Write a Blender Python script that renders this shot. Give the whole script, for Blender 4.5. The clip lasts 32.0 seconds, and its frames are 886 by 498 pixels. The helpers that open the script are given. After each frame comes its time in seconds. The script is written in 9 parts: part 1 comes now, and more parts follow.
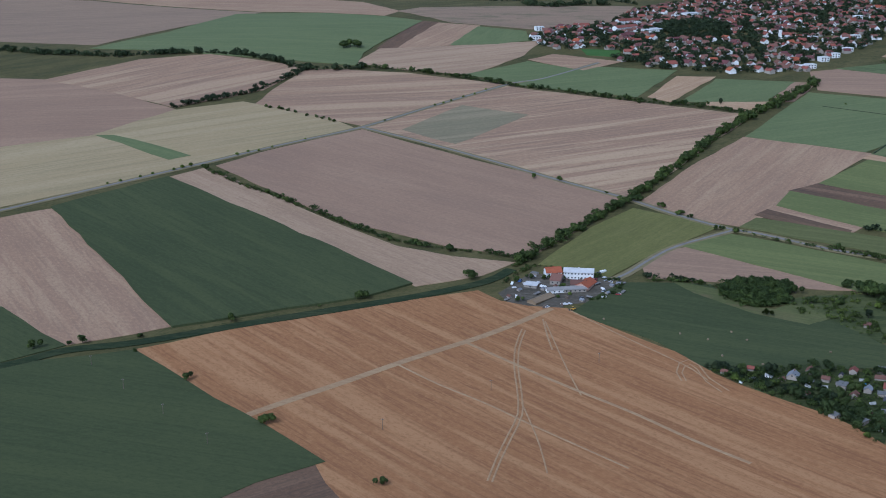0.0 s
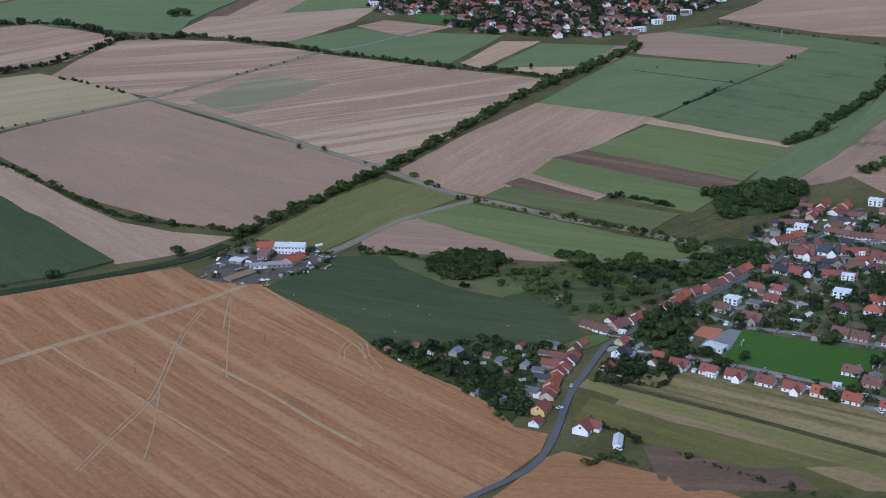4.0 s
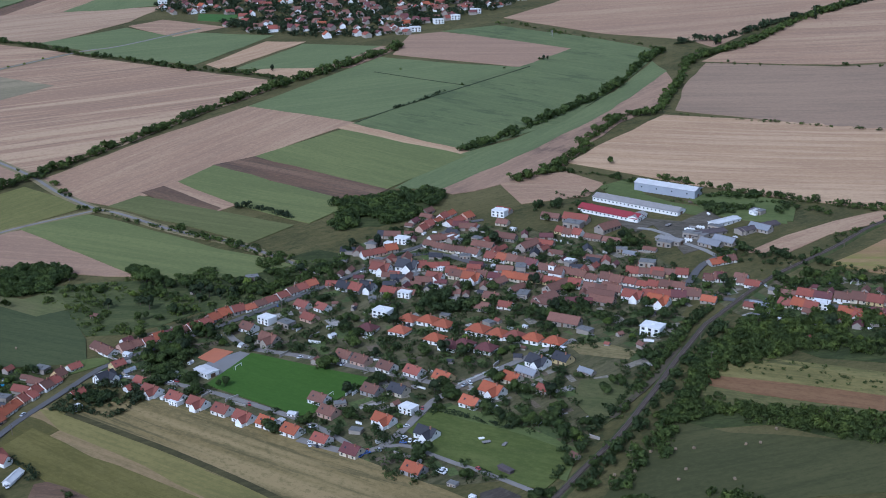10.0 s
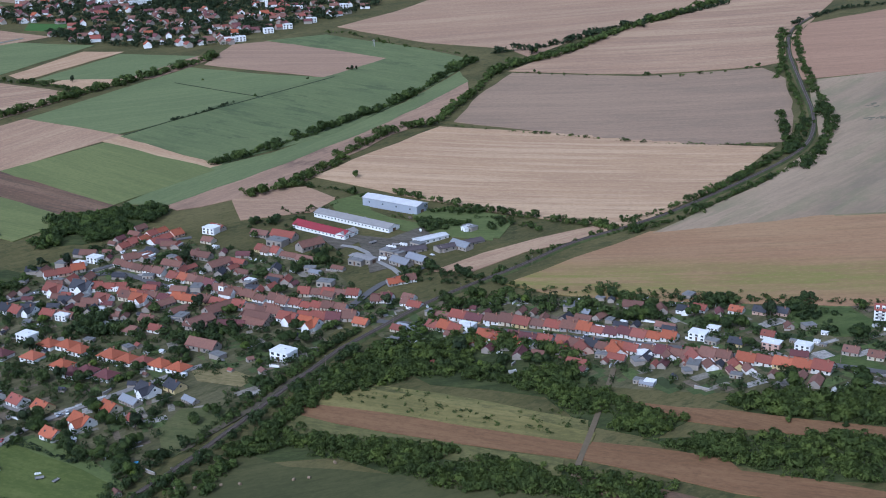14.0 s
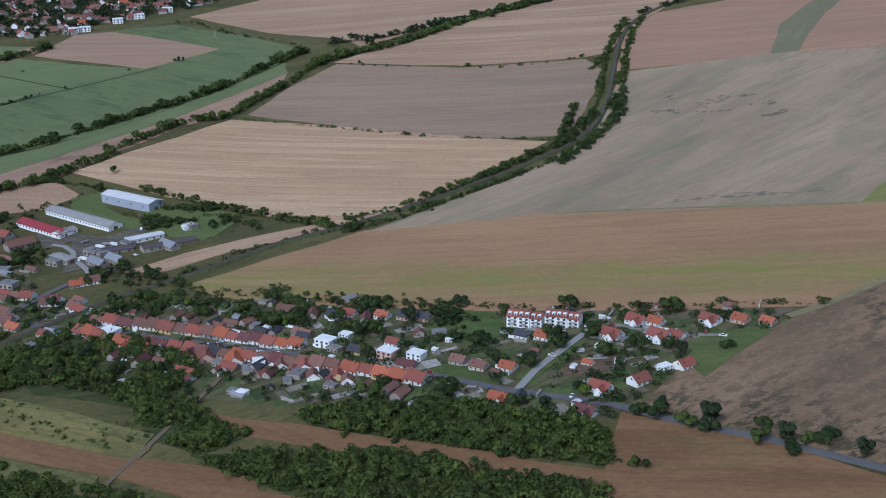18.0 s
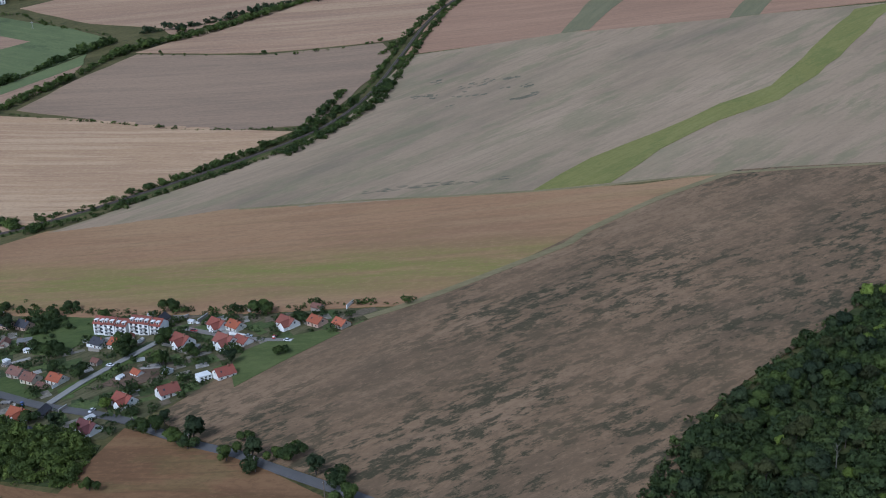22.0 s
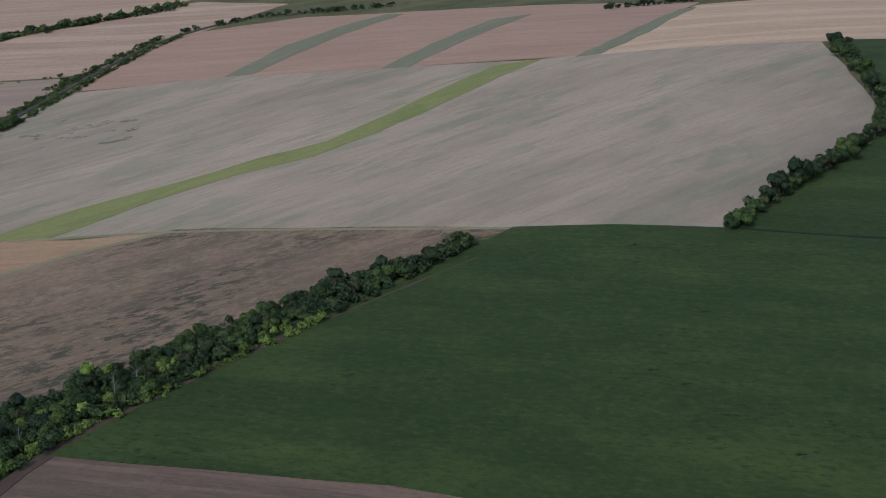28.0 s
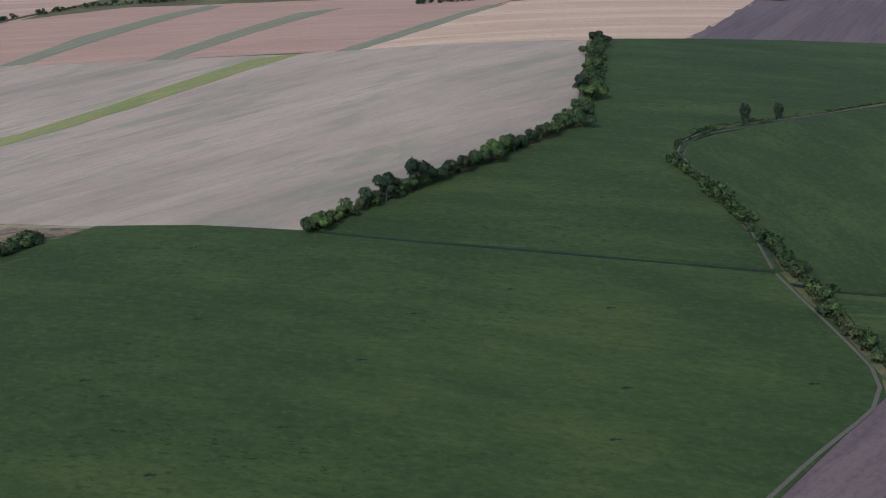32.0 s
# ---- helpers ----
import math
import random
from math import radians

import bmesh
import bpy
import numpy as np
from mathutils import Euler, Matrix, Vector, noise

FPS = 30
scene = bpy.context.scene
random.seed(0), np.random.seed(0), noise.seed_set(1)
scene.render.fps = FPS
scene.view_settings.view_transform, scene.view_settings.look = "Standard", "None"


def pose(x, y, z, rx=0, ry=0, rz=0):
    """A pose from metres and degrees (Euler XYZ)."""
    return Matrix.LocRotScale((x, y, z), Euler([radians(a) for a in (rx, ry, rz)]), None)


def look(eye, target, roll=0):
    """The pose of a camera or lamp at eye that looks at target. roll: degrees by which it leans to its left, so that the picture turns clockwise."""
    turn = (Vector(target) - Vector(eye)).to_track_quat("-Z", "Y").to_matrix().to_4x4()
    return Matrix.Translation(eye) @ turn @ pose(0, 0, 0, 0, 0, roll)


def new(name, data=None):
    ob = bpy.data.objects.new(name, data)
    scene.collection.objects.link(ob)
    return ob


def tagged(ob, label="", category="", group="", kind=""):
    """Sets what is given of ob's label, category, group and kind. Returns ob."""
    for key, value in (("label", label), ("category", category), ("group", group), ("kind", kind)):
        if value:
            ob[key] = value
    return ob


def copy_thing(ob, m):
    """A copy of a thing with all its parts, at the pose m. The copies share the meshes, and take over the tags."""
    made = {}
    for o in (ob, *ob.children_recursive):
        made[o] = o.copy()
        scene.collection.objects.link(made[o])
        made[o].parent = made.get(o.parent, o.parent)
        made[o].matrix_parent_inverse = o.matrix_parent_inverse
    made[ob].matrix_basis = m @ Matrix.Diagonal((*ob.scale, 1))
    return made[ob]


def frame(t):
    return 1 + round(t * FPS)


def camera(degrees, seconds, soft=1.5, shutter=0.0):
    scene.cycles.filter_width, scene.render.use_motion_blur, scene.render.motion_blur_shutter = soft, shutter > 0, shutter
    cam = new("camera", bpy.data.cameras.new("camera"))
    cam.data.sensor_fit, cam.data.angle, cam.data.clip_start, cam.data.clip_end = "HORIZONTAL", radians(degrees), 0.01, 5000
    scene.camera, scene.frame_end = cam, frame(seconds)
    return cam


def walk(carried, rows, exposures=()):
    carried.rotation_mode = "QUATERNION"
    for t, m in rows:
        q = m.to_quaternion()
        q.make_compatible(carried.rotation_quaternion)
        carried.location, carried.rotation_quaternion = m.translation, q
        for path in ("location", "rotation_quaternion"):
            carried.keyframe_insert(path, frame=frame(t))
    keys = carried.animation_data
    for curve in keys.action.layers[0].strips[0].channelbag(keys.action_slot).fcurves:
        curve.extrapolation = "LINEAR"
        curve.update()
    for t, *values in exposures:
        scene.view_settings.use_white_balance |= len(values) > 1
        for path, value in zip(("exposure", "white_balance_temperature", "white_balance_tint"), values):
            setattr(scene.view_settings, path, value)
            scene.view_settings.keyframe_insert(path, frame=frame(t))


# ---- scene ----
cam = camera(39.4, 32.0, soft=1.0)
METRES, EYE, TILT, LEAN, TURN = 1200.0, 240.0, -16.0, 0.0, 0.0
EXPOSURES = [(0.0, 0.70, 4880, 9), (8.0, 0.86, 4900, 12), (11.5, 1.00, 4930, 12), (14.0, 1.10, 4960, 12), (17.0, 0.90, 5030, 10), (20.0, 0.78, 5100, 8), (26.0, 0.72, 5070, 9), (29.0, 0.82, 5080, 11), (32.0, 1.09, 5040, 14)]
ROWS = [
    (0.0, 0.0, 0.0, 0.0, 0.0, 0.0, -0.0),
    (0.5, 0.0157, 0.0022, 0.0003, 0.7, 0.82, 0.51),
    (1.0, 0.0313, 0.0046, 0.0004, 0.66, 0.58, 0.4),
    (1.5, 0.0469, 0.0069, 0.0007, 0.3, 0.37, 1.1),
    (2.0, 0.0625, 0.0092, 0.0007, -0.19, -0.1, 1.02),
    (2.5, 0.0776, 0.0116, 0.001, -0.54, -0.36, 0.86),
    (3.0, 0.0933, 0.0138, 0.0012, -0.69, -0.66, 0.83),
    (3.5, 0.1088, 0.016, 0.0014, -0.91, -1.13, 1.03),
    (4.0, 0.1244, 0.0184, 0.0014, -1.14, -1.48, 0.93),
    (4.5, 0.14, 0.0204, 0.0016, -1.4, -1.67, 1.57),
    (6.5, 0.2018, 0.0289, 0.0027, -1.79, -1.93, 0.93),
    (7.0, 0.2171, 0.0309, 0.0033, -1.5, -1.77, 0.74),
    (7.5, 0.2327, 0.0326, 0.0037, -1.26, -1.72, 0.73),
    (8.0, 0.2484, 0.0346, 0.004, -1.2, -1.66, 0.89),
    (8.5, 0.264, 0.0367, 0.0043, -1.06, -1.6, 0.98),
    (9.0, 0.2794, 0.0387, 0.0047, -0.88, -1.58, 0.85),
    (9.5, 0.2951, 0.0407, 0.0049, -0.76, -1.58, 1.03),
    (10.0, 0.3107, 0.0426, 0.0053, -1.22, -1.64, 0.99),
    (10.5, 0.3262, 0.0445, 0.0056, -1.49, -1.77, 0.66),
    (11.0, 0.3418, 0.0465, 0.0058, -1.82, -1.92, 0.69),
    (11.5, 0.3574, 0.0486, 0.0062, -1.99, -1.97, 0.83),
    (12.0, 0.373, 0.0504, 0.0065, -1.88, -1.74, 0.78),
    (12.5, 0.3886, 0.0522, 0.0067, -1.88, -1.68, 1.15),
    (13.0, 0.4042, 0.0541, 0.0071, -1.92, -1.61, 1.41),
    (13.5, 0.4198, 0.0561, 0.0072, -1.96, -1.43, 1.32),
    (14.0, 0.4354, 0.058, 0.0073, -2.02, -1.33, 1.23),
    (14.5, 0.451, 0.0597, 0.0076, -2.05, -1.08, 1.14),
    (16.5, 0.5117, 0.0667, 0.0084, -2.23, -1.09, 0.91),
    (17.0, 0.5273, 0.0683, 0.0084, -1.88, -1.25, 1.08),
    (17.5, 0.5428, 0.07, 0.0088, -1.9, -1.67, 1.18),
    (18.0, 0.5582, 0.0717, 0.0088, -1.79, -1.86, 1.27),
    (18.5, 0.5736, 0.0734, 0.0091, -1.99, -2.15, 1.27),
    (19.0, 0.5891, 0.0751, 0.009, -2.13, -2.48, 1.34),
    (19.5, 0.6047, 0.0769, 0.0092, -2.1, -2.68, 1.64),
    (20.0, 0.6202, 0.0786, 0.0095, -2.14, -2.84, 1.68),
    (20.5, 0.6356, 0.0801, 0.0098, -2.09, -2.7, 1.63),
    (21.0, 0.651, 0.0815, 0.0098, -1.9, -2.78, 2.09),
    (21.5, 0.6665, 0.083, 0.0099, -1.83, -3.02, 1.89),
    (22.0, 0.6819, 0.0846, 0.0101, -2.06, -2.79, 2.73),
    (22.5, 0.6973, 0.0859, 0.0101, -2.39, -2.64, 2.45),
    (23.0, 0.7131, 0.0873, 0.0103, -2.67, -2.67, 2.28),
    (23.5, 0.7284, 0.0887, 0.0106, -3.05, -2.52, 2.38),
    (24.0, 0.7438, 0.0901, 0.0109, -2.93, -2.48, 1.87),
    (24.5, 0.7593, 0.0913, 0.0111, -2.58, -2.21, 1.71),
    (25.0, 0.7748, 0.0925, 0.0115, -2.54, -1.8, 1.91),
    (25.5, 0.7903, 0.0938, 0.0117, -2.77, -1.66, 1.05),
    (26.0, 0.8058, 0.0951, 0.012, -2.92, -1.55, 0.5),
    (26.5, 0.8214, 0.0965, 0.0124, -3.0, -1.44, 0.6),
    (28.5, 0.8839, 0.0991, 0.0133, -3.13, -1.14, 0.36),
    (29.0, 0.8994, 0.1003, 0.0135, -3.18, -1.2, 0.42),
    (29.5, 0.915, 0.1016, 0.0137, -3.21, -1.33, 0.39),
    (30.0, 0.9309, 0.1026, 0.014, -3.23, -1.61, 0.12),
    (30.5, 0.9464, 0.1037, 0.0142, -3.3, -1.82, 0.12),
    (31.0, 0.9621, 0.1045, 0.0146, -3.33, -1.93, -0.17),
    (31.5, 0.9782, 0.1055, 0.0148, -3.28, -1.83, -0.13),
    (32.0, 0.9937, 0.1064, 0.0151, -3.2, -1.39, -0.55),
]
walk(cam, [(t, pose(0, 0, EYE, TILT, LEAN, TURN) @ pose(METRES * x, METRES * y, METRES * z, 90 + pitch, roll, yaw)) for t, x, y, z, yaw, pitch, roll in ROWS],
     exposures=EXPOSURES)

# ---- light: an overcast summer afternoon ----
world = bpy.data.worlds.new("sky")
scene.world = world
world.use_nodes = True
wn = world.node_tree.nodes
sky = wn.new("ShaderNodeTexSky")
sky.sky_type, sky.sun_disc = "NISHITA", False
sky.sun_elevation, sky.sun_rotation = radians(42), radians(215)
sky.air_density, sky.dust_density, sky.ozone_density = 1.0, 1.5, 1.5
wn["Background"].inputs["Strength"].default_value = 0.085
veil = wn.new("ShaderNodeHueSaturation")
veil.inputs["Saturation"].default_value = 0.5
world.node_tree.links.new(sky.outputs["Color"], veil.inputs["Color"])
world.node_tree.links.new(veil.outputs["Color"], wn["Background"].inputs["Color"])
sun = new("sun", bpy.data.lights.new("sun", "SUN"))
sun.data.energy, sun.data.angle, sun.data.color = 1.1, radians(16), (1.0, 0.97, 0.94)
sun.matrix_world = look((0, 0, 0), (0.43, 0.61, -0.67))

# ---- materials ----


def mat_base(name, rough=0.9, spec=0.2):
    m = bpy.data.materials.new(name)
    m.use_nodes = True
    n = m.node_tree.nodes
    b = n["Principled BSDF"]
    b.inputs["Roughness"].default_value = rough
    b.inputs["Specular IOR Level"].default_value = spec
    return m, n, m.node_tree.links, b


def mixer(n, l, fac, a, b, mode="MIX"):
    x = n.new("ShaderNodeMix")
    x.data_type, x.blend_type = "RGBA", mode
    for i, v in ((0, fac), (6, a), (7, b)):
        if isinstance(v, (int, float)):
            x.inputs[i].default_value = v
        elif isinstance(v, tuple):
            x.inputs[i].default_value = (*v, 1)
        else:
            l.new(v, x.inputs[i])
    return x.outputs[2]


def ramp(n, l, src, lo, hi, a=0.0, b=1.0):
    r = n.new("ShaderNodeMapRange")
    r.inputs[1].default_value, r.inputs[2].default_value = lo, hi
    r.inputs[3].default_value, r.inputs[4].default_value = a, b
    l.new(src, r.inputs[0])
    return r.outputs[0]


def turned(n, l, degrees, stretch=(1, 1, 1), shift=(0, 0, 0)):
    """World position turned so that x runs along the rows, then scaled."""
    g = n.new("ShaderNodeNewGeometry")
    v = n.new("ShaderNodeVectorRotate")
    v.rotation_type = "Z_AXIS"
    v.inputs["Angle"].default_value = radians(-degrees)
    l.new(g.outputs["Position"], v.inputs["Vector"])
    m = n.new("ShaderNodeMapping")
    m.inputs["Scale"].default_value = stretch
    m.inputs["Location"].default_value = shift
    l.new(v.outputs[0], m.inputs["Vector"])
    return m.outputs[0]


def noise_of(n, l, vec, scale, detail=4, rough=0.6):
    t = n.new("ShaderNodeTexNoise")
    t.inputs["Scale"].default_value, t.inputs["Detail"].default_value, t.inputs["Roughness"].default_value = scale, detail, rough
    l.new(vec, t.inputs["Vector"])
    return t.outputs["Fac"]


def soil(name, base, dark, light, along=0.0, row=3.0, rows=0.35, patch=0.5, patch_size=60.0, weeds=None, weed=0.0, weed_size=14.0, weed_run=0.35, cover=0.5, grain=1.0, band=None, seed=0.0):
    """Field surface: base colour, darker and lighter patches, rows along a bearing, and weeds in streaks."""
    m, n, l, b = mat_base(name, 0.95, 0.1)
    flat = turned(n, l, along, (0.4, 1, 1), (seed * 37, seed * 91, 0))
    long = turned(n, l, along, (0.035, 1, 1), (seed * 13, seed * 7, 0))
    big = noise_of(n, l, flat, 1 / patch_size, 5, 0.62)
    lines = noise_of(n, l, long, 2.2 / row, 3, 0.65)
    wide = noise_of(n, l, long, 0.5 / row, 3, 0.55)
    fine = noise_of(n, l, turned(n, l, along, (0.6, 1, 1), (seed * 3, 0, 0)), 0.55, 4, 0.8)
    c = mixer(n, l, ramp(n, l, big, 0.32, 0.52, patch, 0), base, dark)
    c = mixer(n, l, ramp(n, l, big, 0.5, 0.72, 0, patch), c, light)
    c = mixer(n, l, ramp(n, l, lines, 0.38, 0.52, min(1.0, rows * 1.5), 0), c, dark)
    c = mixer(n, l, ramp(n, l, wide, 0.5, 0.62, 0, min(1.0, rows * 1.3)), c, light)
    if weeds:
        w = noise_of(n, l, turned(n, l, along, (weed_run, 1, 1), (seed * 5, 300 + seed * 3, 0)), 1 / weed_size, 6, 0.7)
        where = noise_of(n, l, turned(n, l, along + 25, (0.6, 1, 1), (seed * 11, 40, 0)), 1 / 55, 3, 0.6)
        both = n.new("ShaderNodeMath")
        both.operation = "MULTIPLY"
        l.new(ramp(n, l, w, cover, cover + 0.07, 0, weed), both.inputs[0])
        l.new(ramp(n, l, where, cover - 0.08, cover + 0.1, 0.15, 1.0), both.inputs[1])
        c = mixer(n, l, both.outputs[0], c, weeds)
    if band:
        x, y, way, half, colour = band
        q = turned(n, l, way)
        sep = n.new("ShaderNodeSeparateXYZ")
        l.new(q, sep.inputs[0])
        off = n.new("ShaderNodeMath")
        off.operation = "SUBTRACT"
        l.new(sep.outputs[1], off.inputs[0])
        off.inputs[1].default_value = -x * math.sin(radians(way)) + y * math.cos(radians(way))
        far = n.new("ShaderNodeMath")
        far.operation = "ABSOLUTE"
        l.new(off.outputs[0], far.inputs[0])
        streak = noise_of(n, l, turned(n, l, way, (0.12, 1, 1)), 1 / 9, 4, 0.6)
        both = n.new("ShaderNodeMath")
        both.operation = "MULTIPLY"
        l.new(ramp(n, l, far.outputs[0], half * 0.2, half, 1.0, 0.0), both.inputs[0])
        l.new(ramp(n, l, streak, 0.38, 0.58, 0.25, 1.0), both.inputs[1])
        c = mixer(n, l, both.outputs[0], c, colour)
    c = mixer(n, l, ramp(n, l, fine, 0.34, 0.5, 0.6 * grain, 0), c, dark)
    c = mixer(n, l, ramp(n, l, fine, 0.52, 0.68, 0, 0.5 * grain), c, light)
    l.new(c, b.inputs["Base Color"])
    bump = n.new("ShaderNodeBump")
    bump.inputs["Strength"].default_value, bump.inputs["Distance"].default_value = 0.5 * grain, 0.25
    l.new(lines, bump.inputs["Height"])
    l.new(bump.outputs[0], b.inputs["Normal"])
    return m


def foliage(name, base, light, dark):
    m, n, l, b = mat_base(name, 0.8, 0.2)
    g = n.new("ShaderNodeNewGeometry")
    o = n.new("ShaderNodeObjectInfo")
    c = mixer(n, l, ramp(n, l, g.outputs["Random Per Island"], 0, 1, 0.3, 0.0), base, dark)
    c = mixer(n, l, ramp(n, l, g.outputs["Random Per Island"], 0.8, 1.0, 0, 0.35), c, light)
    c = mixer(n, l, ramp(n, l, o.outputs["Random"], 0.45, 1, 0, 0.75), c, light)
    c = mixer(n, l, ramp(n, l, o.outputs["Random"], 0.0, 0.4, 0.6, 0), c, dark)
    shrub = noise_of(n, l, turned(n, l, 0), 0.2, 2, 0.5)
    c = mixer(n, l, ramp(n, l, shrub, 0.5, 0.66, 0, 0.85), c, light)
    c = mixer(n, l, ramp(n, l, shrub, 0.36, 0.48, 0.6, 0), c, dark)
    stand = noise_of(n, l, turned(n, l, 30, shift=(70, 20, 0)), 0.045, 2, 0.5)
    c = mixer(n, l, ramp(n, l, stand, 0.42, 0.6, 0.45, 0), c, dark)
    fine = noise_of(n, l, turned(n, l, 0), 1.6, 3, 0.7)
    c = mixer(n, l, ramp(n, l, fine, 0.35, 0.6, 0.3, 0), c, dark)
    l.new(c, b.inputs["Base Color"])
    thin = n.new("ShaderNodeBsdfTranslucent")
    l.new(mixer(n, l, 0.5, c, light), thin.inputs["Color"])
    both = n.new("ShaderNodeMixShader")
    both.inputs[0].default_value = 0.38
    l.new(b.outputs[0], both.inputs[1])
    l.new(thin.outputs[0], both.inputs[2])
    l.new(both.outputs[0], n["Material Output"].inputs["Surface"])
    return m


def plain(name, base, other=None, rough=0.8, spec=0.3, size=1.5, amount=0.5, metal=0.0, vary=0.0):
    m, n, l, b = mat_base(name, rough, spec)
    b.inputs["Metallic"].default_value = metal
    other = other or tuple(v * 0.7 for v in base)
    f = noise_of(n, l, turned(n, l, 20), 1 / size, 4, 0.65)
    c = mixer(n, l, ramp(n, l, f, 0.35, 0.7, 0, amount), base, other)
    if vary:
        o = n.new("ShaderNodeObjectInfo")
        c = mixer(n, l, ramp(n, l, o.outputs["Random"], 0, 1, 0, vary), c, other)
    l.new(c, b.inputs["Base Color"])
    return m


def tiled(name, base, other, pitch=0.33):
    """Roof tiles: courses as fine relief, blotches of weathering."""
    m, n, l, b = mat_base(name, 0.9, 0.06)
    o = n.new("ShaderNodeObjectInfo")
    tc = n.new("ShaderNodeTexCoord")
    f = noise_of(n, l, tc.outputs["Object"], 0.7, 4, 0.7)
    c = mixer(n, l, ramp(n, l, f, 0.35, 0.68, 0, 0.6), base, other)
    c = mixer(n, l, ramp(n, l, o.outputs["Random"], 0, 1, 0, 0.85), c, other)
    pale = n.new("ShaderNodeMath")
    pale.operation = "FRACT"
    l.new(ramp(n, l, o.outputs["Random"], 0, 1, 0, 7), pale.inputs[0])
    c = mixer(n, l, ramp(n, l, pale.outputs[0], 0.6, 1.0, 0, 0.2), c, tuple(min(1.0, v * 1.7 + 0.04) for v in base))
    w = n.new("ShaderNodeTexWave")
    w.wave_type, w.bands_direction = "BANDS", "Z"
    w.inputs["Scale"].default_value = 0.5 / pitch
    l.new(tc.outputs["Object"], w.inputs["Vector"])
    c = mixer(n, l, ramp(n, l, w.outputs["Fac"], 0.0, 0.3, 0.35, 0), c, tuple(v * 0.5 for v in base))
    l.new(c, b.inputs["Base Color"])
    return m

# ---- the lie of the land: a tilted plain with broad knolls and hollows ----
GX, GY, SPREAD = [-300, 0, 280, 560, 840, 1120, 1400], [400, 660, 920, 1180, 1480], 230.0
PLAIN = [48.8, 32.9, 37.1]
KNOLLS = [[-4.1, -9.0, -14.5, -1.7, 10.0, 6.0, 1.7], [-0.8, -6.0, -5.1, -9.9, -6.9, 5.7, 7.4], [5.6, -5.6, 0.5, -5.0, -11.1, 7.3, 9.0], [3.9, -4.5, -8.3, -3.3, -3.5, 2.5, 2.6], [6.1, 11.5, 0.5, -4.0, -1.3, -0.1, 0.1]]


def height(x, y):
    z = PLAIN[0] + PLAIN[1] * x / 1000 + PLAIN[2] * (y - 700) / 1000
    for gy, row in zip(GY, KNOLLS):
        for gx, a in zip(GX, row):
            z += a * math.exp(-((x - gx) ** 2 + (y - gy) ** 2) / (2 * SPREAD * SPREAD))
    return z


def mesh_from(name, verts, faces, mat, smooth=False):
    me = bpy.data.meshes.new(name)
    me.from_pydata(verts, [], faces)
    me.materials.append(mat)
    if smooth:
        me.polygons.foreach_set("use_smooth", [True] * len(me.polygons))
    me.update()
    return me


def part(name, bm, material, parent, label=""):
    me = bpy.data.meshes.new(name)
    bm.to_mesh(me)
    bm.free()
    me.materials.append(material)
    ob = new(name, me)
    ob.parent = parent
    if label:
        ob["label"] = label
    return ob


def thing(name, label, category, group="", kind=""):
    return tagged(new(name), label, category, group, kind)


def box(bm, x0, y0, z0, x1, y1, z1):
    vs = [bm.verts.new(p) for p in ((x0, y0, z0), (x1, y0, z0), (x1, y1, z0), (x0, y1, z0), (x0, y0, z1), (x1, y0, z1), (x1, y1, z1), (x0, y1, z1))]
    for f in ((3, 2, 1, 0), (4, 5, 6, 7), (0, 1, 5, 4), (1, 2, 6, 5), (2, 3, 7, 6), (3, 0, 4, 7)):
        bm.faces.new([vs[i] for i in f])


def boxes(*spec):
    bm = bmesh.new()
    for s in spec:
        box(bm, *s)
    return bm


def smooth_line(pts, step=8.0, closed=False):
    """A rounded polyline through the points, with a vertex about every step metres."""
    p = [Vector((x, y)) for x, y in pts]
    out = []
    for i in range(len(p) - 1):
        a, b, c, d = p[max(i - 1, 0)], p[i], p[i + 1], p[min(i + 2, len(p) - 1)]
        k = max(1, int((c - b).length / step))
        for j in range(k):
            t = j / k
            out.append(0.5 * (2 * b + (c - a) * t + (2 * a - 5 * b + 4 * c - d) * t * t + (3 * b - a - 3 * c + d) * t ** 3))
    out.append(p[-1])
    return out


FIELDS = []


def grown(pts, by):
    """The outline moved outwards, up to the neighbours' edges."""
    turn = 1 if sum(a[0] * b[1] - b[0] * a[1] for a, b in zip(pts, pts[1:] + pts[:1])) > 0 else -1
    out = []
    for i, q in enumerate(pts):
        a, b, c = Vector(pts[i - 1]), Vector(q), Vector(pts[(i + 1) % len(pts)])
        u, v = (b - a).normalized(), (c - b).normalized()
        n = Vector((u.y + v.y, -u.x - v.x))
        if n.length < 0.3:
            out.append(tuple(q))
            continue
        n.normalize()
        k = min(1.8, 1 / max(0.3, abs(n.dot(Vector((u.y, -u.x))))))
        out.append((q[0] + turn * n.x * by * k, q[1] + turn * n.y * by * k))
    return out


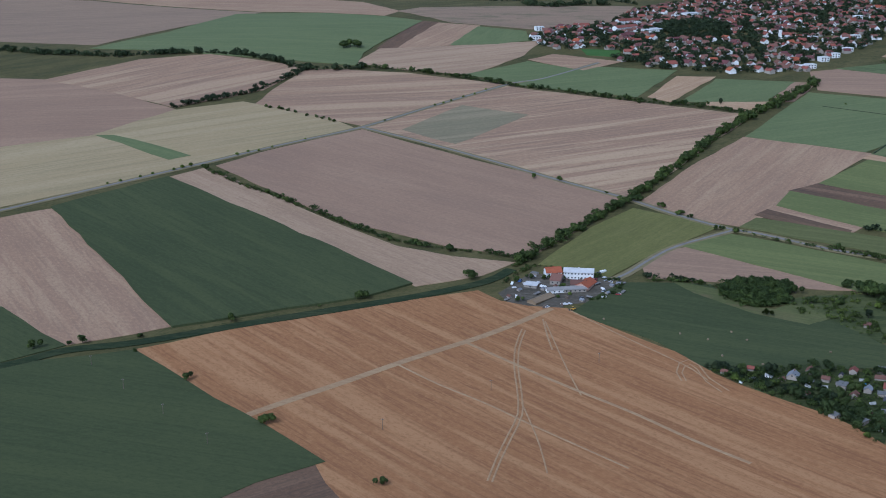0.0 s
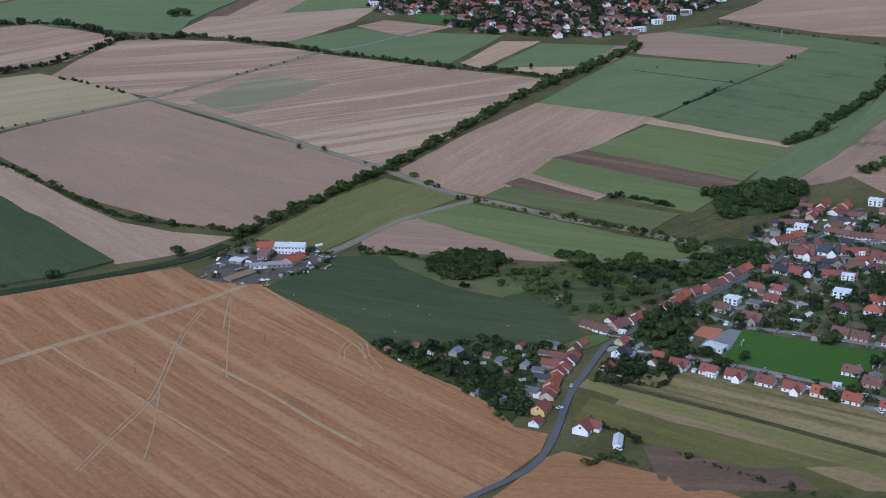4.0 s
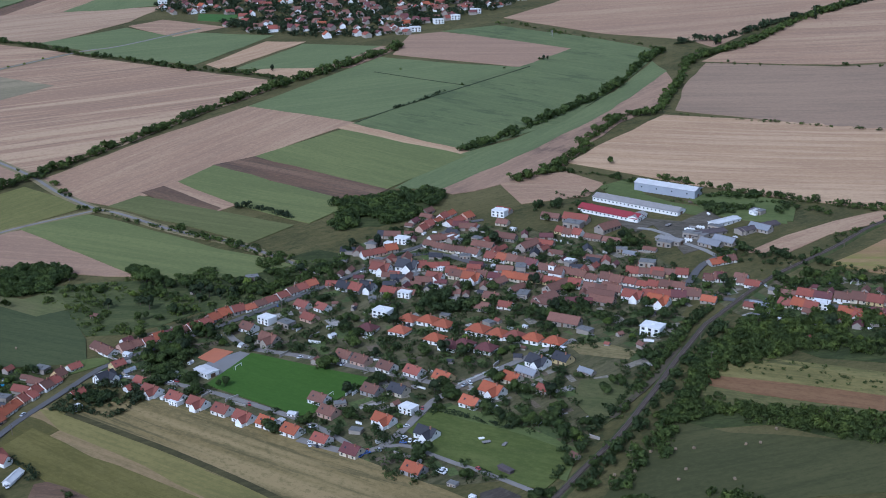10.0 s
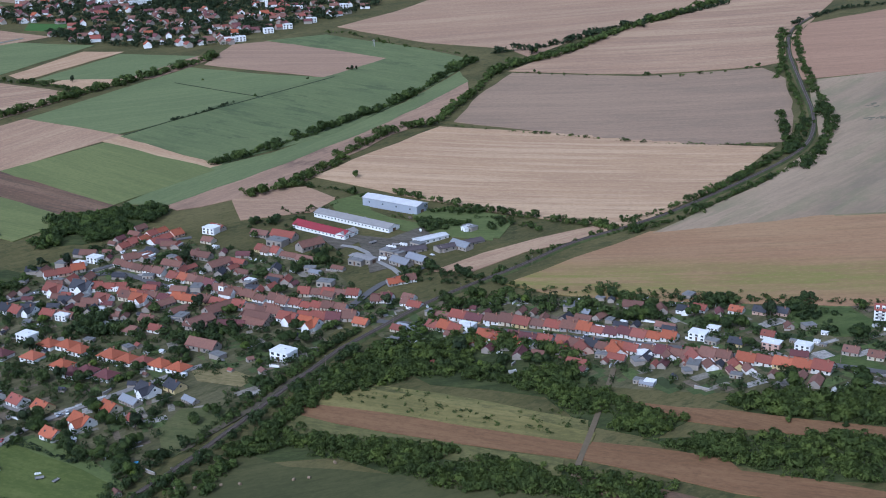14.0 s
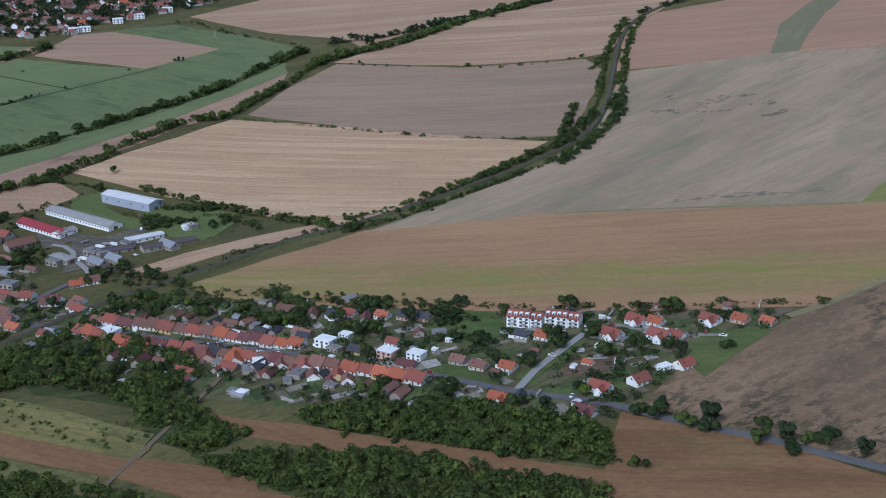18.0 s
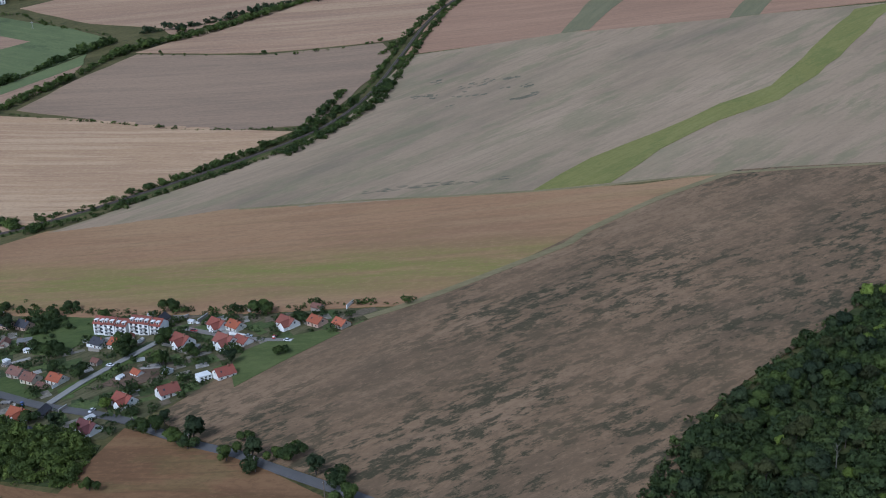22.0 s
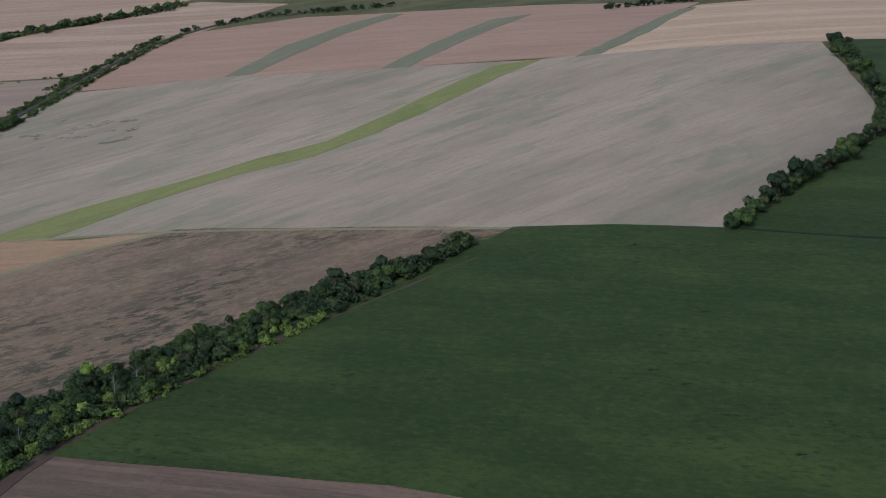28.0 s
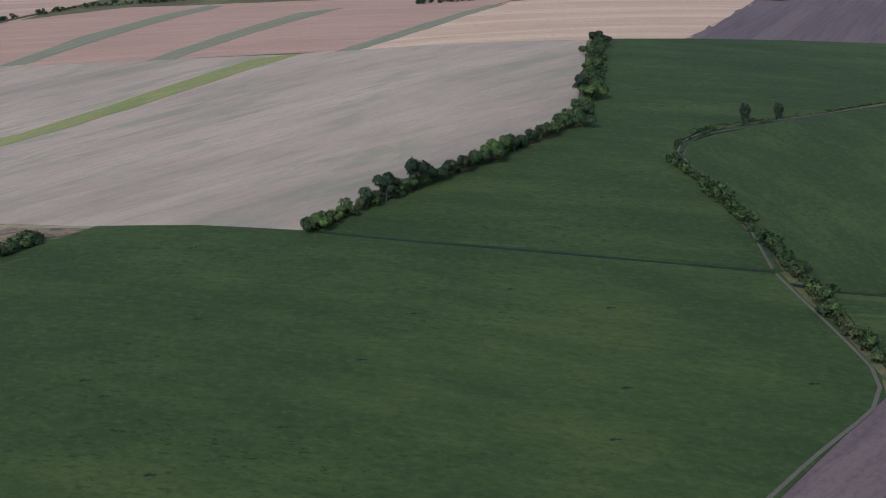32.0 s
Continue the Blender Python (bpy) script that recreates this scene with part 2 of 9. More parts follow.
def field(name, label, mat, pts, up=0.3, wobble=1.2, category="field", step=30.0):
    """A field draped on the land: a slab of crop or soil with a worn outline and a low edge."""
    rnd = random.Random(name + str(pts[0]))
    FIELDS.append(name)
    if category == "field" and max(p[0] for p in pts) - min(p[0] for p in pts) > 45:
        pts = grown(pts, 1.9)
        up += 0.003 * (len(FIELDS) % 23)
    line = []
    for i, (a, b) in enumerate(zip(pts, pts[1:] + pts[:1])):
        a, b = Vector(a), Vector(b)
        k = max(1, int((b - a).length / 18))
        for j in range(k):
            q = a.lerp(b, j / k)
            if j:
                q += Vector((rnd.uniform(-1, 1), rnd.uniform(-1, 1))) * wobble
            line.append(q)
    bm = bmesh.new()
    f = bm.faces.new([bm.verts.new((q.x, q.y, 0)) for q in line])
    bmesh.ops.triangulate(bm, faces=[f])
    xs, ys = [q.x for q in line], [q.y for q in line]
    for axis, lo, hi in ((0, min(xs), max(xs)), (1, min(ys), max(ys))):
        at = math.ceil(lo / step) * step
        while at < hi:
            co, no = [0, 0, 0], [0, 0, 0]
            co[axis], no[axis] = at, 1
            bmesh.ops.bisect_plane(bm, geom=bm.verts[:] + bm.edges[:] + bm.faces[:], plane_co=co, plane_no=no)
            at += step
    rim = [e for e in bm.edges if e.is_boundary]
    bmesh.ops.recalc_face_normals(bm, faces=bm.faces[:])
    if bm.faces[:] and sum(g.normal.z for g in bm.faces) < 0:
        bmesh.ops.reverse_faces(bm, faces=bm.faces[:])
    low = bmesh.ops.extrude_edge_only(bm, edges=rim)["geom"]
    lower = {v for v in low if isinstance(v, bmesh.types.BMVert)}
    for v in bm.verts:
        v.co.z = height(v.co.x, v.co.y) + (-0.4 if v in lower else up)
    ob = part(name, bm, mat, None)
    return tagged(ob, label, category, kind="structure")


WAYS = []


def ribbon(name, label, mat, pts, width, up, category="road", kind="structure", crown=0.06, step=8.0, profile=None):
    """A road, path or bank swept along a line on the land. profile: (offset, rise) pairs across it."""
    line = smooth_line(pts, step)
    WAYS.extend((q.x, q.y, width) for q in line)
    half = width / 2
    prof = profile or ((-half, -0.3), (-half, 0), (0, crown), (half, 0), (half, -0.3))
    verts, faces = [], []
    for i, q in enumerate(line):
        a, b = line[max(i - 1, 0)], line[min(i + 1, len(line) - 1)]
        d = (b - a).normalized()
        s = Vector((d.y, -d.x))
        mid = height(q.x, q.y)
        for o, r in prof:
            x, y = q.x + s.x * o, q.y + s.y * o
            verts.append((x, y, (height(x, y) if not profile else max(mid, height(x, y))) + up + r))
    k = len(prof)
    for i in range(len(line) - 1):
        for j in range(k - 1):
            faces.append((i * k + j, i * k + k + j, i * k + k + j + 1, i * k + j + 1))
    ob = new(name, mesh_from(name, verts, faces, mat))
    return tagged(ob, label, category, kind=kind)


# ---- leaves and trees ----
SPRAY = 4


def clumps(centres, radii, rng, out):
    """Sprays of leaves: each clump is a few ragged leaf blades that face outwards from its lobe. Vertices, faces and normals."""
    n = len(centres) * SPRAY
    c, r, o = (np.repeat(np.asarray(q), SPRAY, 0) for q in (centres, radii, out))
    c = c + rng.normal(0, 0.55, (n, 3)) * r[:, None]
    face = o + rng.normal(0, 0.5, (n, 3))
    face /= np.linalg.norm(face, axis=1, keepdims=True) + 1e-6
    side = np.cross(face, rng.normal(size=(n, 3)))
    side /= np.linalg.norm(side, axis=1, keepdims=True) + 1e-6
    up = np.cross(face, side)
    ang = np.array((0.0, 2.09, 4.19)) + rng.uniform(-0.5, 0.5, (n, 3))
    far = rng.uniform(0.7, 1.55, (n, 3)) * r[:, None]
    v = c[:, None] + side[:, None] * (np.cos(ang) * far)[..., None] + up[:, None] * (np.sin(ang) * far)[..., None]
    shade = o + rng.normal(0, 0.22, (n, 3)) + np.array((0, 0, 0.12))
    shade /= np.linalg.norm(shade, axis=1, keepdims=True) + 1e-6
    return v.reshape(-1, 3), np.arange(3 * n).reshape(-1, 3), np.repeat(shade, 3, 0)


def leaf_mesh(name, v, f, normals, mat):
    """Leaf sprays whose normals lean outwards from their lobe, as the leaves of a crown do."""
    me = mesh_from(name, v.tolist(), f.tolist(), mat, True)
    me.normals_split_custom_set_from_vertices(normals.tolist())
    return me


def crown_points(rng, n, wide, tall, lobes=5):
    """Clump centres over a crown built of several lobes, so that its outline is uneven, and the way out of each lobe."""
    at = np.stack([rng.normal(0, wide * 0.27, lobes), rng.normal(0, wide * 0.27, lobes), rng.uniform(0.3, 0.7, lobes) * tall], -1)
    r = rng.uniform(0.36, 0.66, lobes)
    k = rng.choice(lobes, n, p=r ** 2 / (r ** 2).sum())
    d = rng.normal(size=(n, 3))
    d[:, 2] = np.where(rng.random(n) < 0.6, abs(d[:, 2]), d[:, 2])
    d /= np.linalg.norm(d, axis=1, keepdims=True)
    rad = (r[k] * rng.uniform(0.74, 1.0, n))[:, None]
    p = at[k] + d * rad * np.array((wide * 0.62, wide * 0.62, tall * 0.46))
    p[:, 2] = np.maximum(p[:, 2], 0.05 * tall)
    return p, d


def tree_kind(name, label, mat, bark, wide, tall, clear, n, size, seed, lobes=5):
    """One tree with a tapered trunk, limbs and a crown, 1:1 in metres, to be copied."""
    rng = np.random.default_rng(seed)
    top = thing(name, label, "tree")
    bm = bmesh.new()
    bmesh.ops.create_cone(bm, cap_ends=True, segments=7, radius1=0.035 * tall, radius2=0.012 * tall, depth=tall * 0.7, matrix=Matrix.Translation((0, 0, tall * 0.35 - 0.3)))
    for k in range(5):
        a = rng.uniform(0, 6.28)
        m = Matrix.Translation((0, 0, tall * (0.25 + 0.08 * k))) @ Matrix.Rotation(a, 4, "Z") @ Matrix.Rotation(0.85, 4, "Y")
        bmesh.ops.create_cone(bm, cap_ends=False, segments=5, radius1=0.014 * tall, radius2=0.004 * tall, depth=tall * 0.35, matrix=m @ Matrix.Translation((0, 0, tall * 0.17)))
    part("trunk", bm, bark, top)
    n = int(n * 1.7)
    size = size * 0.84
    p, out = crown_points(rng, n, wide, tall - clear, lobes)
    ob = new("crown", leaf_mesh("crown", *clumps(p + (0, 0, clear), rng.uniform(0.6, 1.25, n) * size, rng, out), mat))
    ob.parent = top
    return top


def on_land(x, y, turn=0.0, size=1.0, sink=0.0):
    return pose(x, y, height(x, y) - sink, 0, 0, turn) @ Matrix.Scale(size, 4)


def place(kind, x, y, turn=0.0, size=1.0, sink=0.0, group=""):
    ob = copy_thing(kind, pose(0, 0, 0))
    ob.matrix_basis = on_land(x, y, turn, size, sink)
    if group:
        ob["group"] = group
    return ob


def thicket(name, label, mat, spots, seed, size=1.0, per=14, leaf=0.46, category="hedge"):
    """A belt of shrubs and trees that nobody could count: (x, y, width, height) a shrub."""
    rng = np.random.default_rng(seed)
    vs, ns = [], []
    for x, y, w, t in spots:
        if on_rails(x, y, 1.3 + (0.4 if x < 560 else 0.25) * w):
            continue
        far = y > 1000
        n = max(12, int(per * (2.4 if far else 5.0) * (w * t) ** 0.5 / 3.5))
        p, out = crown_points(rng, n, w, t, 4)
        v, f, m = clumps(p + (x, y, height(x, y) - 0.15), rng.uniform(0.55, 1.2, n) * leaf * (w * t) ** 0.5 * (0.28 if far else 0.2) * size, rng, out)
        vs.append(v)
        ns.append(m)
    vs = np.concatenate(vs)
    ob = new(name, leaf_mesh(name, vs, np.arange(len(vs)).reshape(-1, 3), np.concatenate(ns), mat))
    return tagged(ob, label, category, kind="stuff")


def along_line(pts, gap, wide, rng, tall, spread=0.35, miss=0.0):
    spots = []
    for q in smooth_line(pts, gap):
        if rng.random() < miss:
            continue
        k = 0.5 + 1.05 * rng.random() ** 1.7
        spots.append((q.x + rng.normal(0, wide * spread), q.y + rng.normal(0, wide * spread), tall * k * rng.uniform(0.8, 1.25), tall * k))
    return spots


def inside(x, y, pts):
    c = False
    for (x0, y0), (x1, y1) in zip(pts, pts[1:] + pts[:1]):
        if (y0 > y) != (y1 > y) and x < (x1 - x0) * (y - y0) / (y1 - y0) + x0:
            c = not c
    return c


def over_area(pts, n, tall, rng, gaps=0.0):
    xs, ys = [p[0] for p in pts], [p[1] for p in pts]
    spots = []
    while len(spots) < n:
        x, y = rng.uniform(min(xs), max(xs)), rng.uniform(min(ys), max(ys))
        open_ground = math.sin(x * 0.09 + 1.3 * math.sin(y * 0.05)) * math.sin(y * 0.11 + x * 0.03)
        if inside(x, y, pts) and open_ground > 2 * gaps - 1.3:
            k = 0.4 + 1.1 * rng.random() ** 1.8 if gaps else rng.uniform(0.55, 1.3)
            spots.append((x, y, tall * k * rng.uniform(0.85, 1.3), tall * k))
    return spots

# ---- ground and fields ----
EARTH = soil("rough_grass", (0.092, 0.081, 0.030), (0.052, 0.051, 0.02), (0.142, 0.118, 0.05), along=30, row=8, rows=0.1, patch=0.85, patch_size=28, seed=50, weeds=(.026,.036,.014), weed=0.6, weed_size=5.0, weed_run=0.6, cover=0.52)


def ground_sheet():
    xs = [-6000, -4500, -3200, -2400, -1800, -1400] + list(range(-1200, 2101, 30)) + [2400, 2900, 3600, 4600, 6000]
    ys = [-4000, -2500, -1500, -900, -500] + list(range(-300, 1801, 30)) + [1900, 2100, 2400, 2800, 3400, 4400, 6000]
    verts = [(x, y, height(x, y)) for y in ys for x in xs]
    k = len(xs)
    faces = [(j * k + i, j * k + i + 1, j * k + k + i + 1, j * k + k + i) for j in range(len(ys) - 1) for i in range(k - 1)]
    return tagged(new("ground", mesh_from("ground", verts, faces, EARTH, True)), "rolling grassy ground under the fields and the village", "ground", kind="structure")


ground_sheet()
field("stubble_field", "harvested wheat stubble field with pale tractor tracks",
      soil("stubble_field", (0.3004, 0.1465, 0.0626), (0.2223, 0.1062, 0.0471), (0.3907, 0.2113, 0.0970), along=-49, seed=1, row=3.6, rows=0.6, patch=0.3, patch_size=45),
      [(-150, 574), (-103, 603), (-55, 625), (-14, 645), (19, 658), (30, 644), (46, 636), (66, 633), (92, 601), (125, 566), (127, 552), (138, 537), (155, 519), (170, 504), (178, 490), (185, 472), (197, 465), (193, 452), (177, 432), (164, 416), (101, 394), (5, 398), (-30, 413), (-51, 463), (-88, 506), (-120, 537)], up=0.3)
field("beet_field", "dark green root-crop field with sparse poles",
      soil("beet_field", (0.060, 0.071, 0.030), (0.044, 0.055, 0.024), (0.080, 0.090, 0.036), along=-16, seed=2, row=4, rows=0.3, patch=0.5),
      [(-278, 544), (-236, 545), (-211, 551), (-153, 572), (-119, 536), (-51, 463), (-75, 446), (-89, 431), (-109, 399), (-211, 397)], up=0.5)
field("ploughed_field", "brown harrowed field below the beet",
      soil("ploughed_field", (0.1371, 0.0831, 0.0513), (0.0852, 0.0598, 0.0425), (0.2013, 0.1270, 0.0788), along=36, seed=3),
      [(-109, 399), (-89, 431), (-51, 462), (-18, 433), (-5, 409)], up=0.25)
field("stubble_field", "pale harvested stubble field",
      soil("stubble_field", (0.3165, 0.1981, 0.1223), (0.2409, 0.1560, 0.1036), (0.4322, 0.2990, 0.1801), along=-59, seed=4, row=4),
      [(-343, 736), (-285, 771), (-257, 791), (-222, 738), (-192, 689), (-143, 605), (-190, 579), (-236, 625), (-322, 687)], up=0.25)
field("beet_field", "dark green crop field corner",
      soil("beet_field", (0.060, 0.071, 0.030), (0.044, 0.055, 0.024), (0.080, 0.090, 0.036), along=-42, seed=5),
      [(-338, 678), (-236, 624), (-190, 578), (-214, 558), (-278, 544)], up=0.5)
field("maize_field", "dark green maize field between pale stubbles",
      soil("maize_field", (0.060, 0.071, 0.030), (0.044, 0.055, 0.024), (0.080, 0.090, 0.036), along=-48, seed=6, row=5, rows=0.4),
      [(-257, 794), (-197, 864), (-103, 764), (-20, 669), (-45, 649), (-139, 605), (-192, 691)], up=1.2)
field("stubble_field", "pale stubble strip beside a hedge",
      soil("stubble_field", (0.3299, 0.2205, 0.1367), (0.2626, 0.1742, 0.1130), (0.4163, 0.2897, 0.1814), along=-48, seed=7, row=4),
      [(-196, 866), (-175, 891), (-83, 787), (-29, 730), (5, 713), (40, 704), (22, 685), (-15, 668), (-95, 762)], up=0.25)
field("fallow_field", "pinkish-brown bare harvested field",
      soil("fallow_field", (0.2925, 0.1860, 0.1194), (0.2306, 0.1500, 0.1023), (0.3614, 0.2397, 0.1519), along=-40, seed=8, row=9, rows=0.2, patch=0.6),
      [(-166, 899), (-126, 953), (-67, 1014), (32, 917), (126, 828), (104, 797), (71, 745), (50, 715), (6, 732), (-45, 767), (-84, 800), (-120, 844)], up=0.25)
field("stubble_field", "wide pale stubble field with long drill rows",
      soil("stubble_field", (0.3165, 0.1981, 0.1223), (0.2409, 0.1560, 0.1036), (0.4322, 0.2990, 0.1801), along=26, seed=9, row=6, rows=0.85),
      [(-61, 1024), (57, 1185), (169, 1127), (269, 1068), (210, 972), (170, 896), (126, 835), (88, 873), (29, 933)], up=0.25)
field("stubble_field", "tan stubble field along a tree row",
      soil("stubble_field", (0.3165, 0.1981, 0.1223), (0.2409, 0.1560, 0.1036), (0.4322, 0.2990, 0.1801), along=15, seed=10, row=10, rows=0.6),
      [(-166, 1101), (-153, 1179), (-136, 1250), (-36, 1233), (55, 1191), (8, 1133), (-69, 1031), (-94, 1048)], up=0.25)
field("stubble_field", "yellowish stubble field with faint swaths",
      soil("stubble_field", (0.3397, 0.2532, 0.1328), (0.2732, 0.2148, 0.1141), (0.4089, 0.3123, 0.1789), along=37, seed=11, row=9, rows=0.45),
      [(-283, 980), (-234, 1072), (-180, 1106), (-93, 1044), (-77, 1022), (-127, 960), (-184, 901), (-232, 851), (-294, 796), (-352, 757), (-422, 923), (-344, 946)], up=0.25)
field("grass_strip", "long green grass strip in yellow stubble",
      soil("grass_strip", (0.134, 0.156, 0.066), (0.104, 0.126, 0.055), (0.168, 0.185, 0.078), along=-37, seed=12),
      [(-277, 982), (-266, 982), (-227, 953), (-195, 925), (-206, 915), (-239, 946)], up=0.4)
field("stubble_field", "wide grey-brown harvested field",
      soil("stubble_field", (0.2925, 0.1860, 0.1194), (0.2306, 0.1500, 0.1023), (0.3614, 0.2397, 0.1519), along=5, seed=13, row=12),
      [(-662, 1275), (-444, 1240), (-396, 1222), (-336, 1174), (-235, 1074), (-284, 984), (-346, 950), (-483, 914)], up=0.2)
field("stubble_field", "pale stubble field below a wood",
      soil("stubble_field", (0.3165, 0.1981, 0.1223), (0.2409, 0.1560, 0.1036), (0.4322, 0.2990, 0.1801), along=49, seed=14, row=10, rows=0.6),
      [(-393, 1221), (-320, 1315), (-250, 1330), (-140, 1255), (-170, 1155), (-237, 1085), (-329, 1168)], up=0.25)
field("maize_field", "large dark green field before the ridge",
      soil("maize_field", (0.134, 0.156, 0.066), (0.104, 0.126, 0.055), (0.168, 0.185, 0.078), along=-19, seed=15),
      [(-397, 1412), (-331, 1513), (-277, 1690), (-167, 1653), (-74, 1581), (-27, 1529), (-87, 1324), (-89, 1266), (-167, 1294), (-286, 1354)], up=0.6)
field("fallow_field", "grey-brown field towards the far ridge",
      soil("fallow_field", (0.2683, 0.1842, 0.1205), (0.1930, 0.1374, 0.0936), (0.3232, 0.2209, 0.1419), along=-6, seed=16),
      [(-766, 1485), (-543, 1527), (-401, 1439), (-339, 1548), (-248, 1699), (-555, 1981), (-726, 2062), (-1051, 2060)], up=0.2)
field("stubble_field", "pale far stubble field",
      soil("stubble_field", (0.3165, 0.1981, 0.1223), (0.2409, 0.1560, 0.1036), (0.4322, 0.2990, 0.1801), along=-32, seed=17),
      [(-555, 1996), (-245, 1925), (-117, 1804), (-59, 1646), (-75, 1594), (-168, 1669), (-249, 1715)], up=0.2)
field("ploughed_field", "narrow purplish ploughed strip",
      soil("ploughed_field", (0.1371, 0.0831, 0.0513), (0.0852, 0.0598, 0.0425), (0.2013, 0.1270, 0.0788), along=73, seed=18),
      [(-70, 1350), (-25, 1529), (-5, 1518), (-48, 1353)], up=0.25)
field("stubble_field", "pale stubble parcel",
      soil("stubble_field", (0.3165, 0.1981, 0.1223), (0.2409, 0.1560, 0.1036), (0.4322, 0.2990, 0.1801), along=68, seed=19),
      [(-47, 1353), (-4, 1513), (42, 1490), (10, 1369)], up=0.3)
field("clover_field", "small green parcel",
      soil("clover_field", (0.134, 0.156, 0.066), (0.104, 0.126, 0.055), (0.168, 0.185, 0.078), along=73, seed=20),
      [(10, 1369), (43, 1482), (95, 1454), (96, 1399), (60, 1378)], up=0.35)
field("stubble_field", "long pale stubble field near the town",
      soil("stubble_field", (0.3299, 0.2205, 0.1367), (0.2626, 0.1742, 0.1130), (0.4163, 0.2897, 0.1814), along=27, seed=21, row=8, rows=0.5),
      [(-90, 1277), (-67, 1347), (10, 1363), (108, 1394), (85, 1322), (26, 1232), (-36, 1248)], up=0.25)
field("fallow_field", "grey-green fallow with a sown ring",
      soil("fallow_field", (0.2683, 0.1842, 0.1205), (0.1930, 0.1374, 0.0936), (0.3232, 0.2209, 0.1419), along=-2, seed=22, weeds=(.05,.08,.03), weed=0.5),
      [(-59, 1646), (-30, 1685), (253, 1676), (219, 1537), (104, 1469), (11, 1517)], up=0.25)
field("clover_field", "dark green field below the town",
      soil("clover_field", (0.134, 0.156, 0.066), (0.104, 0.126, 0.055), (0.168, 0.185, 0.078), along=14, seed=23),
      [(23, 1230), (89, 1291), (141, 1253), (72, 1202)], up=0.4)
field("stubble_field", "tan parcel below the town",
      soil("stubble_field", (0.3165, 0.1981, 0.1223), (0.2409, 0.1560, 0.1036), (0.4322, 0.2990, 0.1801), along=-6, seed=24),
      [(92, 1301), (118, 1327), (184, 1296), (141, 1255)], up=0.35)
field("clover_field", "green field with hedged edges",
      soil("clover_field", (0.134, 0.156, 0.066), (0.104, 0.126, 0.055), (0.168, 0.185, 0.078), along=21, seed=25),
      [(73, 1192), (160, 1269), (235, 1256), (179, 1145)], up=0.4)
field("stubble_field", "sandy stubble parcel",
      soil("stubble_field", (0.3916, 0.2526, 0.1423), (0.3085, 0.1967, 0.1199), (0.5001, 0.3473, 0.2080), along=49, seed=26),
      [(192, 1144), (234, 1230), (268, 1227), (207, 1126)], up=0.3)
field("clover_field", "dark green parcel by the town edge",
      soil("clover_field", (0.134, 0.156, 0.066), (0.104, 0.126, 0.055), (0.168, 0.185, 0.078), along=30, seed=27),
      [(221, 1125), (270, 1217), (340, 1201), (294, 1122)], up=0.4)
field("stubble_field", "sandy stubble corner by a stream",
      soil("stubble_field", (0.3916, 0.2526, 0.1423), (0.3085, 0.1967, 0.1199), (0.5001, 0.3473, 0.2080), along=-29, seed=28),
      [(236, 1111), (256, 1142), (302, 1119), (274, 1080)], up=0.3)
field("stubble_field", "pinkish stubble strip",
      soil("stubble_field", (0.2925, 0.1860, 0.1194), (0.2306, 0.1500, 0.1023), (0.3614, 0.2397, 0.1519), along=55, seed=29),
      [(297, 1119), (341, 1199), (360, 1195), (318, 1120)], up=0.3)
field("stubble_field", "tan stubble field beside the stream",
      soil("stubble_field", (0.3165, 0.1981, 0.1223), (0.2409, 0.1560, 0.1036), (0.4322, 0.2990, 0.1801), along=59, seed=30, row=7, rows=0.35, patch=0.4),
      [(135, 819), (187, 906), (245, 990), (286, 963), (327, 933), (250, 839), (194, 766), (157, 789)], up=0.25)
field("clover_field", "green field with a lone bush",
      soil("clover_field", (0.134, 0.156, 0.066), (0.104, 0.126, 0.055), (0.168, 0.185, 0.078), along=22, seed=31),
      [(248, 993), (343, 1153), (408, 1117), (475, 1088), (403, 1014), (325, 939)], up=0.45)
field("stubble_field", "pinkish harvested field",
      soil("stubble_field", (0.2925, 0.1860, 0.1194), (0.2306, 0.1500, 0.1023), (0.3614, 0.2397, 0.1519), along=-10, seed=32, row=6),
      [(371, 1246), (401, 1255), (520, 1168), (475, 1093), (356, 1166)], up=0.35)
field("clover_field", "large green field with a mottled corner",
      soil("clover_field", (0.122, 0.143, 0.06), (0.095, 0.115, 0.05), (0.155, 0.17, 0.07), along=-44, seed=33, weeds=(.02,.04,.022), weed=0.4),
      [(330, 931), (410, 1043), (462, 1094), (517, 1162), (462, 1212), (404, 1260), (455, 1277), (538, 1202), (580, 1148), (584, 1125), (528, 1011), (478, 919), (442, 886), (408, 854)], up=0.45)
field("clover_field", "green field with straight edges",
      soil("clover_field", (0.140, 0.153, 0.055), (0.106, 0.122, 0.045), (0.178, 0.184, 0.067), along=-42, seed=34),
      [(269, 856), (321, 913), (404, 840), (355, 780)], up=0.45)
field("stubble_field", "narrow sandy track strip between crops",
      soil("stubble_field", (0.3916, 0.2526, 0.1423), (0.3085, 0.1967, 0.1199), (0.5001, 0.3473, 0.2080), along=-43, seed=35),
      [(320, 920), (328, 928), (408, 850), (402, 840)], up=0.3)
field("ploughed_field", "dark ploughed strip",
      soil("ploughed_field", (0.1371, 0.0831, 0.0513), (0.0852, 0.0598, 0.0425), (0.2013, 0.1270, 0.0788), along=-36, seed=36, row=5, rows=0.6),
      [(243, 839), (268, 855), (354, 778), (336, 755)], up=0.3)
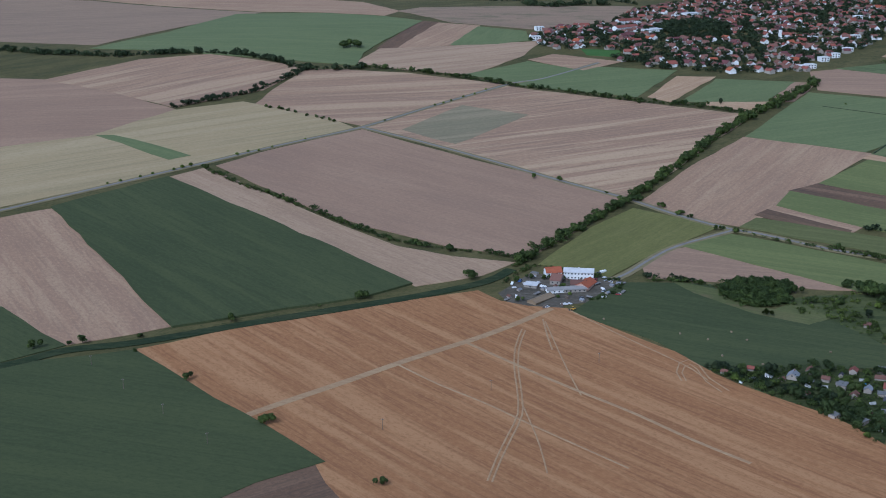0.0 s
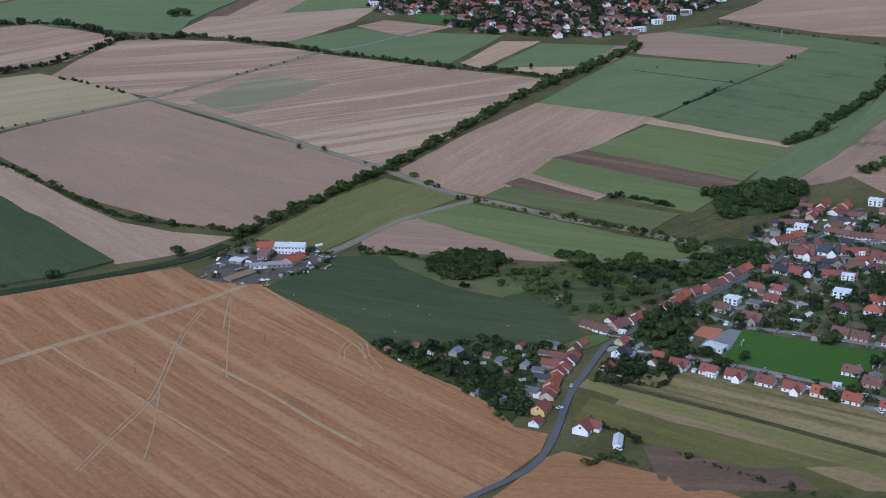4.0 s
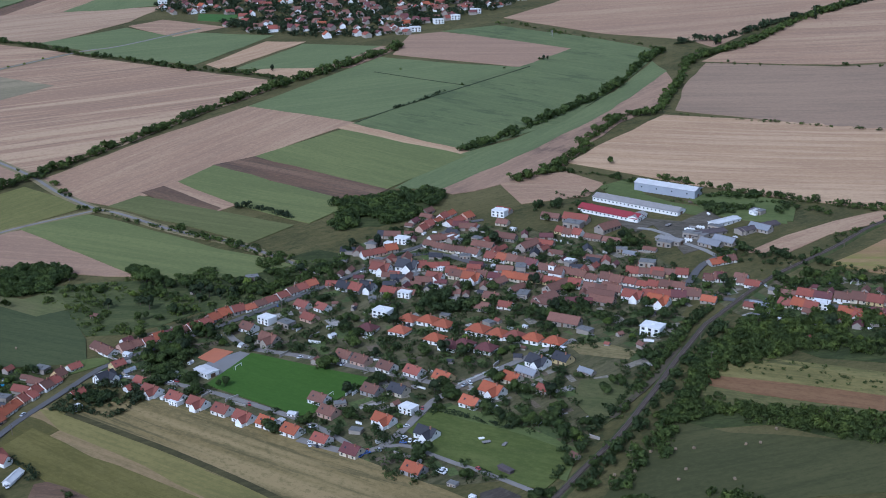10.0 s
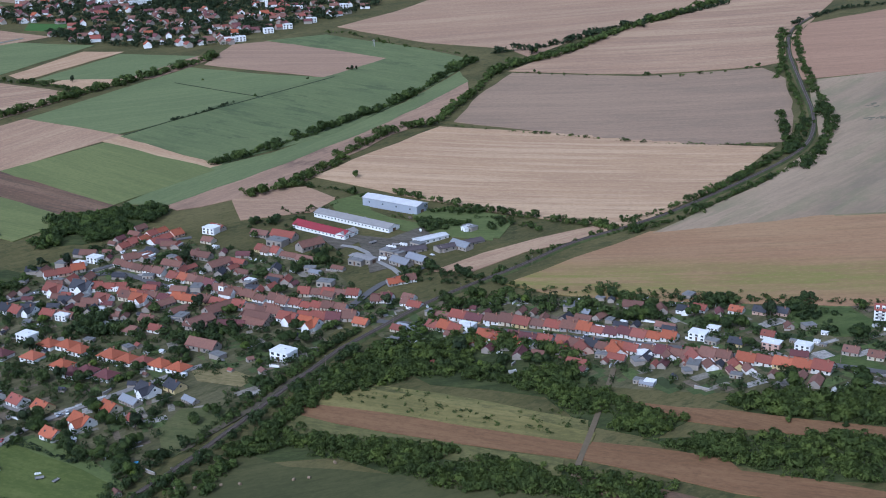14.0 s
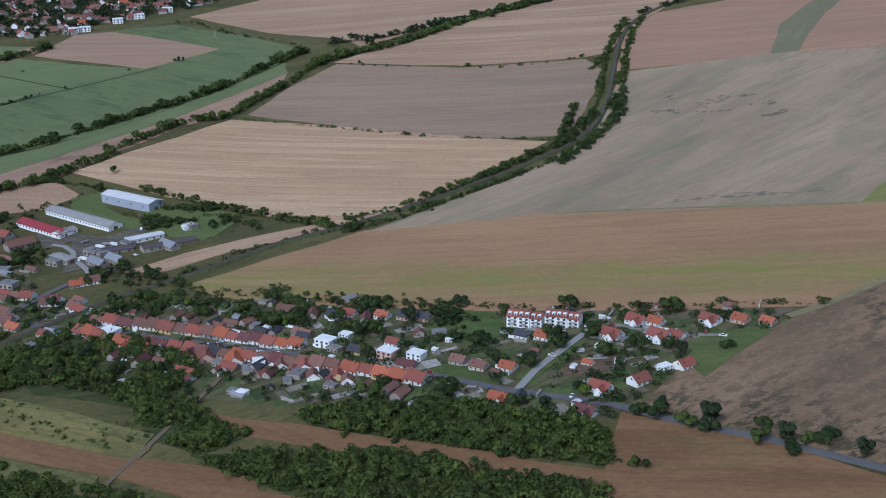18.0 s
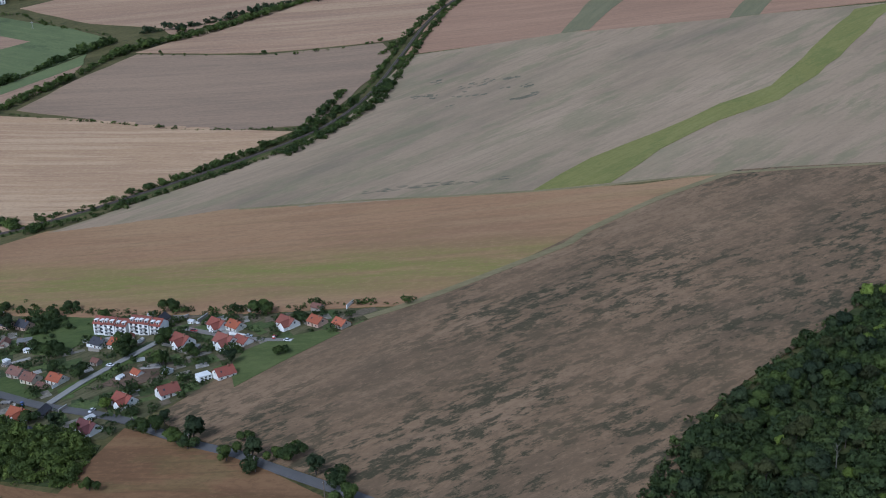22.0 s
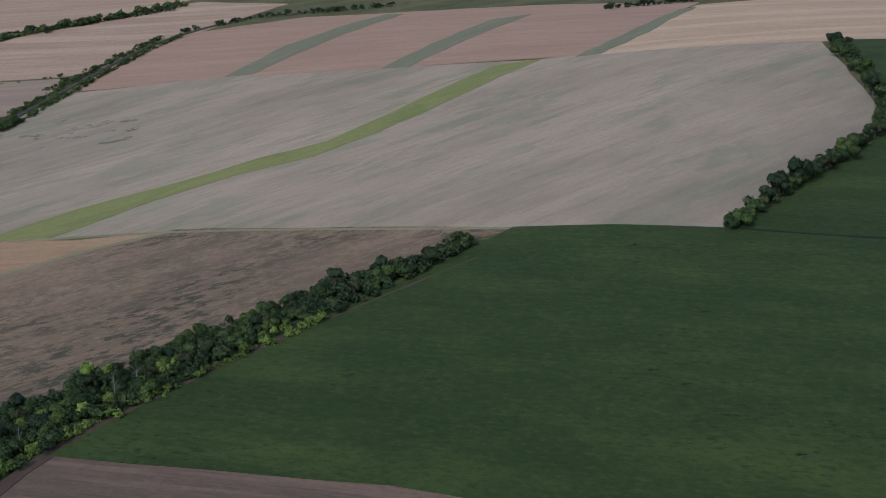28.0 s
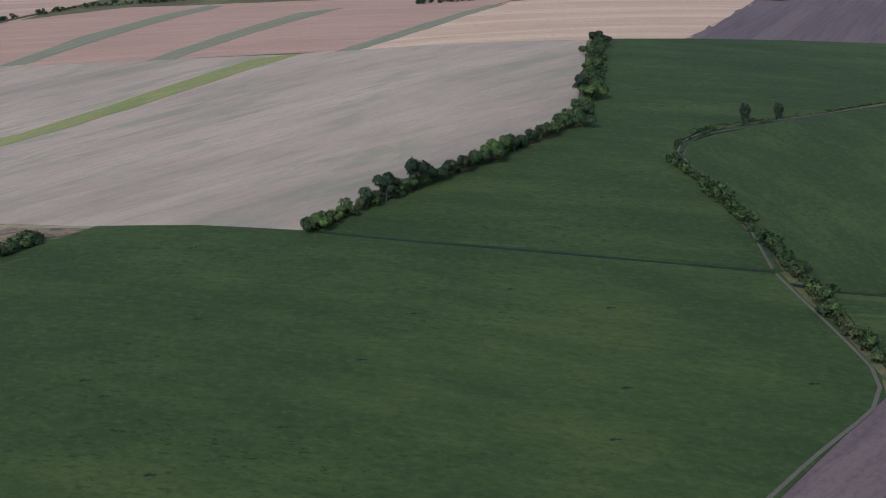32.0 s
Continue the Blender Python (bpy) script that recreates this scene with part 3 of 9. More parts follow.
field("clover_field", "green strip below ploughed soil",
      soil("clover_field", (0.140, 0.153, 0.055), (0.106, 0.122, 0.045), (0.178, 0.184, 0.067), along=-33, seed=37),
      [(226, 807), (242, 836), (335, 753), (312, 725), (268, 760)], up=0.45)
field("stubble_field", "small tan strip",
      soil("stubble_field", (0.3165, 0.1981, 0.1223), (0.2409, 0.1560, 0.1036), (0.4322, 0.2990, 0.1801), along=-39, seed=38),
      [(217, 798), (226, 807), (267, 762), (257, 752)], up=0.3)
field("ploughed_field", "small dark ploughed strip",
      soil("ploughed_field", (0.1371, 0.0831, 0.0513), (0.0852, 0.0598, 0.0425), (0.2013, 0.1270, 0.0788), along=-40, seed=39),
      [(207, 788), (216, 797), (256, 754), (250, 742)], up=0.3)
field("meadow", "yellow-green meadow strip by the lane",
      soil("meadow", (0.118, 0.122, 0.045), (0.09, 0.098, 0.036), (0.15, 0.146, 0.058), along=-27, seed=40),
      [(192, 765), (205, 780), (301, 720), (281, 697), (237, 733)], up=0.35)
field("clover_field", "light green field above the gardens",
      soil("clover_field", (0.140, 0.153, 0.055), (0.106, 0.122, 0.045), (0.178, 0.184, 0.067), along=-26, seed=41),
      [(150, 730), (181, 749), (222, 720), (264, 687), (306, 660), (282, 649), (246, 650), (231, 655), (194, 690)], up=0.5)
field("meadow", "yellow-green meadow beside the stream",
      soil("meadow", (0.146, 0.140, 0.045), (0.108, 0.108, 0.036), (0.185, 0.168, 0.06), along=51, seed=42, patch=0.7, patch_size=40),
      [(59, 702), (96, 766), (128, 804), (154, 783), (172, 763), (141, 733), (113, 704), (95, 682), (72, 698)], up=0.3)
field("stubble_field", "tan stubble triangle behind a wood",
      soil("stubble_field", (0.2925, 0.1860, 0.1194), (0.2306, 0.1500, 0.1023), (0.3614, 0.2397, 0.1519), along=-16, seed=43),
      [(119, 701), (130, 718), (149, 727), (200, 680), (231, 655), (196, 663), (157, 673), (119, 680)], up=0.3)
field("pasture", "dark green pasture with round bales",
      soil("pasture", (0.060, 0.071, 0.030), (0.044, 0.055, 0.024), (0.080, 0.090, 0.036), along=-25, seed=44, patch=0.5),
      [(72, 630), (88, 653), (103, 670), (130, 669), (150, 666), (159, 636), (175, 627), (184, 621), (203, 612), (219, 580), (225, 557), (198, 556), (172, 555), (129, 557), (121, 572), (110, 591)], up=0.35)
field("meadow", "green valley meadow below a tree line",
      soil("meadow", (0.134, 0.156, 0.066), (0.104, 0.126, 0.055), (0.168, 0.185, 0.078), along=53, seed=45),
      [(363, 780), (405, 845), (440, 873), (484, 928), (530, 999), (575, 1095), (579, 1061), (516, 947), (449, 850), (387, 775)], up=0.35)
field("stubble_field", "tan strip along the stream",
      soil("stubble_field", (0.2925, 0.1860, 0.1194), (0.2306, 0.1500, 0.1023), (0.3614, 0.2397, 0.1519), along=52, seed=46, weeds=(.08,.055,.045), weed=0.6),
      [(385, 774), (448, 848), (516, 944), (579, 1057), (576, 1014), (550, 947), (517, 911), (489, 863), (466, 813), (433, 786), (407, 769), (395, 765)], up=0.3)
field("stubble_field", "small tan field behind the village",
      soil("stubble_field", (0.3165, 0.1981, 0.1223), (0.2409, 0.1560, 0.1036), (0.4322, 0.2990, 0.1801), along=-13, seed=47),
      [(426, 778), (444, 792), (466, 796), (484, 771), (472, 750), (435, 742)], up=0.3)
field("stubble_field", "bright tan stubble field with baled rows",
      soil("stubble_field", (0.3916, 0.2526, 0.1423), (0.3085, 0.1967, 0.1199), (0.5001, 0.3473, 0.2080), along=-18, seed=48, row=4, rows=0.5, patch=0.5),
      [(472, 818), (509, 869), (553, 924), (602, 905), (656, 878), (707, 846), (755, 815), (726, 775), (703, 744), (665, 705), (641, 685), (604, 709), (570, 735), (512, 785)], up=0.3)
field("stubble_field", "grey-brown fallow field",
      soil("stubble_field", (0.2683, 0.1842, 0.1205), (0.1930, 0.1374, 0.0936), (0.3232, 0.2209, 0.1419), along=-8, seed=49, row=8),
      [(565, 938), (587, 1011), (619, 1080), (715, 1041), (810, 1033), (816, 994), (801, 927), (770, 827), (717, 839), (636, 891)], up=0.3)
field("stubble_field", "pale fallow field below a tree belt",
      soil("stubble_field", (0.3165, 0.1981, 0.1223), (0.2409, 0.1560, 0.1036), (0.4322, 0.2990, 0.1801), along=-8, seed=50, row=10, rows=0.45),
      [(619, 1090), (671, 1151), (733, 1219), (828, 1309), (872, 1350), (960, 1299), (863, 1128), (831, 1048), (810, 1042), (721, 1051)], up=0.3)
field("stubble_field", "wide far stubble field",
      soil("stubble_field", (0.3165, 0.1981, 0.1223), (0.2409, 0.1560, 0.1036), (0.4322, 0.2990, 0.1801), along=6, seed=51, row=12, rows=0.3),
      [(467, 1316), (523, 1383), (588, 1487), (716, 1491), (880, 1401), (831, 1321), (714, 1232), (667, 1176), (638, 1142), (624, 1178), (554, 1221)], up=0.25)
field("stubble_field", "rust and yellow-green stubble field",
      soil("stubble_field", (0.292, 0.168, 0.088), (0.222, 0.132, 0.073), (0.335, 0.215, 0.112), along=-12, seed=52, row=7, rows=0.4, patch=0.6, weeds=(.15,.13,.04), weed=0.28, weed_size=16.0, weed_run=0.1, band=(731, 566, -17, 32.0, (0.185, 0.178, 0.045))),
      [(573, 611), (609, 639), (651, 669), (734, 667), (812, 642), (880, 618), (920, 601), (955, 599), (924, 580), (889, 550), (881, 538), (823, 499), (768, 514), (705, 537), (636, 568), (592, 592)], up=0.3)
# the broad patches put light and shade of undulating ground into the soil colour
field("fallow_field", "grey-brown fallow hillside with weedy streaks",
      soil("fallow_field", (0.292, 0.213, 0.137), (0.195, 0.15, 0.1), (0.35, 0.256, 0.167), along=42, seed=53, row=7, rows=0.22, patch=1.0, patch_size=60, weeds=(.162,.160,.082), weed=0.5, weed_size=18.0, weed_run=0.2, cover=0.49, grain=0.5),
      [(654, 669), (689, 702), (737, 746), (785, 810), (810, 896), (831, 979), (940, 976), (1053, 928), (1139, 893), (1177, 892), (1250, 888), (1320, 883), (1301, 784), (1286, 707), (1266, 661), (1243, 628), (1210, 598), (1188, 569), (1168, 540), (1130, 551), (1093, 560), (959, 601), (881, 619), (734, 669)], up=0.3)
field("grass_strip", "bright yellow-green grass strip on the hillside",
      soil("grass_strip", (0.19, 0.18, 0.054), (0.148, 0.147, 0.045), (0.228, 0.208, 0.073), along=44, seed=54, weeds=(.11,.13,.035), weed=0.5),
      [(880, 620), (910, 657), (948, 685), (986, 718), (1019, 737), (1040, 769), (1075, 824), (1118, 889), (1144, 892), (1116, 855), (1086, 809), (1043, 746), (1011, 709), (975, 689), (939, 655), (909, 614)], up=0.45)
field("stubble_field", "pinkish hill stubble under the ridge",
      soil("stubble_field", (0.3021, 0.1804, 0.1125), (0.2385, 0.1443, 0.0927), (0.3498, 0.2145, 0.1350), along=-14, seed=55, row=7, rows=0.4),
      [(830, 987), (856, 1102), (896, 1179), (982, 1206), (1055, 1186), (1172, 1159), (1300, 1111), (1225, 964), (1177, 893), (1053, 930), (940, 976)], up=0.3)
field("grass_strip", "dull green grass strip running uphill",
      soil("grass_strip", (0.165, 0.15, 0.082), (0.135, 0.126, 0.07), (0.195, 0.172, 0.097), along=64, seed=56),
      [(941, 977), (976, 1073), (1019, 1140), (1054, 1180), (1064, 1173), (1017, 1098), (975, 1015), (957, 974)], up=0.45)
field("grass_strip", "dull green grass strip running uphill",
      soil("grass_strip", (0.165, 0.15, 0.082), (0.135, 0.126, 0.07), (0.195, 0.172, 0.097), along=61, seed=57),
      [(1049, 931), (1085, 1006), (1137, 1093), (1165, 1101), (1117, 1023), (1081, 960), (1064, 926)], up=0.45)
field("grass_strip", "dull green grass strip running uphill",
      soil("grass_strip", (0.165, 0.15, 0.082), (0.135, 0.126, 0.07), (0.195, 0.172, 0.097), along=59, seed=58),
      [(1171, 892), (1209, 951), (1278, 1070), (1291, 1080), (1228, 962), (1183, 893)], up=0.45)
field("stubble_field", "bright tan hill stubble field",
      soil("stubble_field", (0.3916, 0.2526, 0.1423), (0.3085, 0.1967, 0.1199), (0.5001, 0.3473, 0.2080), along=5, seed=59, row=8, rows=0.4),
      [(1182, 892), (1227, 957), (1294, 1087), (1297, 1093), (1400, 1132), (1498, 1115), (1432, 980), (1386, 891), (1321, 888), (1250, 890)], up=0.3)
field("ploughed_field", "purplish ploughed hill field",
      soil("ploughed_field", (0.1067, 0.0705, 0.0593), (0.0727, 0.0527, 0.0491), (0.1376, 0.0945, 0.0748), along=63, seed=60, row=6, rows=0.5),
      [(1387, 889), (1434, 977), (1503, 1124), (1570, 1183), (1700, 1196), (1595, 888), (1509, 884), (1450, 887)], up=0.3)
field("weedy_field", "brown fallow hillside mottled with dark weeds",
      soil("weedy_field", (0.19, 0.123, 0.07), (0.115, 0.08, 0.048), (0.255, 0.168, 0.1), along=32, seed=61, row=9, rows=0.22, patch=0.9, patch_size=34, weeds=(.042,.042,.023), weed=0.9, weed_size=4.4, cover=0.485, weed_run=0.5),
      [(745, 435), (760, 456), (781, 470), (823, 499), (858, 522), (889, 550), (924, 580), (960, 600), (1093, 557), (1074, 550), (1051, 530), (999, 484), (955, 447), (925, 421), (897, 395), (888, 382), (874, 343), (813, 357), (824, 355), (808, 373), (796, 385), (782, 398), (771, 407), (757, 420), (747, 433)], up=0.3)
field("soy_field", "deep green leafy crop field",
      soil("soy_field", (0.032, 0.045, 0.0115), (0.020, 0.030, 0.0085), (0.064, 0.078, 0.018), along=-18, seed=62, row=6, rows=0.07, patch=0.6, patch_size=26, grain=0.9, weeds=(.010,.018,.006), weed=0.85, weed_size=1.6, weed_run=0.45, cover=0.56),
      [(963, 404), (977, 424), (1005, 455), (1050, 506), (1094, 557), (1130, 551), (1169, 539), (1319, 491), (1323, 453), (1324, 422), (1321, 411), (1297, 385), (1279, 365), (1260, 344), (1083, 364), (1025, 384)], up=0.5)
field("ploughed_field", "brown ploughed field with furrows",
      soil("ploughed_field", (0.118, 0.076, 0.05), (0.088, 0.059, 0.041), (0.165, 0.108, 0.07), along=-18, seed=63, row=1.6, rows=0.55),
      [(931, 332), (944, 368), (951, 388), (960, 403), (1025, 383), (1083, 364), (1082, 340)], up=0.3)
field("ploughed_field", "purplish ploughed field by a bend",
      soil("ploughed_field", (0.1067, 0.0705, 0.0593), (0.0727, 0.0527, 0.0491), (0.1376, 0.0945, 0.0748), along=43, seed=64),
      [(1263, 344), (1280, 365), (1299, 385), (1321, 408), (1340, 406), (1327, 360), (1287, 340)], up=0.3)
field("soy_field", "deep green field below the hedge bend",
      soil("soy_field", (0.032, 0.045, 0.0115), (0.020, 0.030, 0.0085), (0.064, 0.078, 0.018), along=-18, seed=65, row=6, rows=0.07, patch=0.6, patch_size=26, grain=0.9, weeds=(.010,.018,.006), weed=0.85, weed_size=1.6, weed_run=0.45, cover=0.56),
      [(1171, 541), (1200, 569), (1235, 610), (1271, 651), (1288, 672), (1306, 754), (1332, 886), (1384, 884), (1507, 879), (1579, 885), (1508, 738), (1443, 717), (1385, 683), (1343, 669), (1323, 645), (1315, 626), (1313, 608), (1317, 565), (1320, 496)], up=0.5)
field("soy_field", "deep green field inside the stream bend",
      soil("soy_field", (0.032, 0.045, 0.0115), (0.020, 0.030, 0.0085), (0.064, 0.078, 0.018), along=-82, seed=66, row=6, rows=0.07, patch=0.6, patch_size=26, grain=0.9, weeds=(.010,.018,.006), weed=0.85, weed_size=1.6, weed_run=0.45, cover=0.56),
      [(1328, 638), (1348, 653), (1382, 675), (1437, 702), (1503, 728), (1380, 472), (1349, 477), (1332, 479), (1328, 504), (1324, 557), (1320, 614)], up=0.5)
field("soy_field", "green field corner below a ditch",
      soil("soy_field", (0.032, 0.045, 0.0115), (0.020, 0.030, 0.0085), (0.064, 0.078, 0.018), along=-9, seed=67),
      [(1333, 475), (1347, 472), (1378, 468), (1349, 405), (1331, 427)], up=0.5)
field("stubble_field", "brown harvested field beside the avenue",
      soil("stubble_field", (0.1732, 0.0939, 0.0453), (0.1231, 0.0680, 0.0343), (0.2233, 0.1295, 0.0643), along=-16, seed=68, row=4, rows=0.45, patch=0.9, patch_size=22, weeds=(.12,.115,.04), weed=0.55, weed_size=9.0, weed_run=0.2),
      [(736, 427), (748, 417), (759, 408), (770, 399), (780, 389), (793, 374), (804, 361), (810, 338), (716, 357), (724, 387)], up=0.3)
field("ploughed_field", "reddish-brown ploughed strip between scrub",
      soil("ploughed_field", (0.1732, 0.0939, 0.0453), (0.1231, 0.0680, 0.0343), (0.2233, 0.1295, 0.0643), along=-45, seed=69, row=2.5),
      [(602, 468), (652, 437), (688, 416), (726, 392), (721, 385), (689, 404), (635, 438), (608, 456)], up=0.3)
field("ploughed_field", "long reddish-brown ploughed strip",
      soil("ploughed_field", (0.1732, 0.0939, 0.0453), (0.1231, 0.0680, 0.0343), (0.2233, 0.1295, 0.0643), along=-33, seed=70, row=2.5),
      [(479, 493), (490, 502), (536, 471), (580, 440), (577, 432), (536, 456)], up=0.3)
field("ploughed_field", "reddish-brown strip past the track",
      soil("ploughed_field", (0.1732, 0.0939, 0.0453), (0.1231, 0.0680, 0.0343), (0.2233, 0.1295, 0.0643), along=-30, seed=71, row=2.5),
      [(583, 439), (602, 429), (622, 416), (624, 407), (661, 383), (658, 377), (621, 397), (582, 429)], up=0.3)
field("ploughed_field", "lower brown ploughed strip",
      soil("ploughed_field", (0.1371, 0.0831, 0.0513), (0.0852, 0.0598, 0.0425), (0.2013, 0.1270, 0.0788), along=-33, seed=72, row=2.5),
      [(576, 418), (593, 409), (613, 392), (599, 388), (573, 409)], up=0.3)
field("meadow", "dry yellow grass parcel",
      soil("meadow", (0.165, 0.145, 0.05), (0.105, 0.1, 0.036), (0.23, 0.19, 0.075), along=-32, seed=73, weeds=(.035,.042,.018), weed=0.8, weed_size=6.0, patch=0.9, patch_size=20),
      [(486, 512), (507, 510), (537, 492), (584, 456), (582, 445), (536, 472), (490, 503)], up=0.35)
field("meadow", "olive meadow with round hay bales",
      soil("meadow", (0.066, 0.066, 0.026), (0.046, 0.05, 0.02), (0.09, 0.085, 0.034), along=10, seed=74, row=6, rows=0.4),
      [(429, 401), (439, 419), (451, 441), (467, 459), (482, 446), (572, 410), (587, 396), (482, 399)], up=0.35)
field("stubble_field", "khaki mown strip with fine swaths",
      soil("stubble_field", (0.1961, 0.1462, 0.0612), (0.1, 0.085, 0.036), (0.2756, 0.2047, 0.0945), along=-38, seed=75, row=6.5, rows=0.75, patch=0.5, patch_size=25, weeds=(.11,.105,.035), weed=0.35),
      [(236, 505), (248, 514), (259, 517), (277, 508), (323, 474), (364, 439), (390, 414), (379, 399), (343, 410), (312, 442), (281, 470), (256, 490)], up=0.3)
field("meadow", "dry tan strip beside the mown meadow",
      soil("meadow", (0.235, 0.165, 0.08), (0.16, 0.12, 0.055), (0.3, 0.21, 0.11), along=-37, seed=76, row=3, weeds=(.09,.09,.035), weed=0.6),
      [(216, 505), (221, 511), (233, 495), (259, 474), (287, 447), (313, 420), (324, 406), (306, 410), (271, 449)], up=0.28)
field("meadow", "yellow-green grass strip beside the mown meadow",
      soil("meadow", (0.178, 0.154, 0.052), (0.132, 0.118, 0.04), (0.235, 0.19, 0.07), along=-37, seed=77, row=4, weeds=(.05,.06,.022), weed=0.5),
      [(221, 511), (235, 506), (256, 489), (281, 469), (312, 441), (343, 409), (324, 406), (313, 420), (287, 447), (259, 474), (233, 495)], up=0.29)
field("meadow", "olive grass strip",
      soil("meadow", (0.100, 0.086, 0.026), (0.07, 0.063, 0.021), (0.14, 0.117, 0.037), along=-42, seed=78, row=4, weeds=(.09,.08,.03), weed=0.5),
      [(212, 477), (216, 507), (234, 489), (271, 449), (306, 410), (275, 414), (248, 448)], up=0.26)
field("ploughed_field", "brown soil patch behind gardens",
      soil("ploughed_field", (0.1371, 0.0831, 0.0513), (0.0852, 0.0598, 0.0425), (0.2013, 0.1270, 0.0788), along=-14, seed=79),
      [(236, 450), (247, 453), (266, 448), (280, 434), (287, 413), (238, 418)], up=0.3)
field("stubble_field", "brown stubble corner by the road bend",
      soil("stubble_field", (0.3004, 0.1465, 0.0626), (0.2223, 0.1062, 0.0471), (0.3907, 0.2113, 0.0970), along=-9, seed=80, row=4),
      [(174, 415), (197, 445), (204, 449), (223, 436), (249, 419), (288, 376), (159, 390)], up=0.3)
field("meadow", "light yellow-green meadow beside the pasture wood",
      soil("meadow", (0.105, 0.112, 0.042), (0.08, 0.09, 0.034), (0.14, 0.135, 0.055), along=-30, seed=81, patch=0.9, patch_size=14, weeds=(.14,.105,.06), weed=0.6),
      [(130.5, 674.1), (152.5, 658.3), (161.7, 635.1), (178.3, 628), (187.6, 634.5), (195.3, 628.7), (202.5, 617.4), (191.5, 610.1), (179.5, 618), (167.2, 626), (153.5, 641.6), (141, 656.1)], wobble=2.2, up=0.4)
SMUDGE = soil("dark_weed_patch", (0.15, 0.13, 0.086), (0.1, 0.094, 0.06), (0.22, 0.175, 0.118), patch_size=3, patch=1.0, seed=77)
rnd = random.Random(19)
for x, y, w, d in [(866, 867, 5, 4), (879, 869, 5, 3), (840, 852, 4, 6), (830, 860, 4, 4), (851, 822, 3, 4), (860, 844, 4, 4), (870, 838, 4, 4), (900, 814, 8, 6), (888, 866, 8, 5), (897, 843, 5, 4), (810, 661, 4, 2), (818, 660, 4, 2), (827, 658, 5, 2), (839, 654, 4, 2), (848, 652, 5, 2), (864, 648, 5, 2), (847, 892, 4, 4)]:
    for k in range(6):
        cx, cy, w2, d2 = x + rnd.gauss(0, 0.8) * w, y + rnd.gauss(0, 0.8) * d, w * rnd.uniform(0.35, 0.85), d * rnd.uniform(0.2, 0.5)
        ring = [(math.cos(a * 0.4488) * w2 * r, math.sin(a * 0.4488) * d2 * r) for a, r in ((a, rnd.uniform(0.5, 1.3)) for a in range(14))]
        rim = [(cx + 0.75 * u - 0.66 * v, cy + 0.66 * u + 0.75 * v) if y > 700 else (cx + 0.96 * u + 0.28 * v, cy - 0.28 * u + 0.96 * v) for u, v in ring]
        field("weed_patch", "ragged dark weedy patch on the fallow hillside", SMUDGE, rim, up=0.34 + 0.01 * k, category="weed patch")
field("garden_plot", "bare brown soil plot round a new house",
      soil("garden_plot", (0.1293, 0.0852, 0.057), (0.0852, 0.0598, 0.0425), (0.1899, 0.1303, 0.0876), along=-12, seed=82, patch_size=8),
      [(727, 476), (741, 473), (736, 464), (729, 461), (720, 467)], up=0.25)
field("farmyard", "trodden brown farmyard with scattered equipment",
      soil("farmyard", (0.105, 0.09, 0.068), (0.055, 0.049, 0.037), (0.18, 0.155, 0.12), along=3, seed=83, patch_size=8),
      [(33, 656), (51, 684), (93, 684), (104, 668), (96, 650), (65, 641), (59, 629), (38, 642)], up=0.28)
field("farmyard", "worn gravel yard between the farm halls",
      soil("farmyard", (0.105, 0.09, 0.068), (0.055, 0.049, 0.037), (0.18, 0.155, 0.12), along=-34, seed=84, patch_size=8),
      [(517, 692), (534, 708), (538, 692), (520, 652), (509, 646), (502, 695), (491, 684), (477, 714)], up=0.28)
field("lawn", "mown green lawn of the lower village",
      soil("lawn", (0.1, 0.122, 0.04), (0.074, 0.092, 0.031), (0.135, 0.148, 0.054), along=-36, seed=85),
      [(368, 478), (386, 490), (405, 474), (427, 446), (421, 428), (395, 448), (376, 463)], up=0.25)
field("lawn", "dry grass patch by the gardens",
      soil("lawn", (0.185, 0.15, 0.068), (0.1, 0.085, 0.036), (0.26, 0.21, 0.105), along=-25, seed=86),
      [(436, 542), (451, 541), (464, 528), (459, 521), (440, 531)], up=0.25)
field("lawn", "bright green paddock beside the warehouse",
      soil("lawn", (0.1, 0.122, 0.04), (0.074, 0.092, 0.031), (0.135, 0.148, 0.054), along=-16, seed=87),
      [(531, 737), (552, 742), (579, 719), (569, 681), (550, 692), (535, 715)], up=0.27)
field("lawn", "green paddock around the farm halls",
      soil("lawn", (0.1, 0.122, 0.04), (0.074, 0.092, 0.031), (0.135, 0.148, 0.054), along=-38, seed=88),
      [(484, 765), (501, 776), (505, 745), (517, 728), (533, 715), (551, 723), (581, 706), (573, 684), (550, 697), (526, 707), (502, 734), (488, 750)], up=0.25)
field("stubble_field", "narrow tan stubble wedge above the railway",
      soil("stubble_field", (0.3165, 0.1981, 0.1223), (0.2409, 0.1560, 0.1036), (0.4322, 0.2990, 0.1801), along=28, seed=89),
      [(541, 639), (565, 658), (595, 675), (628, 688), (628, 675), (584, 657), (557, 635)], up=0.3)
field("stubble_field", "pale far field behind the town trees",
      soil("stubble_field", (0.3165, 0.1981, 0.1223), (0.2409, 0.1560, 0.1036), (0.4322, 0.2990, 0.1801), along=-22, seed=90, row=14, rows=0.5),
      [(-180, 1974), (73, 1813), (281, 1789), (445, 1845), (494, 2074), (-181, 2375)], up=0.3)
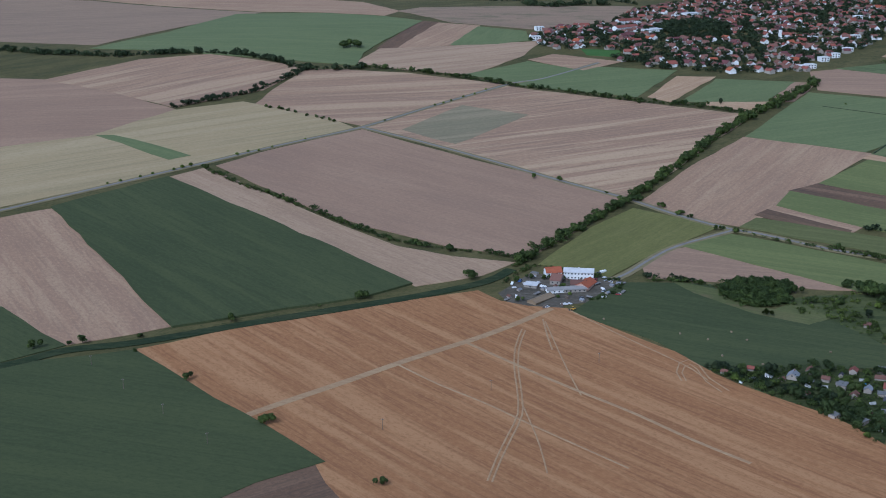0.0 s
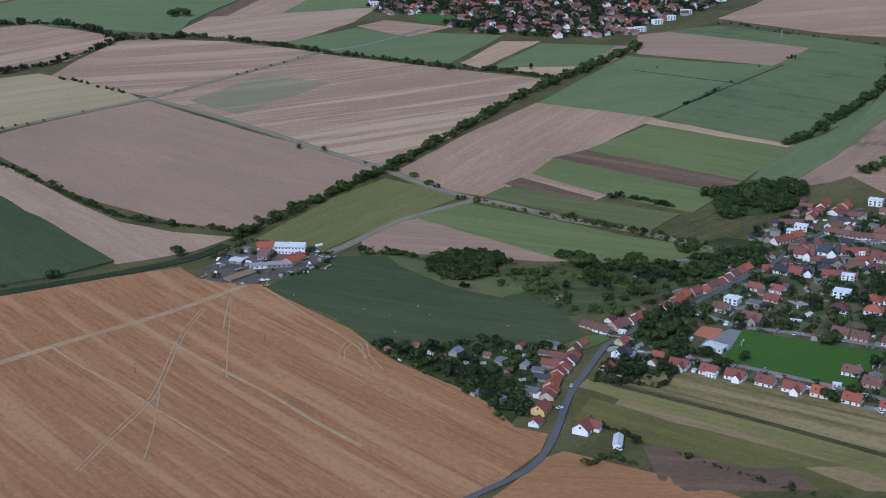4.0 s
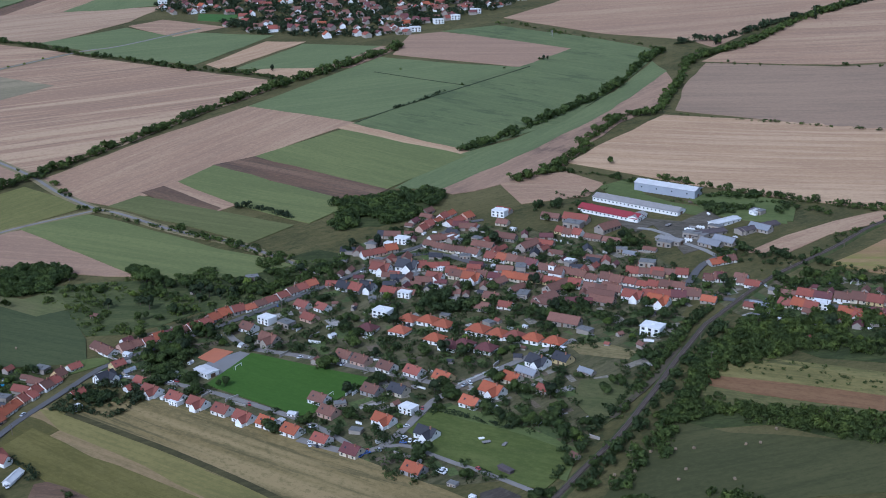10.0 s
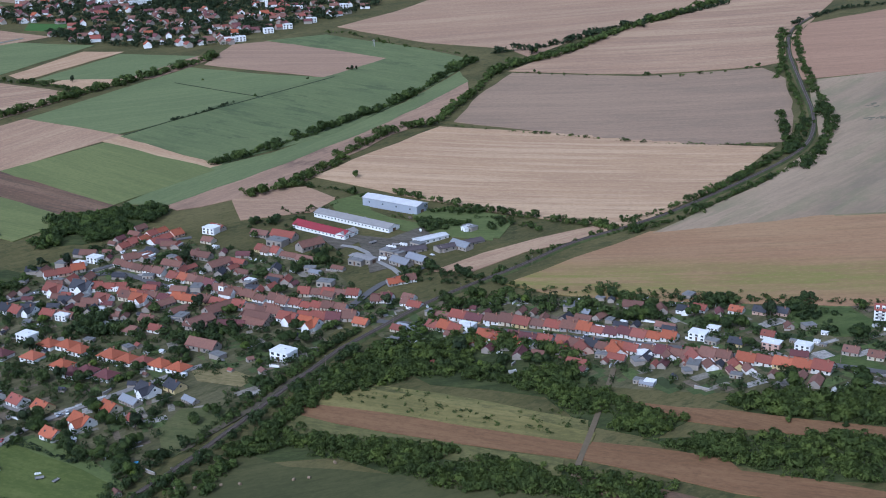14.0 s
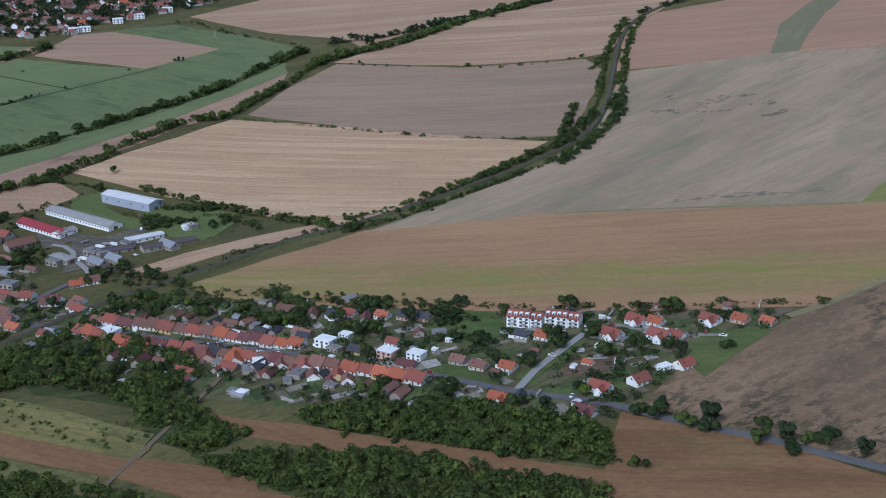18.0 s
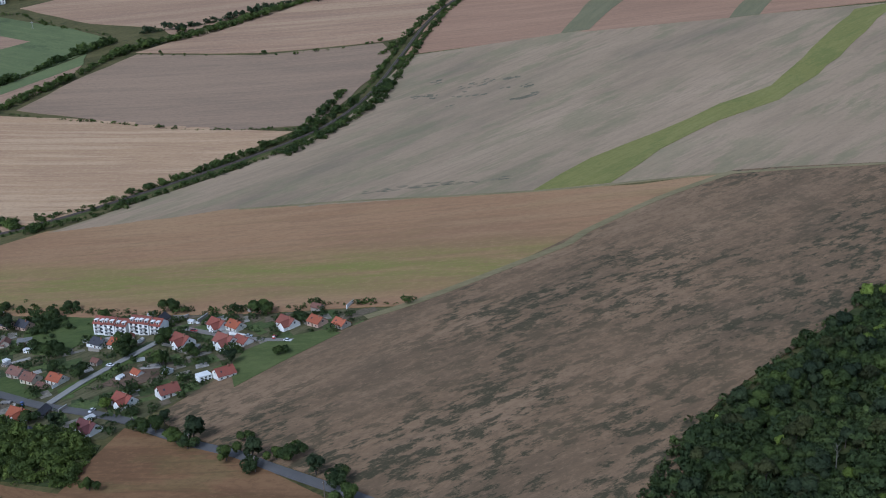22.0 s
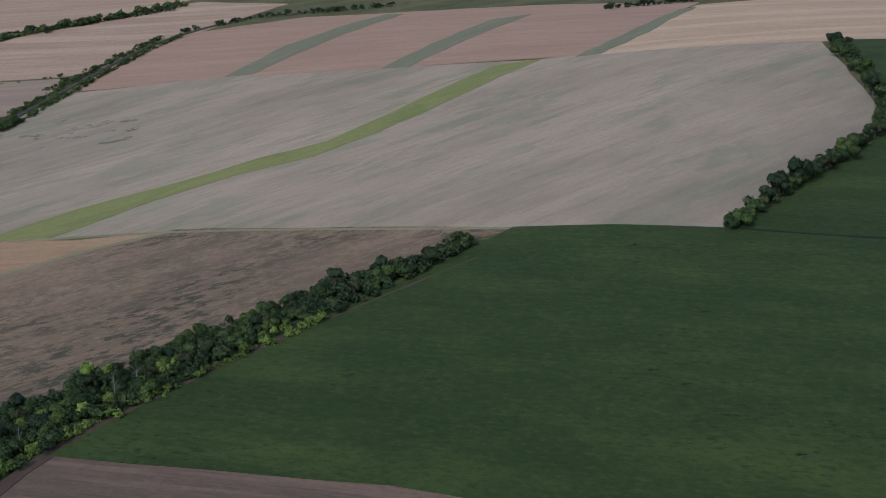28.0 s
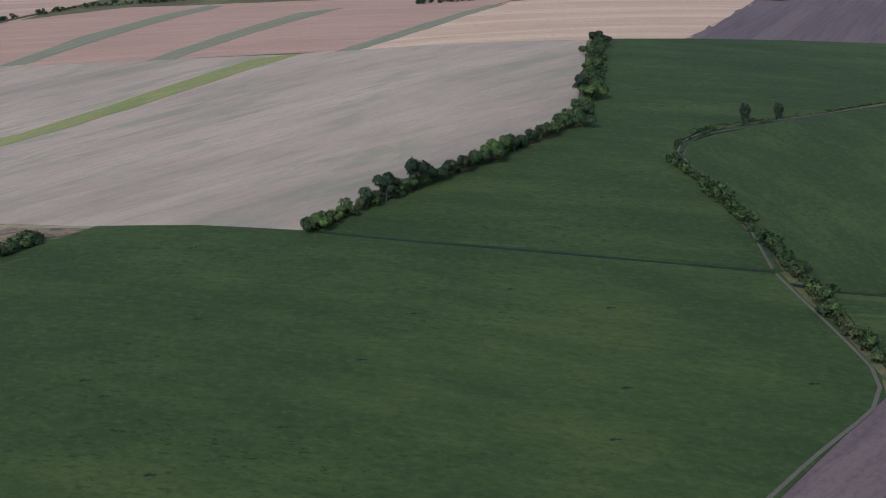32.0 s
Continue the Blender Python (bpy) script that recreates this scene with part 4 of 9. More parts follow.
field("lawn", "bright mown meadow beside the slate-roofed house",
      soil("lawn", (0.088, 0.106, 0.027), (0.062, 0.078, 0.021), (0.125, 0.135, 0.042), along=-35, seed=120, patch=0.8, patch_size=12, rows=0.15),
      [(377.7, 487.4), (388.1, 477.5), (399.8, 468.6), (409.2, 460.6), (421.4, 447.7), (426.6, 441.4), (421.5, 432.9), (413.7, 422.9), (409.3, 425.3), (402.3, 429.9), (393.6, 438.2), (384.6, 446.7), (377.2, 454.2), (375.1, 464.6), (369.4, 474.1)], up=0.27)
field("meadow", "rough meadow between the gardens and the railway",
      soil("meadow", (0.085, 0.092, 0.034), (0.055, 0.062, 0.023), (0.125, 0.118, 0.05), along=-26, seed=121, patch=0.8, patch_size=12, rows=0.15),
      [(437.3, 505.2), (450.4, 504.6), (459.4, 499.4), (464.8, 499.1), (457.8, 486.8), (450.9, 478.9), (446.3, 470.8), (440.8, 464), (435.9, 473.2), (432, 488.1)], up=0.24)
field("lawn", "mown green slope beside the last houses",
      soil("lawn", (0.092, 0.11, 0.036), (0.07, 0.086, 0.028), (0.125, 0.135, 0.05), along=-17, seed=122, patch=0.8, patch_size=12, rows=0.15),
      [(761.8, 465.4), (765.5, 478.2), (773.2, 483.8), (790.8, 486.1), (797, 481.1), (779, 463.5), (769, 452.7), (765.1, 448.6)],up=0.44)
field("lawn", "green lawn behind the white houses",
      soil("lawn", (0.07, 0.092, 0.028), (0.046, 0.062, 0.02), (0.1, 0.118, 0.04), along=-8, seed=123, patch=0.8, patch_size=12, rows=0.15),
      [(674.8, 546.7), (682.9, 548.9), (704, 532.5), (707.9, 512.9), (698.2, 501.1), (687.8, 504.9), (679.4, 523.3)], up=0.22)
field("lawn", "green lawn in front of a brown-roofed house",
      soil("lawn", (0.07, 0.092, 0.028), (0.046, 0.062, 0.02), (0.1, 0.118, 0.04), along=1, seed=124, patch=0.8, patch_size=12, rows=0.15),
      [(675, 484.1), (683.9, 487.2), (699.6, 465.4), (694.1, 464.5), (681.7, 474.6)], up=0.22)
field("lawn", "narrow green lawn beside the concrete lane",
      soil("lawn", (0.08, 0.105, 0.03), (0.056, 0.075, 0.022), (0.11, 0.13, 0.042), along=10, seed=125, patch=0.8, patch_size=12, rows=0.15),
      [(705.8, 468), (715.5, 479.4), (730.4, 496.1), (732.9, 490.9), (717.7, 472.2), (709.2, 459.5)], up=0.22)
field("meadow", "bright grass wedge where the pasture meets the road",
      soil("meadow", (0.1, 0.12, 0.036), (0.075, 0.09, 0.028), (0.135, 0.145, 0.05), along=19, seed=126, patch=0.8, patch_size=12, rows=0.15),
      [(215.6, 550.7), (226.8, 559.1), (235.4, 560), (237.7, 554.3), (230.8, 549.1), (219.4, 542.1)], up=0.42)
field("lawn", "green ground beside the sports pitch",
      soil("lawn", (0.068, 0.09, 0.027), (0.046, 0.062, 0.02), (0.095, 0.112, 0.036), along=28, seed=127, patch=0.8, patch_size=12, rows=0.15),
      [(254.2, 552.5), (263.1, 558.7), (269.4, 551.9), (275.2, 533.6), (278.5, 524.7), (270.1, 528.5), (260.4, 535.4)], up=0.22)
field("yard", "dark rubble yard with stored building waste",
      soil("yard", (0.07, 0.058, 0.046), (0.045, 0.038, 0.031), (0.11, 0.095, 0.08), along=37, seed=128, patch=0.8, patch_size=12, rows=0.15),
      [(392.4, 422), (399.6, 424.7), (406, 417.2), (403.2, 411.5), (392.2, 413.4)], up=0.25)
field("fallow_field", "square of unharvested greenish stubble inside the wide field",
      soil("fallow_field", (0.23, 0.19, 0.115), (0.17, 0.15, 0.09), (0.29, 0.235, 0.145), along=26, seed=150, row=8, rows=0.5),
      [(18.1, 1104.9), (72.3, 1074.1), (9.7, 976.8), (-31.7, 1017.5)], up=0.34)
field("meadow", "olive hay strip beside the road",
      soil("meadow", (0.122, 0.105, 0.030), (0.087, 0.078, 0.024), (0.165, 0.138, 0.045), along=-40, seed=151, row=4, patch=0.6, patch_size=14, weeds=(.14,.12,.04), weed=0.4),
      [(213.5, 478.7), (221.2, 493.3), (235.8, 481), (248.9, 468.3), (260.7, 460.4), (279.1, 445.4), (302.6, 427.5), (268.8, 431.8), (248, 449.1), (238.8, 454.7), (229.3, 465.1), (220, 475.8)], up=0.31)
field("meadow", "dry yellow meadow dotted with dark weeds",
      soil("meadow", (0.165, 0.140, 0.048), (0.11, 0.1, 0.036), (0.225, 0.185, 0.07), along=-32, seed=152, weeds=(.04,.046,.018), weed=0.85, weed_size=3.0, weed_run=0.7, cover=0.55, patch=0.9, patch_size=14),
      [(485.8, 501.1), (494.8, 510.5), (513.6, 501.1), (531.8, 488.6), (543.2, 478.2), (554.9, 473.8), (575.2, 453.2), (584.8, 445.8), (582.9, 440.9), (559.9, 455.8), (541.8, 467.6), (522.7, 480.9), (502.4, 492.5)], up=0.33, wobble=1.6)
field("meadow", "yellowish grass margin below the ploughed strip",
      soil("meadow", (0.125, 0.115, 0.042), (0.085, 0.082, 0.03), (0.17, 0.15, 0.058), along=-32, seed=153, patch=0.9, patch_size=10, weeds=(.05,.055,.02), weed=0.6, weed_size=4.0),
      [(478.9, 491.5), (497.5, 475.8), (517.1, 463.1), (535.7, 451.6), (553.3, 439.7), (572, 429.3), (570.3, 421.6), (555.5, 430.6), (538.2, 441.2), (525.6, 448.9), (510.6, 457.4), (497.1, 465.5), (481, 479.1)], up=0.27, wobble=1.6)
# ---- houses ----
WHITE = plain("white_render", (0.84, 0.83, 0.80), (0.6, 0.58, 0.55), size=3, vary=0.2)
CREAM = plain("cream_render", (0.40, 0.36, 0.30), (0.26, 0.23, 0.19), size=3, vary=0.6)


def village_render():
    """Plaster whose colour changes from house to house: white, cream, ochre, rose and grey."""
    m, n, l, b = mat_base("village_render", 0.9, 0.2)
    o = n.new("ShaderNodeObjectInfo")
    r = n.new("ShaderNodeValToRGB")
    r.color_ramp.interpolation = "CONSTANT"
    e = r.color_ramp.elements
    e[0].color, e[1].position, e[1].color = (0.76, 0.74, 0.70, 1), 0.46, (0.55, 0.48, 0.36, 1)
    for p, c in ((0.56, (0.36, 0.31, 0.26, 1)), (0.62, (0.7, 0.67, 0.61, 1)), (0.74, (0.50, 0.33, 0.25, 1)), (0.84, (0.55, 0.43, 0.20, 1)), (0.92, (0.3, 0.28, 0.27, 1))):
        e.new(p).color = c
    l.new(o.outputs["Random"], r.inputs[0])
    f = noise_of(n, l, turned(n, l, 20), 0.5, 4, 0.7)
    l.new(mixer(n, l, ramp(n, l, f, 0.4, 0.7, 0, 0.4), r.outputs[0], (0.25, 0.22, 0.19)), b.inputs["Base Color"])
    return m


VILLAGEW = village_render()
GREYW = plain("weathered_render", (0.36, 0.31, 0.26), (0.22, 0.19, 0.16), size=2, vary=0.6)
YELLOWW = plain("yellow_render", (0.62, 0.45, 0.16), (0.5, 0.36, 0.14), size=3)
PINKW = plain("pink_render", (0.55, 0.36, 0.28), (0.45, 0.28, 0.22), size=3)
GLASS = plain("window_glass", (0.03, 0.035, 0.04), (0.06, 0.065, 0.07), rough=0.12, spec=0.6)
DOORW = plain("brown_door_paint", (0.12, 0.07, 0.04), (0.08, 0.05, 0.03))
BRICK = plain("chimney_brick", (0.28, 0.13, 0.08), (0.18, 0.1, 0.07), size=0.5)
ROOFS = {
    "red": tiled("red_tiles", (0.275, 0.084, 0.06), (0.175, 0.074, 0.057)),
    "brown": tiled("weathered_brown_tiles", (0.205, 0.102, 0.074), (0.125, 0.07, 0.056)),
    "orange": tiled("orange_tiles", (0.36, 0.108, 0.055), (0.25, 0.085, 0.05)),
    "dark": tiled("dark_slate_tiles", (0.065, 0.063, 0.07), (0.045, 0.045, 0.05)),
    "purple": tiled("plum_tiles", (0.15, 0.06, 0.058), (0.1, 0.047, 0.047)),
    "grey": tiled("grey_sheet_roof", (0.26, 0.27, 0.29), (0.19, 0.19, 0.2), 0.6),
}
TONE = {"red": "red", "brown": "weathered brown", "orange": "bright orange", "dark": "dark slate", "purple": "plum", "grey": "grey sheet"}


def gable(bm, w, d, eave, rise):
    pts = [(-w / 2, -d / 2), (w / 2, -d / 2), (w / 2, d / 2), (-w / 2, d / 2)]
    lo = [bm.verts.new((x, y, -1.2)) for x, y in pts]
    hi = [bm.verts.new((x, y, eave)) for x, y in pts]
    a, b = bm.verts.new((-w / 2, 0, eave + rise)), bm.verts.new((w / 2, 0, eave + rise))
    for f in ((lo[0], lo[1], hi[1], hi[0]), (lo[2], lo[3], hi[3], hi[2]), (lo[1], lo[2], hi[2], b, hi[1]), (lo[3], lo[0], hi[0], a, hi[3])):
        bm.faces.new(f)
    return bm


def pitched(bm, w, d, eave, rise, over=0.35, thick=0.16):
    """Two roof slabs with an overhang, and a ridge cap."""
    k = rise / (d / 2)
    x0, x1 = -w / 2 - over * 0.7, w / 2 + over * 0.7
    for s in (-1, 1):
        y, z = s * (d / 2 + over), eave - over * k
        top = [(x0, y, z + thick), (x1, y, z + thick), (x1, 0, eave + rise + thick), (x0, 0, eave + rise + thick)]
        low = [(p[0], p[1], p[2] - thick * 0.9) for p in top]
        v = [bm.verts.new(p) for p in top + low]
        faces = [(0, 1, 2, 3), (7, 6, 5, 4), (4, 5, 1, 0), (5, 6, 2, 1), (6, 7, 3, 2), (7, 4, 0, 3)]
        for f in faces:
            bm.faces.new([v[i] for i in (f if s < 0 else f[::-1])])
    box(bm, x0, -0.14, eave + rise + thick - 0.05, x1, 0.14, eave + rise + thick + 0.09)
    return bm


def hipped(bm, w, d, eave, rise, over=0.4, thick=0.16):
    """A hipped roof with an overhang, a fascia and a short ridge."""
    k = rise / (d / 2)
    x, y, z = w / 2 + over, d / 2 + over, eave - over * k
    r = max(0.4, (w - d) / 2)
    low = [bm.verts.new(p) for p in ((-x, -y, z), (x, -y, z), (x, y, z), (-x, y, z))]
    rim = [bm.verts.new((v.co.x, v.co.y, z + thick)) for v in low]
    a, b = bm.verts.new((-r, 0, eave + rise + thick)), bm.verts.new((r, 0, eave + rise + thick))
    for f in ((rim[0], rim[1], b, a), (rim[1], rim[2], b), (rim[2], rim[3], a, b), (rim[3], rim[0], a), low[::-1]):
        bm.faces.new(f)
    for j in range(4):
        bm.faces.new((low[j], low[(j + 1) % 4], rim[(j + 1) % 4], rim[j]))
    box(bm, -r, -0.12, eave + rise + thick - 0.06, r, 0.12, eave + rise + thick + 0.08)
    return bm


def house_kind(label, wall, roof, w, d, eave, rise, storeys=1, skylights=0, wing=False, chimney=True, name="house", category="house", gable_windows=True):
    """A house with walls, tiled roof, chimney, door, windows and skylights, to be copied."""
    top = thing(name, label, category)
    bm = gable(bmesh.new(), w, d, eave, rise)
    if wing:
        m = Matrix.Translation((w * 0.22, -d * 0.55, 0)) @ Matrix.Rotation(math.pi / 2, 4, "Z")
        sub = gable(bmesh.new(), d * 0.7, w * 0.42, eave, rise * 0.8)
        sub.transform(m)
        me = bpy.data.meshes.new("tmp")
        sub.to_mesh(me)
        bm.from_mesh(me)
        bpy.data.meshes.remove(me)
        sub.free()
    part("wall", bm, wall, top)
    bm = pitched(bmesh.new(), w, d, eave, rise)
    if wing:
        sub = pitched(bmesh.new(), d * 0.7, w * 0.42, eave, rise * 0.8)
        sub.transform(m)
        me = bpy.data.meshes.new("tmp")
        sub.to_mesh(me)
        bm.from_mesh(me)
        bpy.data.meshes.remove(me)
        sub.free()
    tiles = part("roof", bm, roof, top)
    if chimney:
        part("chimney", boxes((w * 0.2, -0.65, eave + rise * 0.6, w * 0.2 + 0.5, -0.15, eave + rise + 0.75), (w * 0.2 - 0.06, -0.71, eave + rise + 0.75, w * 0.2 + 0.56, -0.09, eave + rise + 0.85)), BRICK, tiles)
    n = max(2, int(w / 2.4))
    pane = None
    for f in range(storeys):
        for i in range(n):
            x = -w / 2 + (i + 0.5) * w / n
            for s in (-1, 1):
                y = s * (d / 2 + 0.02)
                if f == 0 and s < 0 and i == n // 2:
                    part("door", boxes((x - 0.4, y - 0.05, 0.0, x + 0.35, y + 0.05, 1.45)), DOORW, top)
                    continue
                if s > 0:
                    continue
                if pane is None:
                    first = part("window", boxes((-0.36, -0.05, -0.4, 0.36, 0.05, 0.4)), GLASS, top)
                    pane = first.data
                    win = first
                else:
                    win = new("window", pane)
                    win.parent = top
                win.location = (x, y, 1.0 + f * 2.0)
    for s in (-1, 1) if gable_windows else ():
        win = new("window", pane)
        win.parent = top
        win.location, win.rotation_euler = (s * (w / 2 + 0.02), 0, eave + rise * 0.28), (0, 0, math.pi / 2)
    for i in range(skylights):
        k = rise / (d / 2)
        win = new("skylight", pane)
        win.parent = tiles
        win.location, win.rotation_euler = (-w * 0.25 + i * 1.7, -d * 0.27, eave + rise - d * 0.27 * k + 0.2), (-math.pi / 2 + math.atan(k) , 0, 0)
    return top


def bungalow_kind(label, wall, roof, w=8.2, d=7.2, eave=2.0, rise=2.2):
    """A square family house under a hipped roof, with chimney, door and windows."""
    top = thing("bungalow", label, "house")
    part("wall", boxes((-w / 2, -d / 2, -1.2, w / 2, d / 2, eave)), wall, top)
    tiles = part("roof", hipped(bmesh.new(), w, d, eave, rise), roof, top)
    part("chimney", boxes((0.9, 0.2, eave + rise * 0.6, 1.4, 0.7, eave + rise + 0.7), (0.84, 0.14, eave + rise + 0.7, 1.46, 0.76, eave + rise + 0.8)), BRICK, tiles)
    part("door", boxes((-0.4, -d / 2 - 0.06, 0, 0.35, -d / 2 + 0.04, 1.5)), DOORW, top)
    pane = None
    for x in (-w * 0.3, w * 0.3):
        win = part("window", boxes((-0.6, -0.06, -0.4, 0.6, 0.04, 0.4)), GLASS, top) if pane is None else new("window", pane)
        pane = win.data
        win.parent = top
        win.location = (x, -d / 2, 1.05)
    side = new("window", pane)
    side.parent = top
    side.location, side.rotation_euler = (-w / 2, 0, 1.05), (0, 0, -math.pi / 2)
    return top


def flat_kind(label, wall, w, d, tall, storeys=2, felt=None):
    felt = felt or ROOF_FELT
    top = thing("flat_roofed_house", label, "house")
    part("wall", boxes((-w / 2, -d / 2, -1.2, w / 2, d / 2, tall)), wall, top)
    part("roof", boxes((-w / 2 - 0.2, -d / 2 - 0.2, tall, w / 2 + 0.2, d / 2 + 0.2, tall + 0.22), (-w * 0.1, -0.4, tall + 0.2, w * 0.1, 0.6, tall + 0.6)), felt, top)
    pane = None
    for f in range(storeys):
        for i in range(3):
            x = -w / 2 + (i + 0.5) * w / 3
            for s in (-1,):
                if f == 0 and i == 1 and s < 0:
                    part("door", boxes((x - 0.45, -d / 2 - 0.05, 0, x + 0.45, -d / 2 + 0.05, 1.8)), DOORW, top)
                    continue
                if pane is None:
                    win = part("window", boxes((-0.6, -0.05, -0.45, 0.6, 0.05, 0.45)), GLASS, top)
                    pane = win.data
                else:
                    win = new("window", pane)
                    win.parent = top
                win.location = (x, s * (d / 2 + 0.02), 0.95 + f * 1.65)
    return top


ROOF_FELT = plain("pale_roof_felt", (0.7, 0.69, 0.67), (0.5, 0.49, 0.47), size=3)
KIND = {}
for tone in ("red", "brown", "orange", "dark", "purple", "grey"):
    KIND["t" + tone] = house_kind("low terraced village house with %s roof tiles" % TONE[tone], VILLAGEW, ROOFS[tone], 7.6, 5.8, 1.6, 2.0, gable_windows=False)
    KIND["d" + tone] = house_kind("detached rendered family house with %s roof and garden" % TONE[tone], VILLAGEW, ROOFS[tone], 7.6, 6.2, 2.0, 2.2, 1, 1)
    KIND["w" + tone] = house_kind("detached family house with a gabled wing and %s roof" % TONE[tone], WHITE if tone != "brown" else CREAM, ROOFS[tone], 8.4, 5.8, 2.0, 2.2, 1, 0, True)
    KIND["s" + tone] = house_kind("small garden shed with %s roof" % TONE[tone], GREYW, ROOFS[tone], 4.2, 3.4, 1.9, 1.1, 1, 0, False, False, "shed", "shed", False)
    KIND["b" + tone] = house_kind("long plain barn with %s roof behind the houses" % TONE[tone], GREYW, ROOFS[tone], 12.0, 5.4, 2.0, 2.0, 1, 0, False, False, "barn", "barn")


def outbuilding_kind(tone):
    """A low barn or store of a yard: walls, tiled roof and a gate."""
    top = thing("outbuilding", "low yard outbuilding with %s roof tiles" % TONE[tone], "outbuilding")
    part("wall", gable(bmesh.new(), 8.0, 4.4, 1.7, 1.7), GREYW, top)
    part("roof", pitched(bmesh.new(), 8.0, 4.4, 1.7, 1.7), ROOFS[tone], top)
    part("gate", boxes((-0.8, -2.26, -0.2, 0.8, -2.18, 1.5)), DOORW, top)
    return top


for tone in ("brown", "red", "purple", "dark"):
    KIND["o" + tone] = outbuilding_kind(tone)
KIND["swhite"] = house_kind("small pale shed with a light sheet roof", WHITE, plain("pale_shed_roof", (0.6, 0.6, 0.6), (0.42, 0.41, 0.4), size=2, vary=0.5), 4.2, 3.2, 1.8, 0.5, 1, 0, False, False, "shed", "shed", False)
for tone in ("orange", "red", "purple"):
    KIND["h" + tone] = bungalow_kind("square family bungalow with a hipped %s roof" % TONE[tone], WHITE, ROOFS[tone])
KIND["fwhite"] = flat_kind("white flat-roofed two-storey house", WHITE, 7.8, 6.2, 3.5)
KIND["fpink"] = flat_kind("pale pink flat-roofed two-storey house", PINKW, 7.8, 6.2, 3.5)
KIND["fgrey"] = flat_kind("low grey flat-roofed outbuilding", GREYW, 7.0, 5.0, 2.4, 1, plain("dull_roof_felt", (0.2, 0.19, 0.18), (0.12, 0.12, 0.115), size=2, vary=0.7))
KIND["yred"] = house_kind("yellow rendered house with red roof", YELLOWW, ROOFS["red"], 7.4, 6.0, 2.4, 2.1, 1, 0)


HOMES = []


def on_rails(x, y, gap=6.5):
    return any((x - a) ** 2 + (y - b) ** 2 < gap * gap for a, b in RAIL_LINE)


def home(kind, x, y, turn, size=1.0, group="village houses"):
    HOMES.append((x, y))
    return place(KIND[kind], x, y, turn, size, 0.0, group)


def row_of(kinds, a, b, n, seed, group="terraced houses along the street", back=0.0):
    """Terraced houses side by side from a to b, each with its own width and setback; back: barns behind them, so far off."""
    rnd = random.Random(seed)
    a, b = Vector(a), Vector(b)
    d = (b - a).normalized()
    turn = math.degrees(math.atan2(d.y, d.x))
    side = Vector((-d.y, d.x))
    pitch = (b - a).length / n
    for i in range(n):
        q = a + d * pitch * (i + 0.5) + side * rnd.uniform(-0.9, 0.9)
        k = rnd.choice(kinds)
        if on_rails(q.x, q.y):
            continue
        size = pitch / 7.6
        ob = home(k, q.x, q.y, turn + (180 if rnd.random() < 0.5 else 0), 1.0, group)
        ob.matrix_basis = pose(q.x, q.y, height(q.x, q.y), 0, 0, turn) @ Matrix.Diagonal((size * 1.0, rnd.uniform(0.85, 1.2), rnd.uniform(0.8, 1.25), 1))
        if back and rnd.random() < 0.7:
            e = q + side * back * rnd.uniform(0.7, 1.7) + d * rnd.uniform(-3, 3)
            if on_rails(e.x, e.y):
                continue
            ob = home(rnd.choice(("obrown", "ored", "obrown", "opurple", "odark", "fgrey")), e.x, e.y, turn + rnd.choice((0, 90, 90)) + rnd.uniform(-8, 8), rnd.uniform(0.6, 1.0), "outbuildings in the yards")

# ---- tree and shrub kinds ----
LEAF = foliage("summer_leaves", (0.080, 0.112, 0.030), (0.152, 0.195, 0.044), (0.034, 0.052, 0.018))
LEAF_LIGHT = foliage("light_leaves", (0.15, 0.20, 0.034), (0.26, 0.32, 0.06), (0.06, 0.09, 0.02))
LEAF_DARK = foliage("dark_leaves", (0.054, 0.074, 0.033), (0.088, 0.112, 0.044), (0.027, 0.04, 0.021))
LEAF_MID = foliage("village_leaves", (0.068, 0.094, 0.031), (0.125, 0.160, 0.044), (0.030, 0.046, 0.019))
BARK = plain("bark", (0.09, 0.07, 0.055), (0.05, 0.04, 0.03), size=0.4)
LEAF_SCRUB = foliage("scrub_leaves", (0.108, 0.140, 0.032), (0.19, 0.232, 0.048), (0.045, 0.064, 0.02))
LEAF_BRIGHT = foliage("bright_yellow_green_leaves", (0.26, 0.33, 0.055), (0.40, 0.46, 0.10), (0.13, 0.18, 0.035))
OLIVE = foliage("olive_leaves", (0.080, 0.088, 0.03), (0.135, 0.138, 0.048), (0.03, 0.036, 0.015))
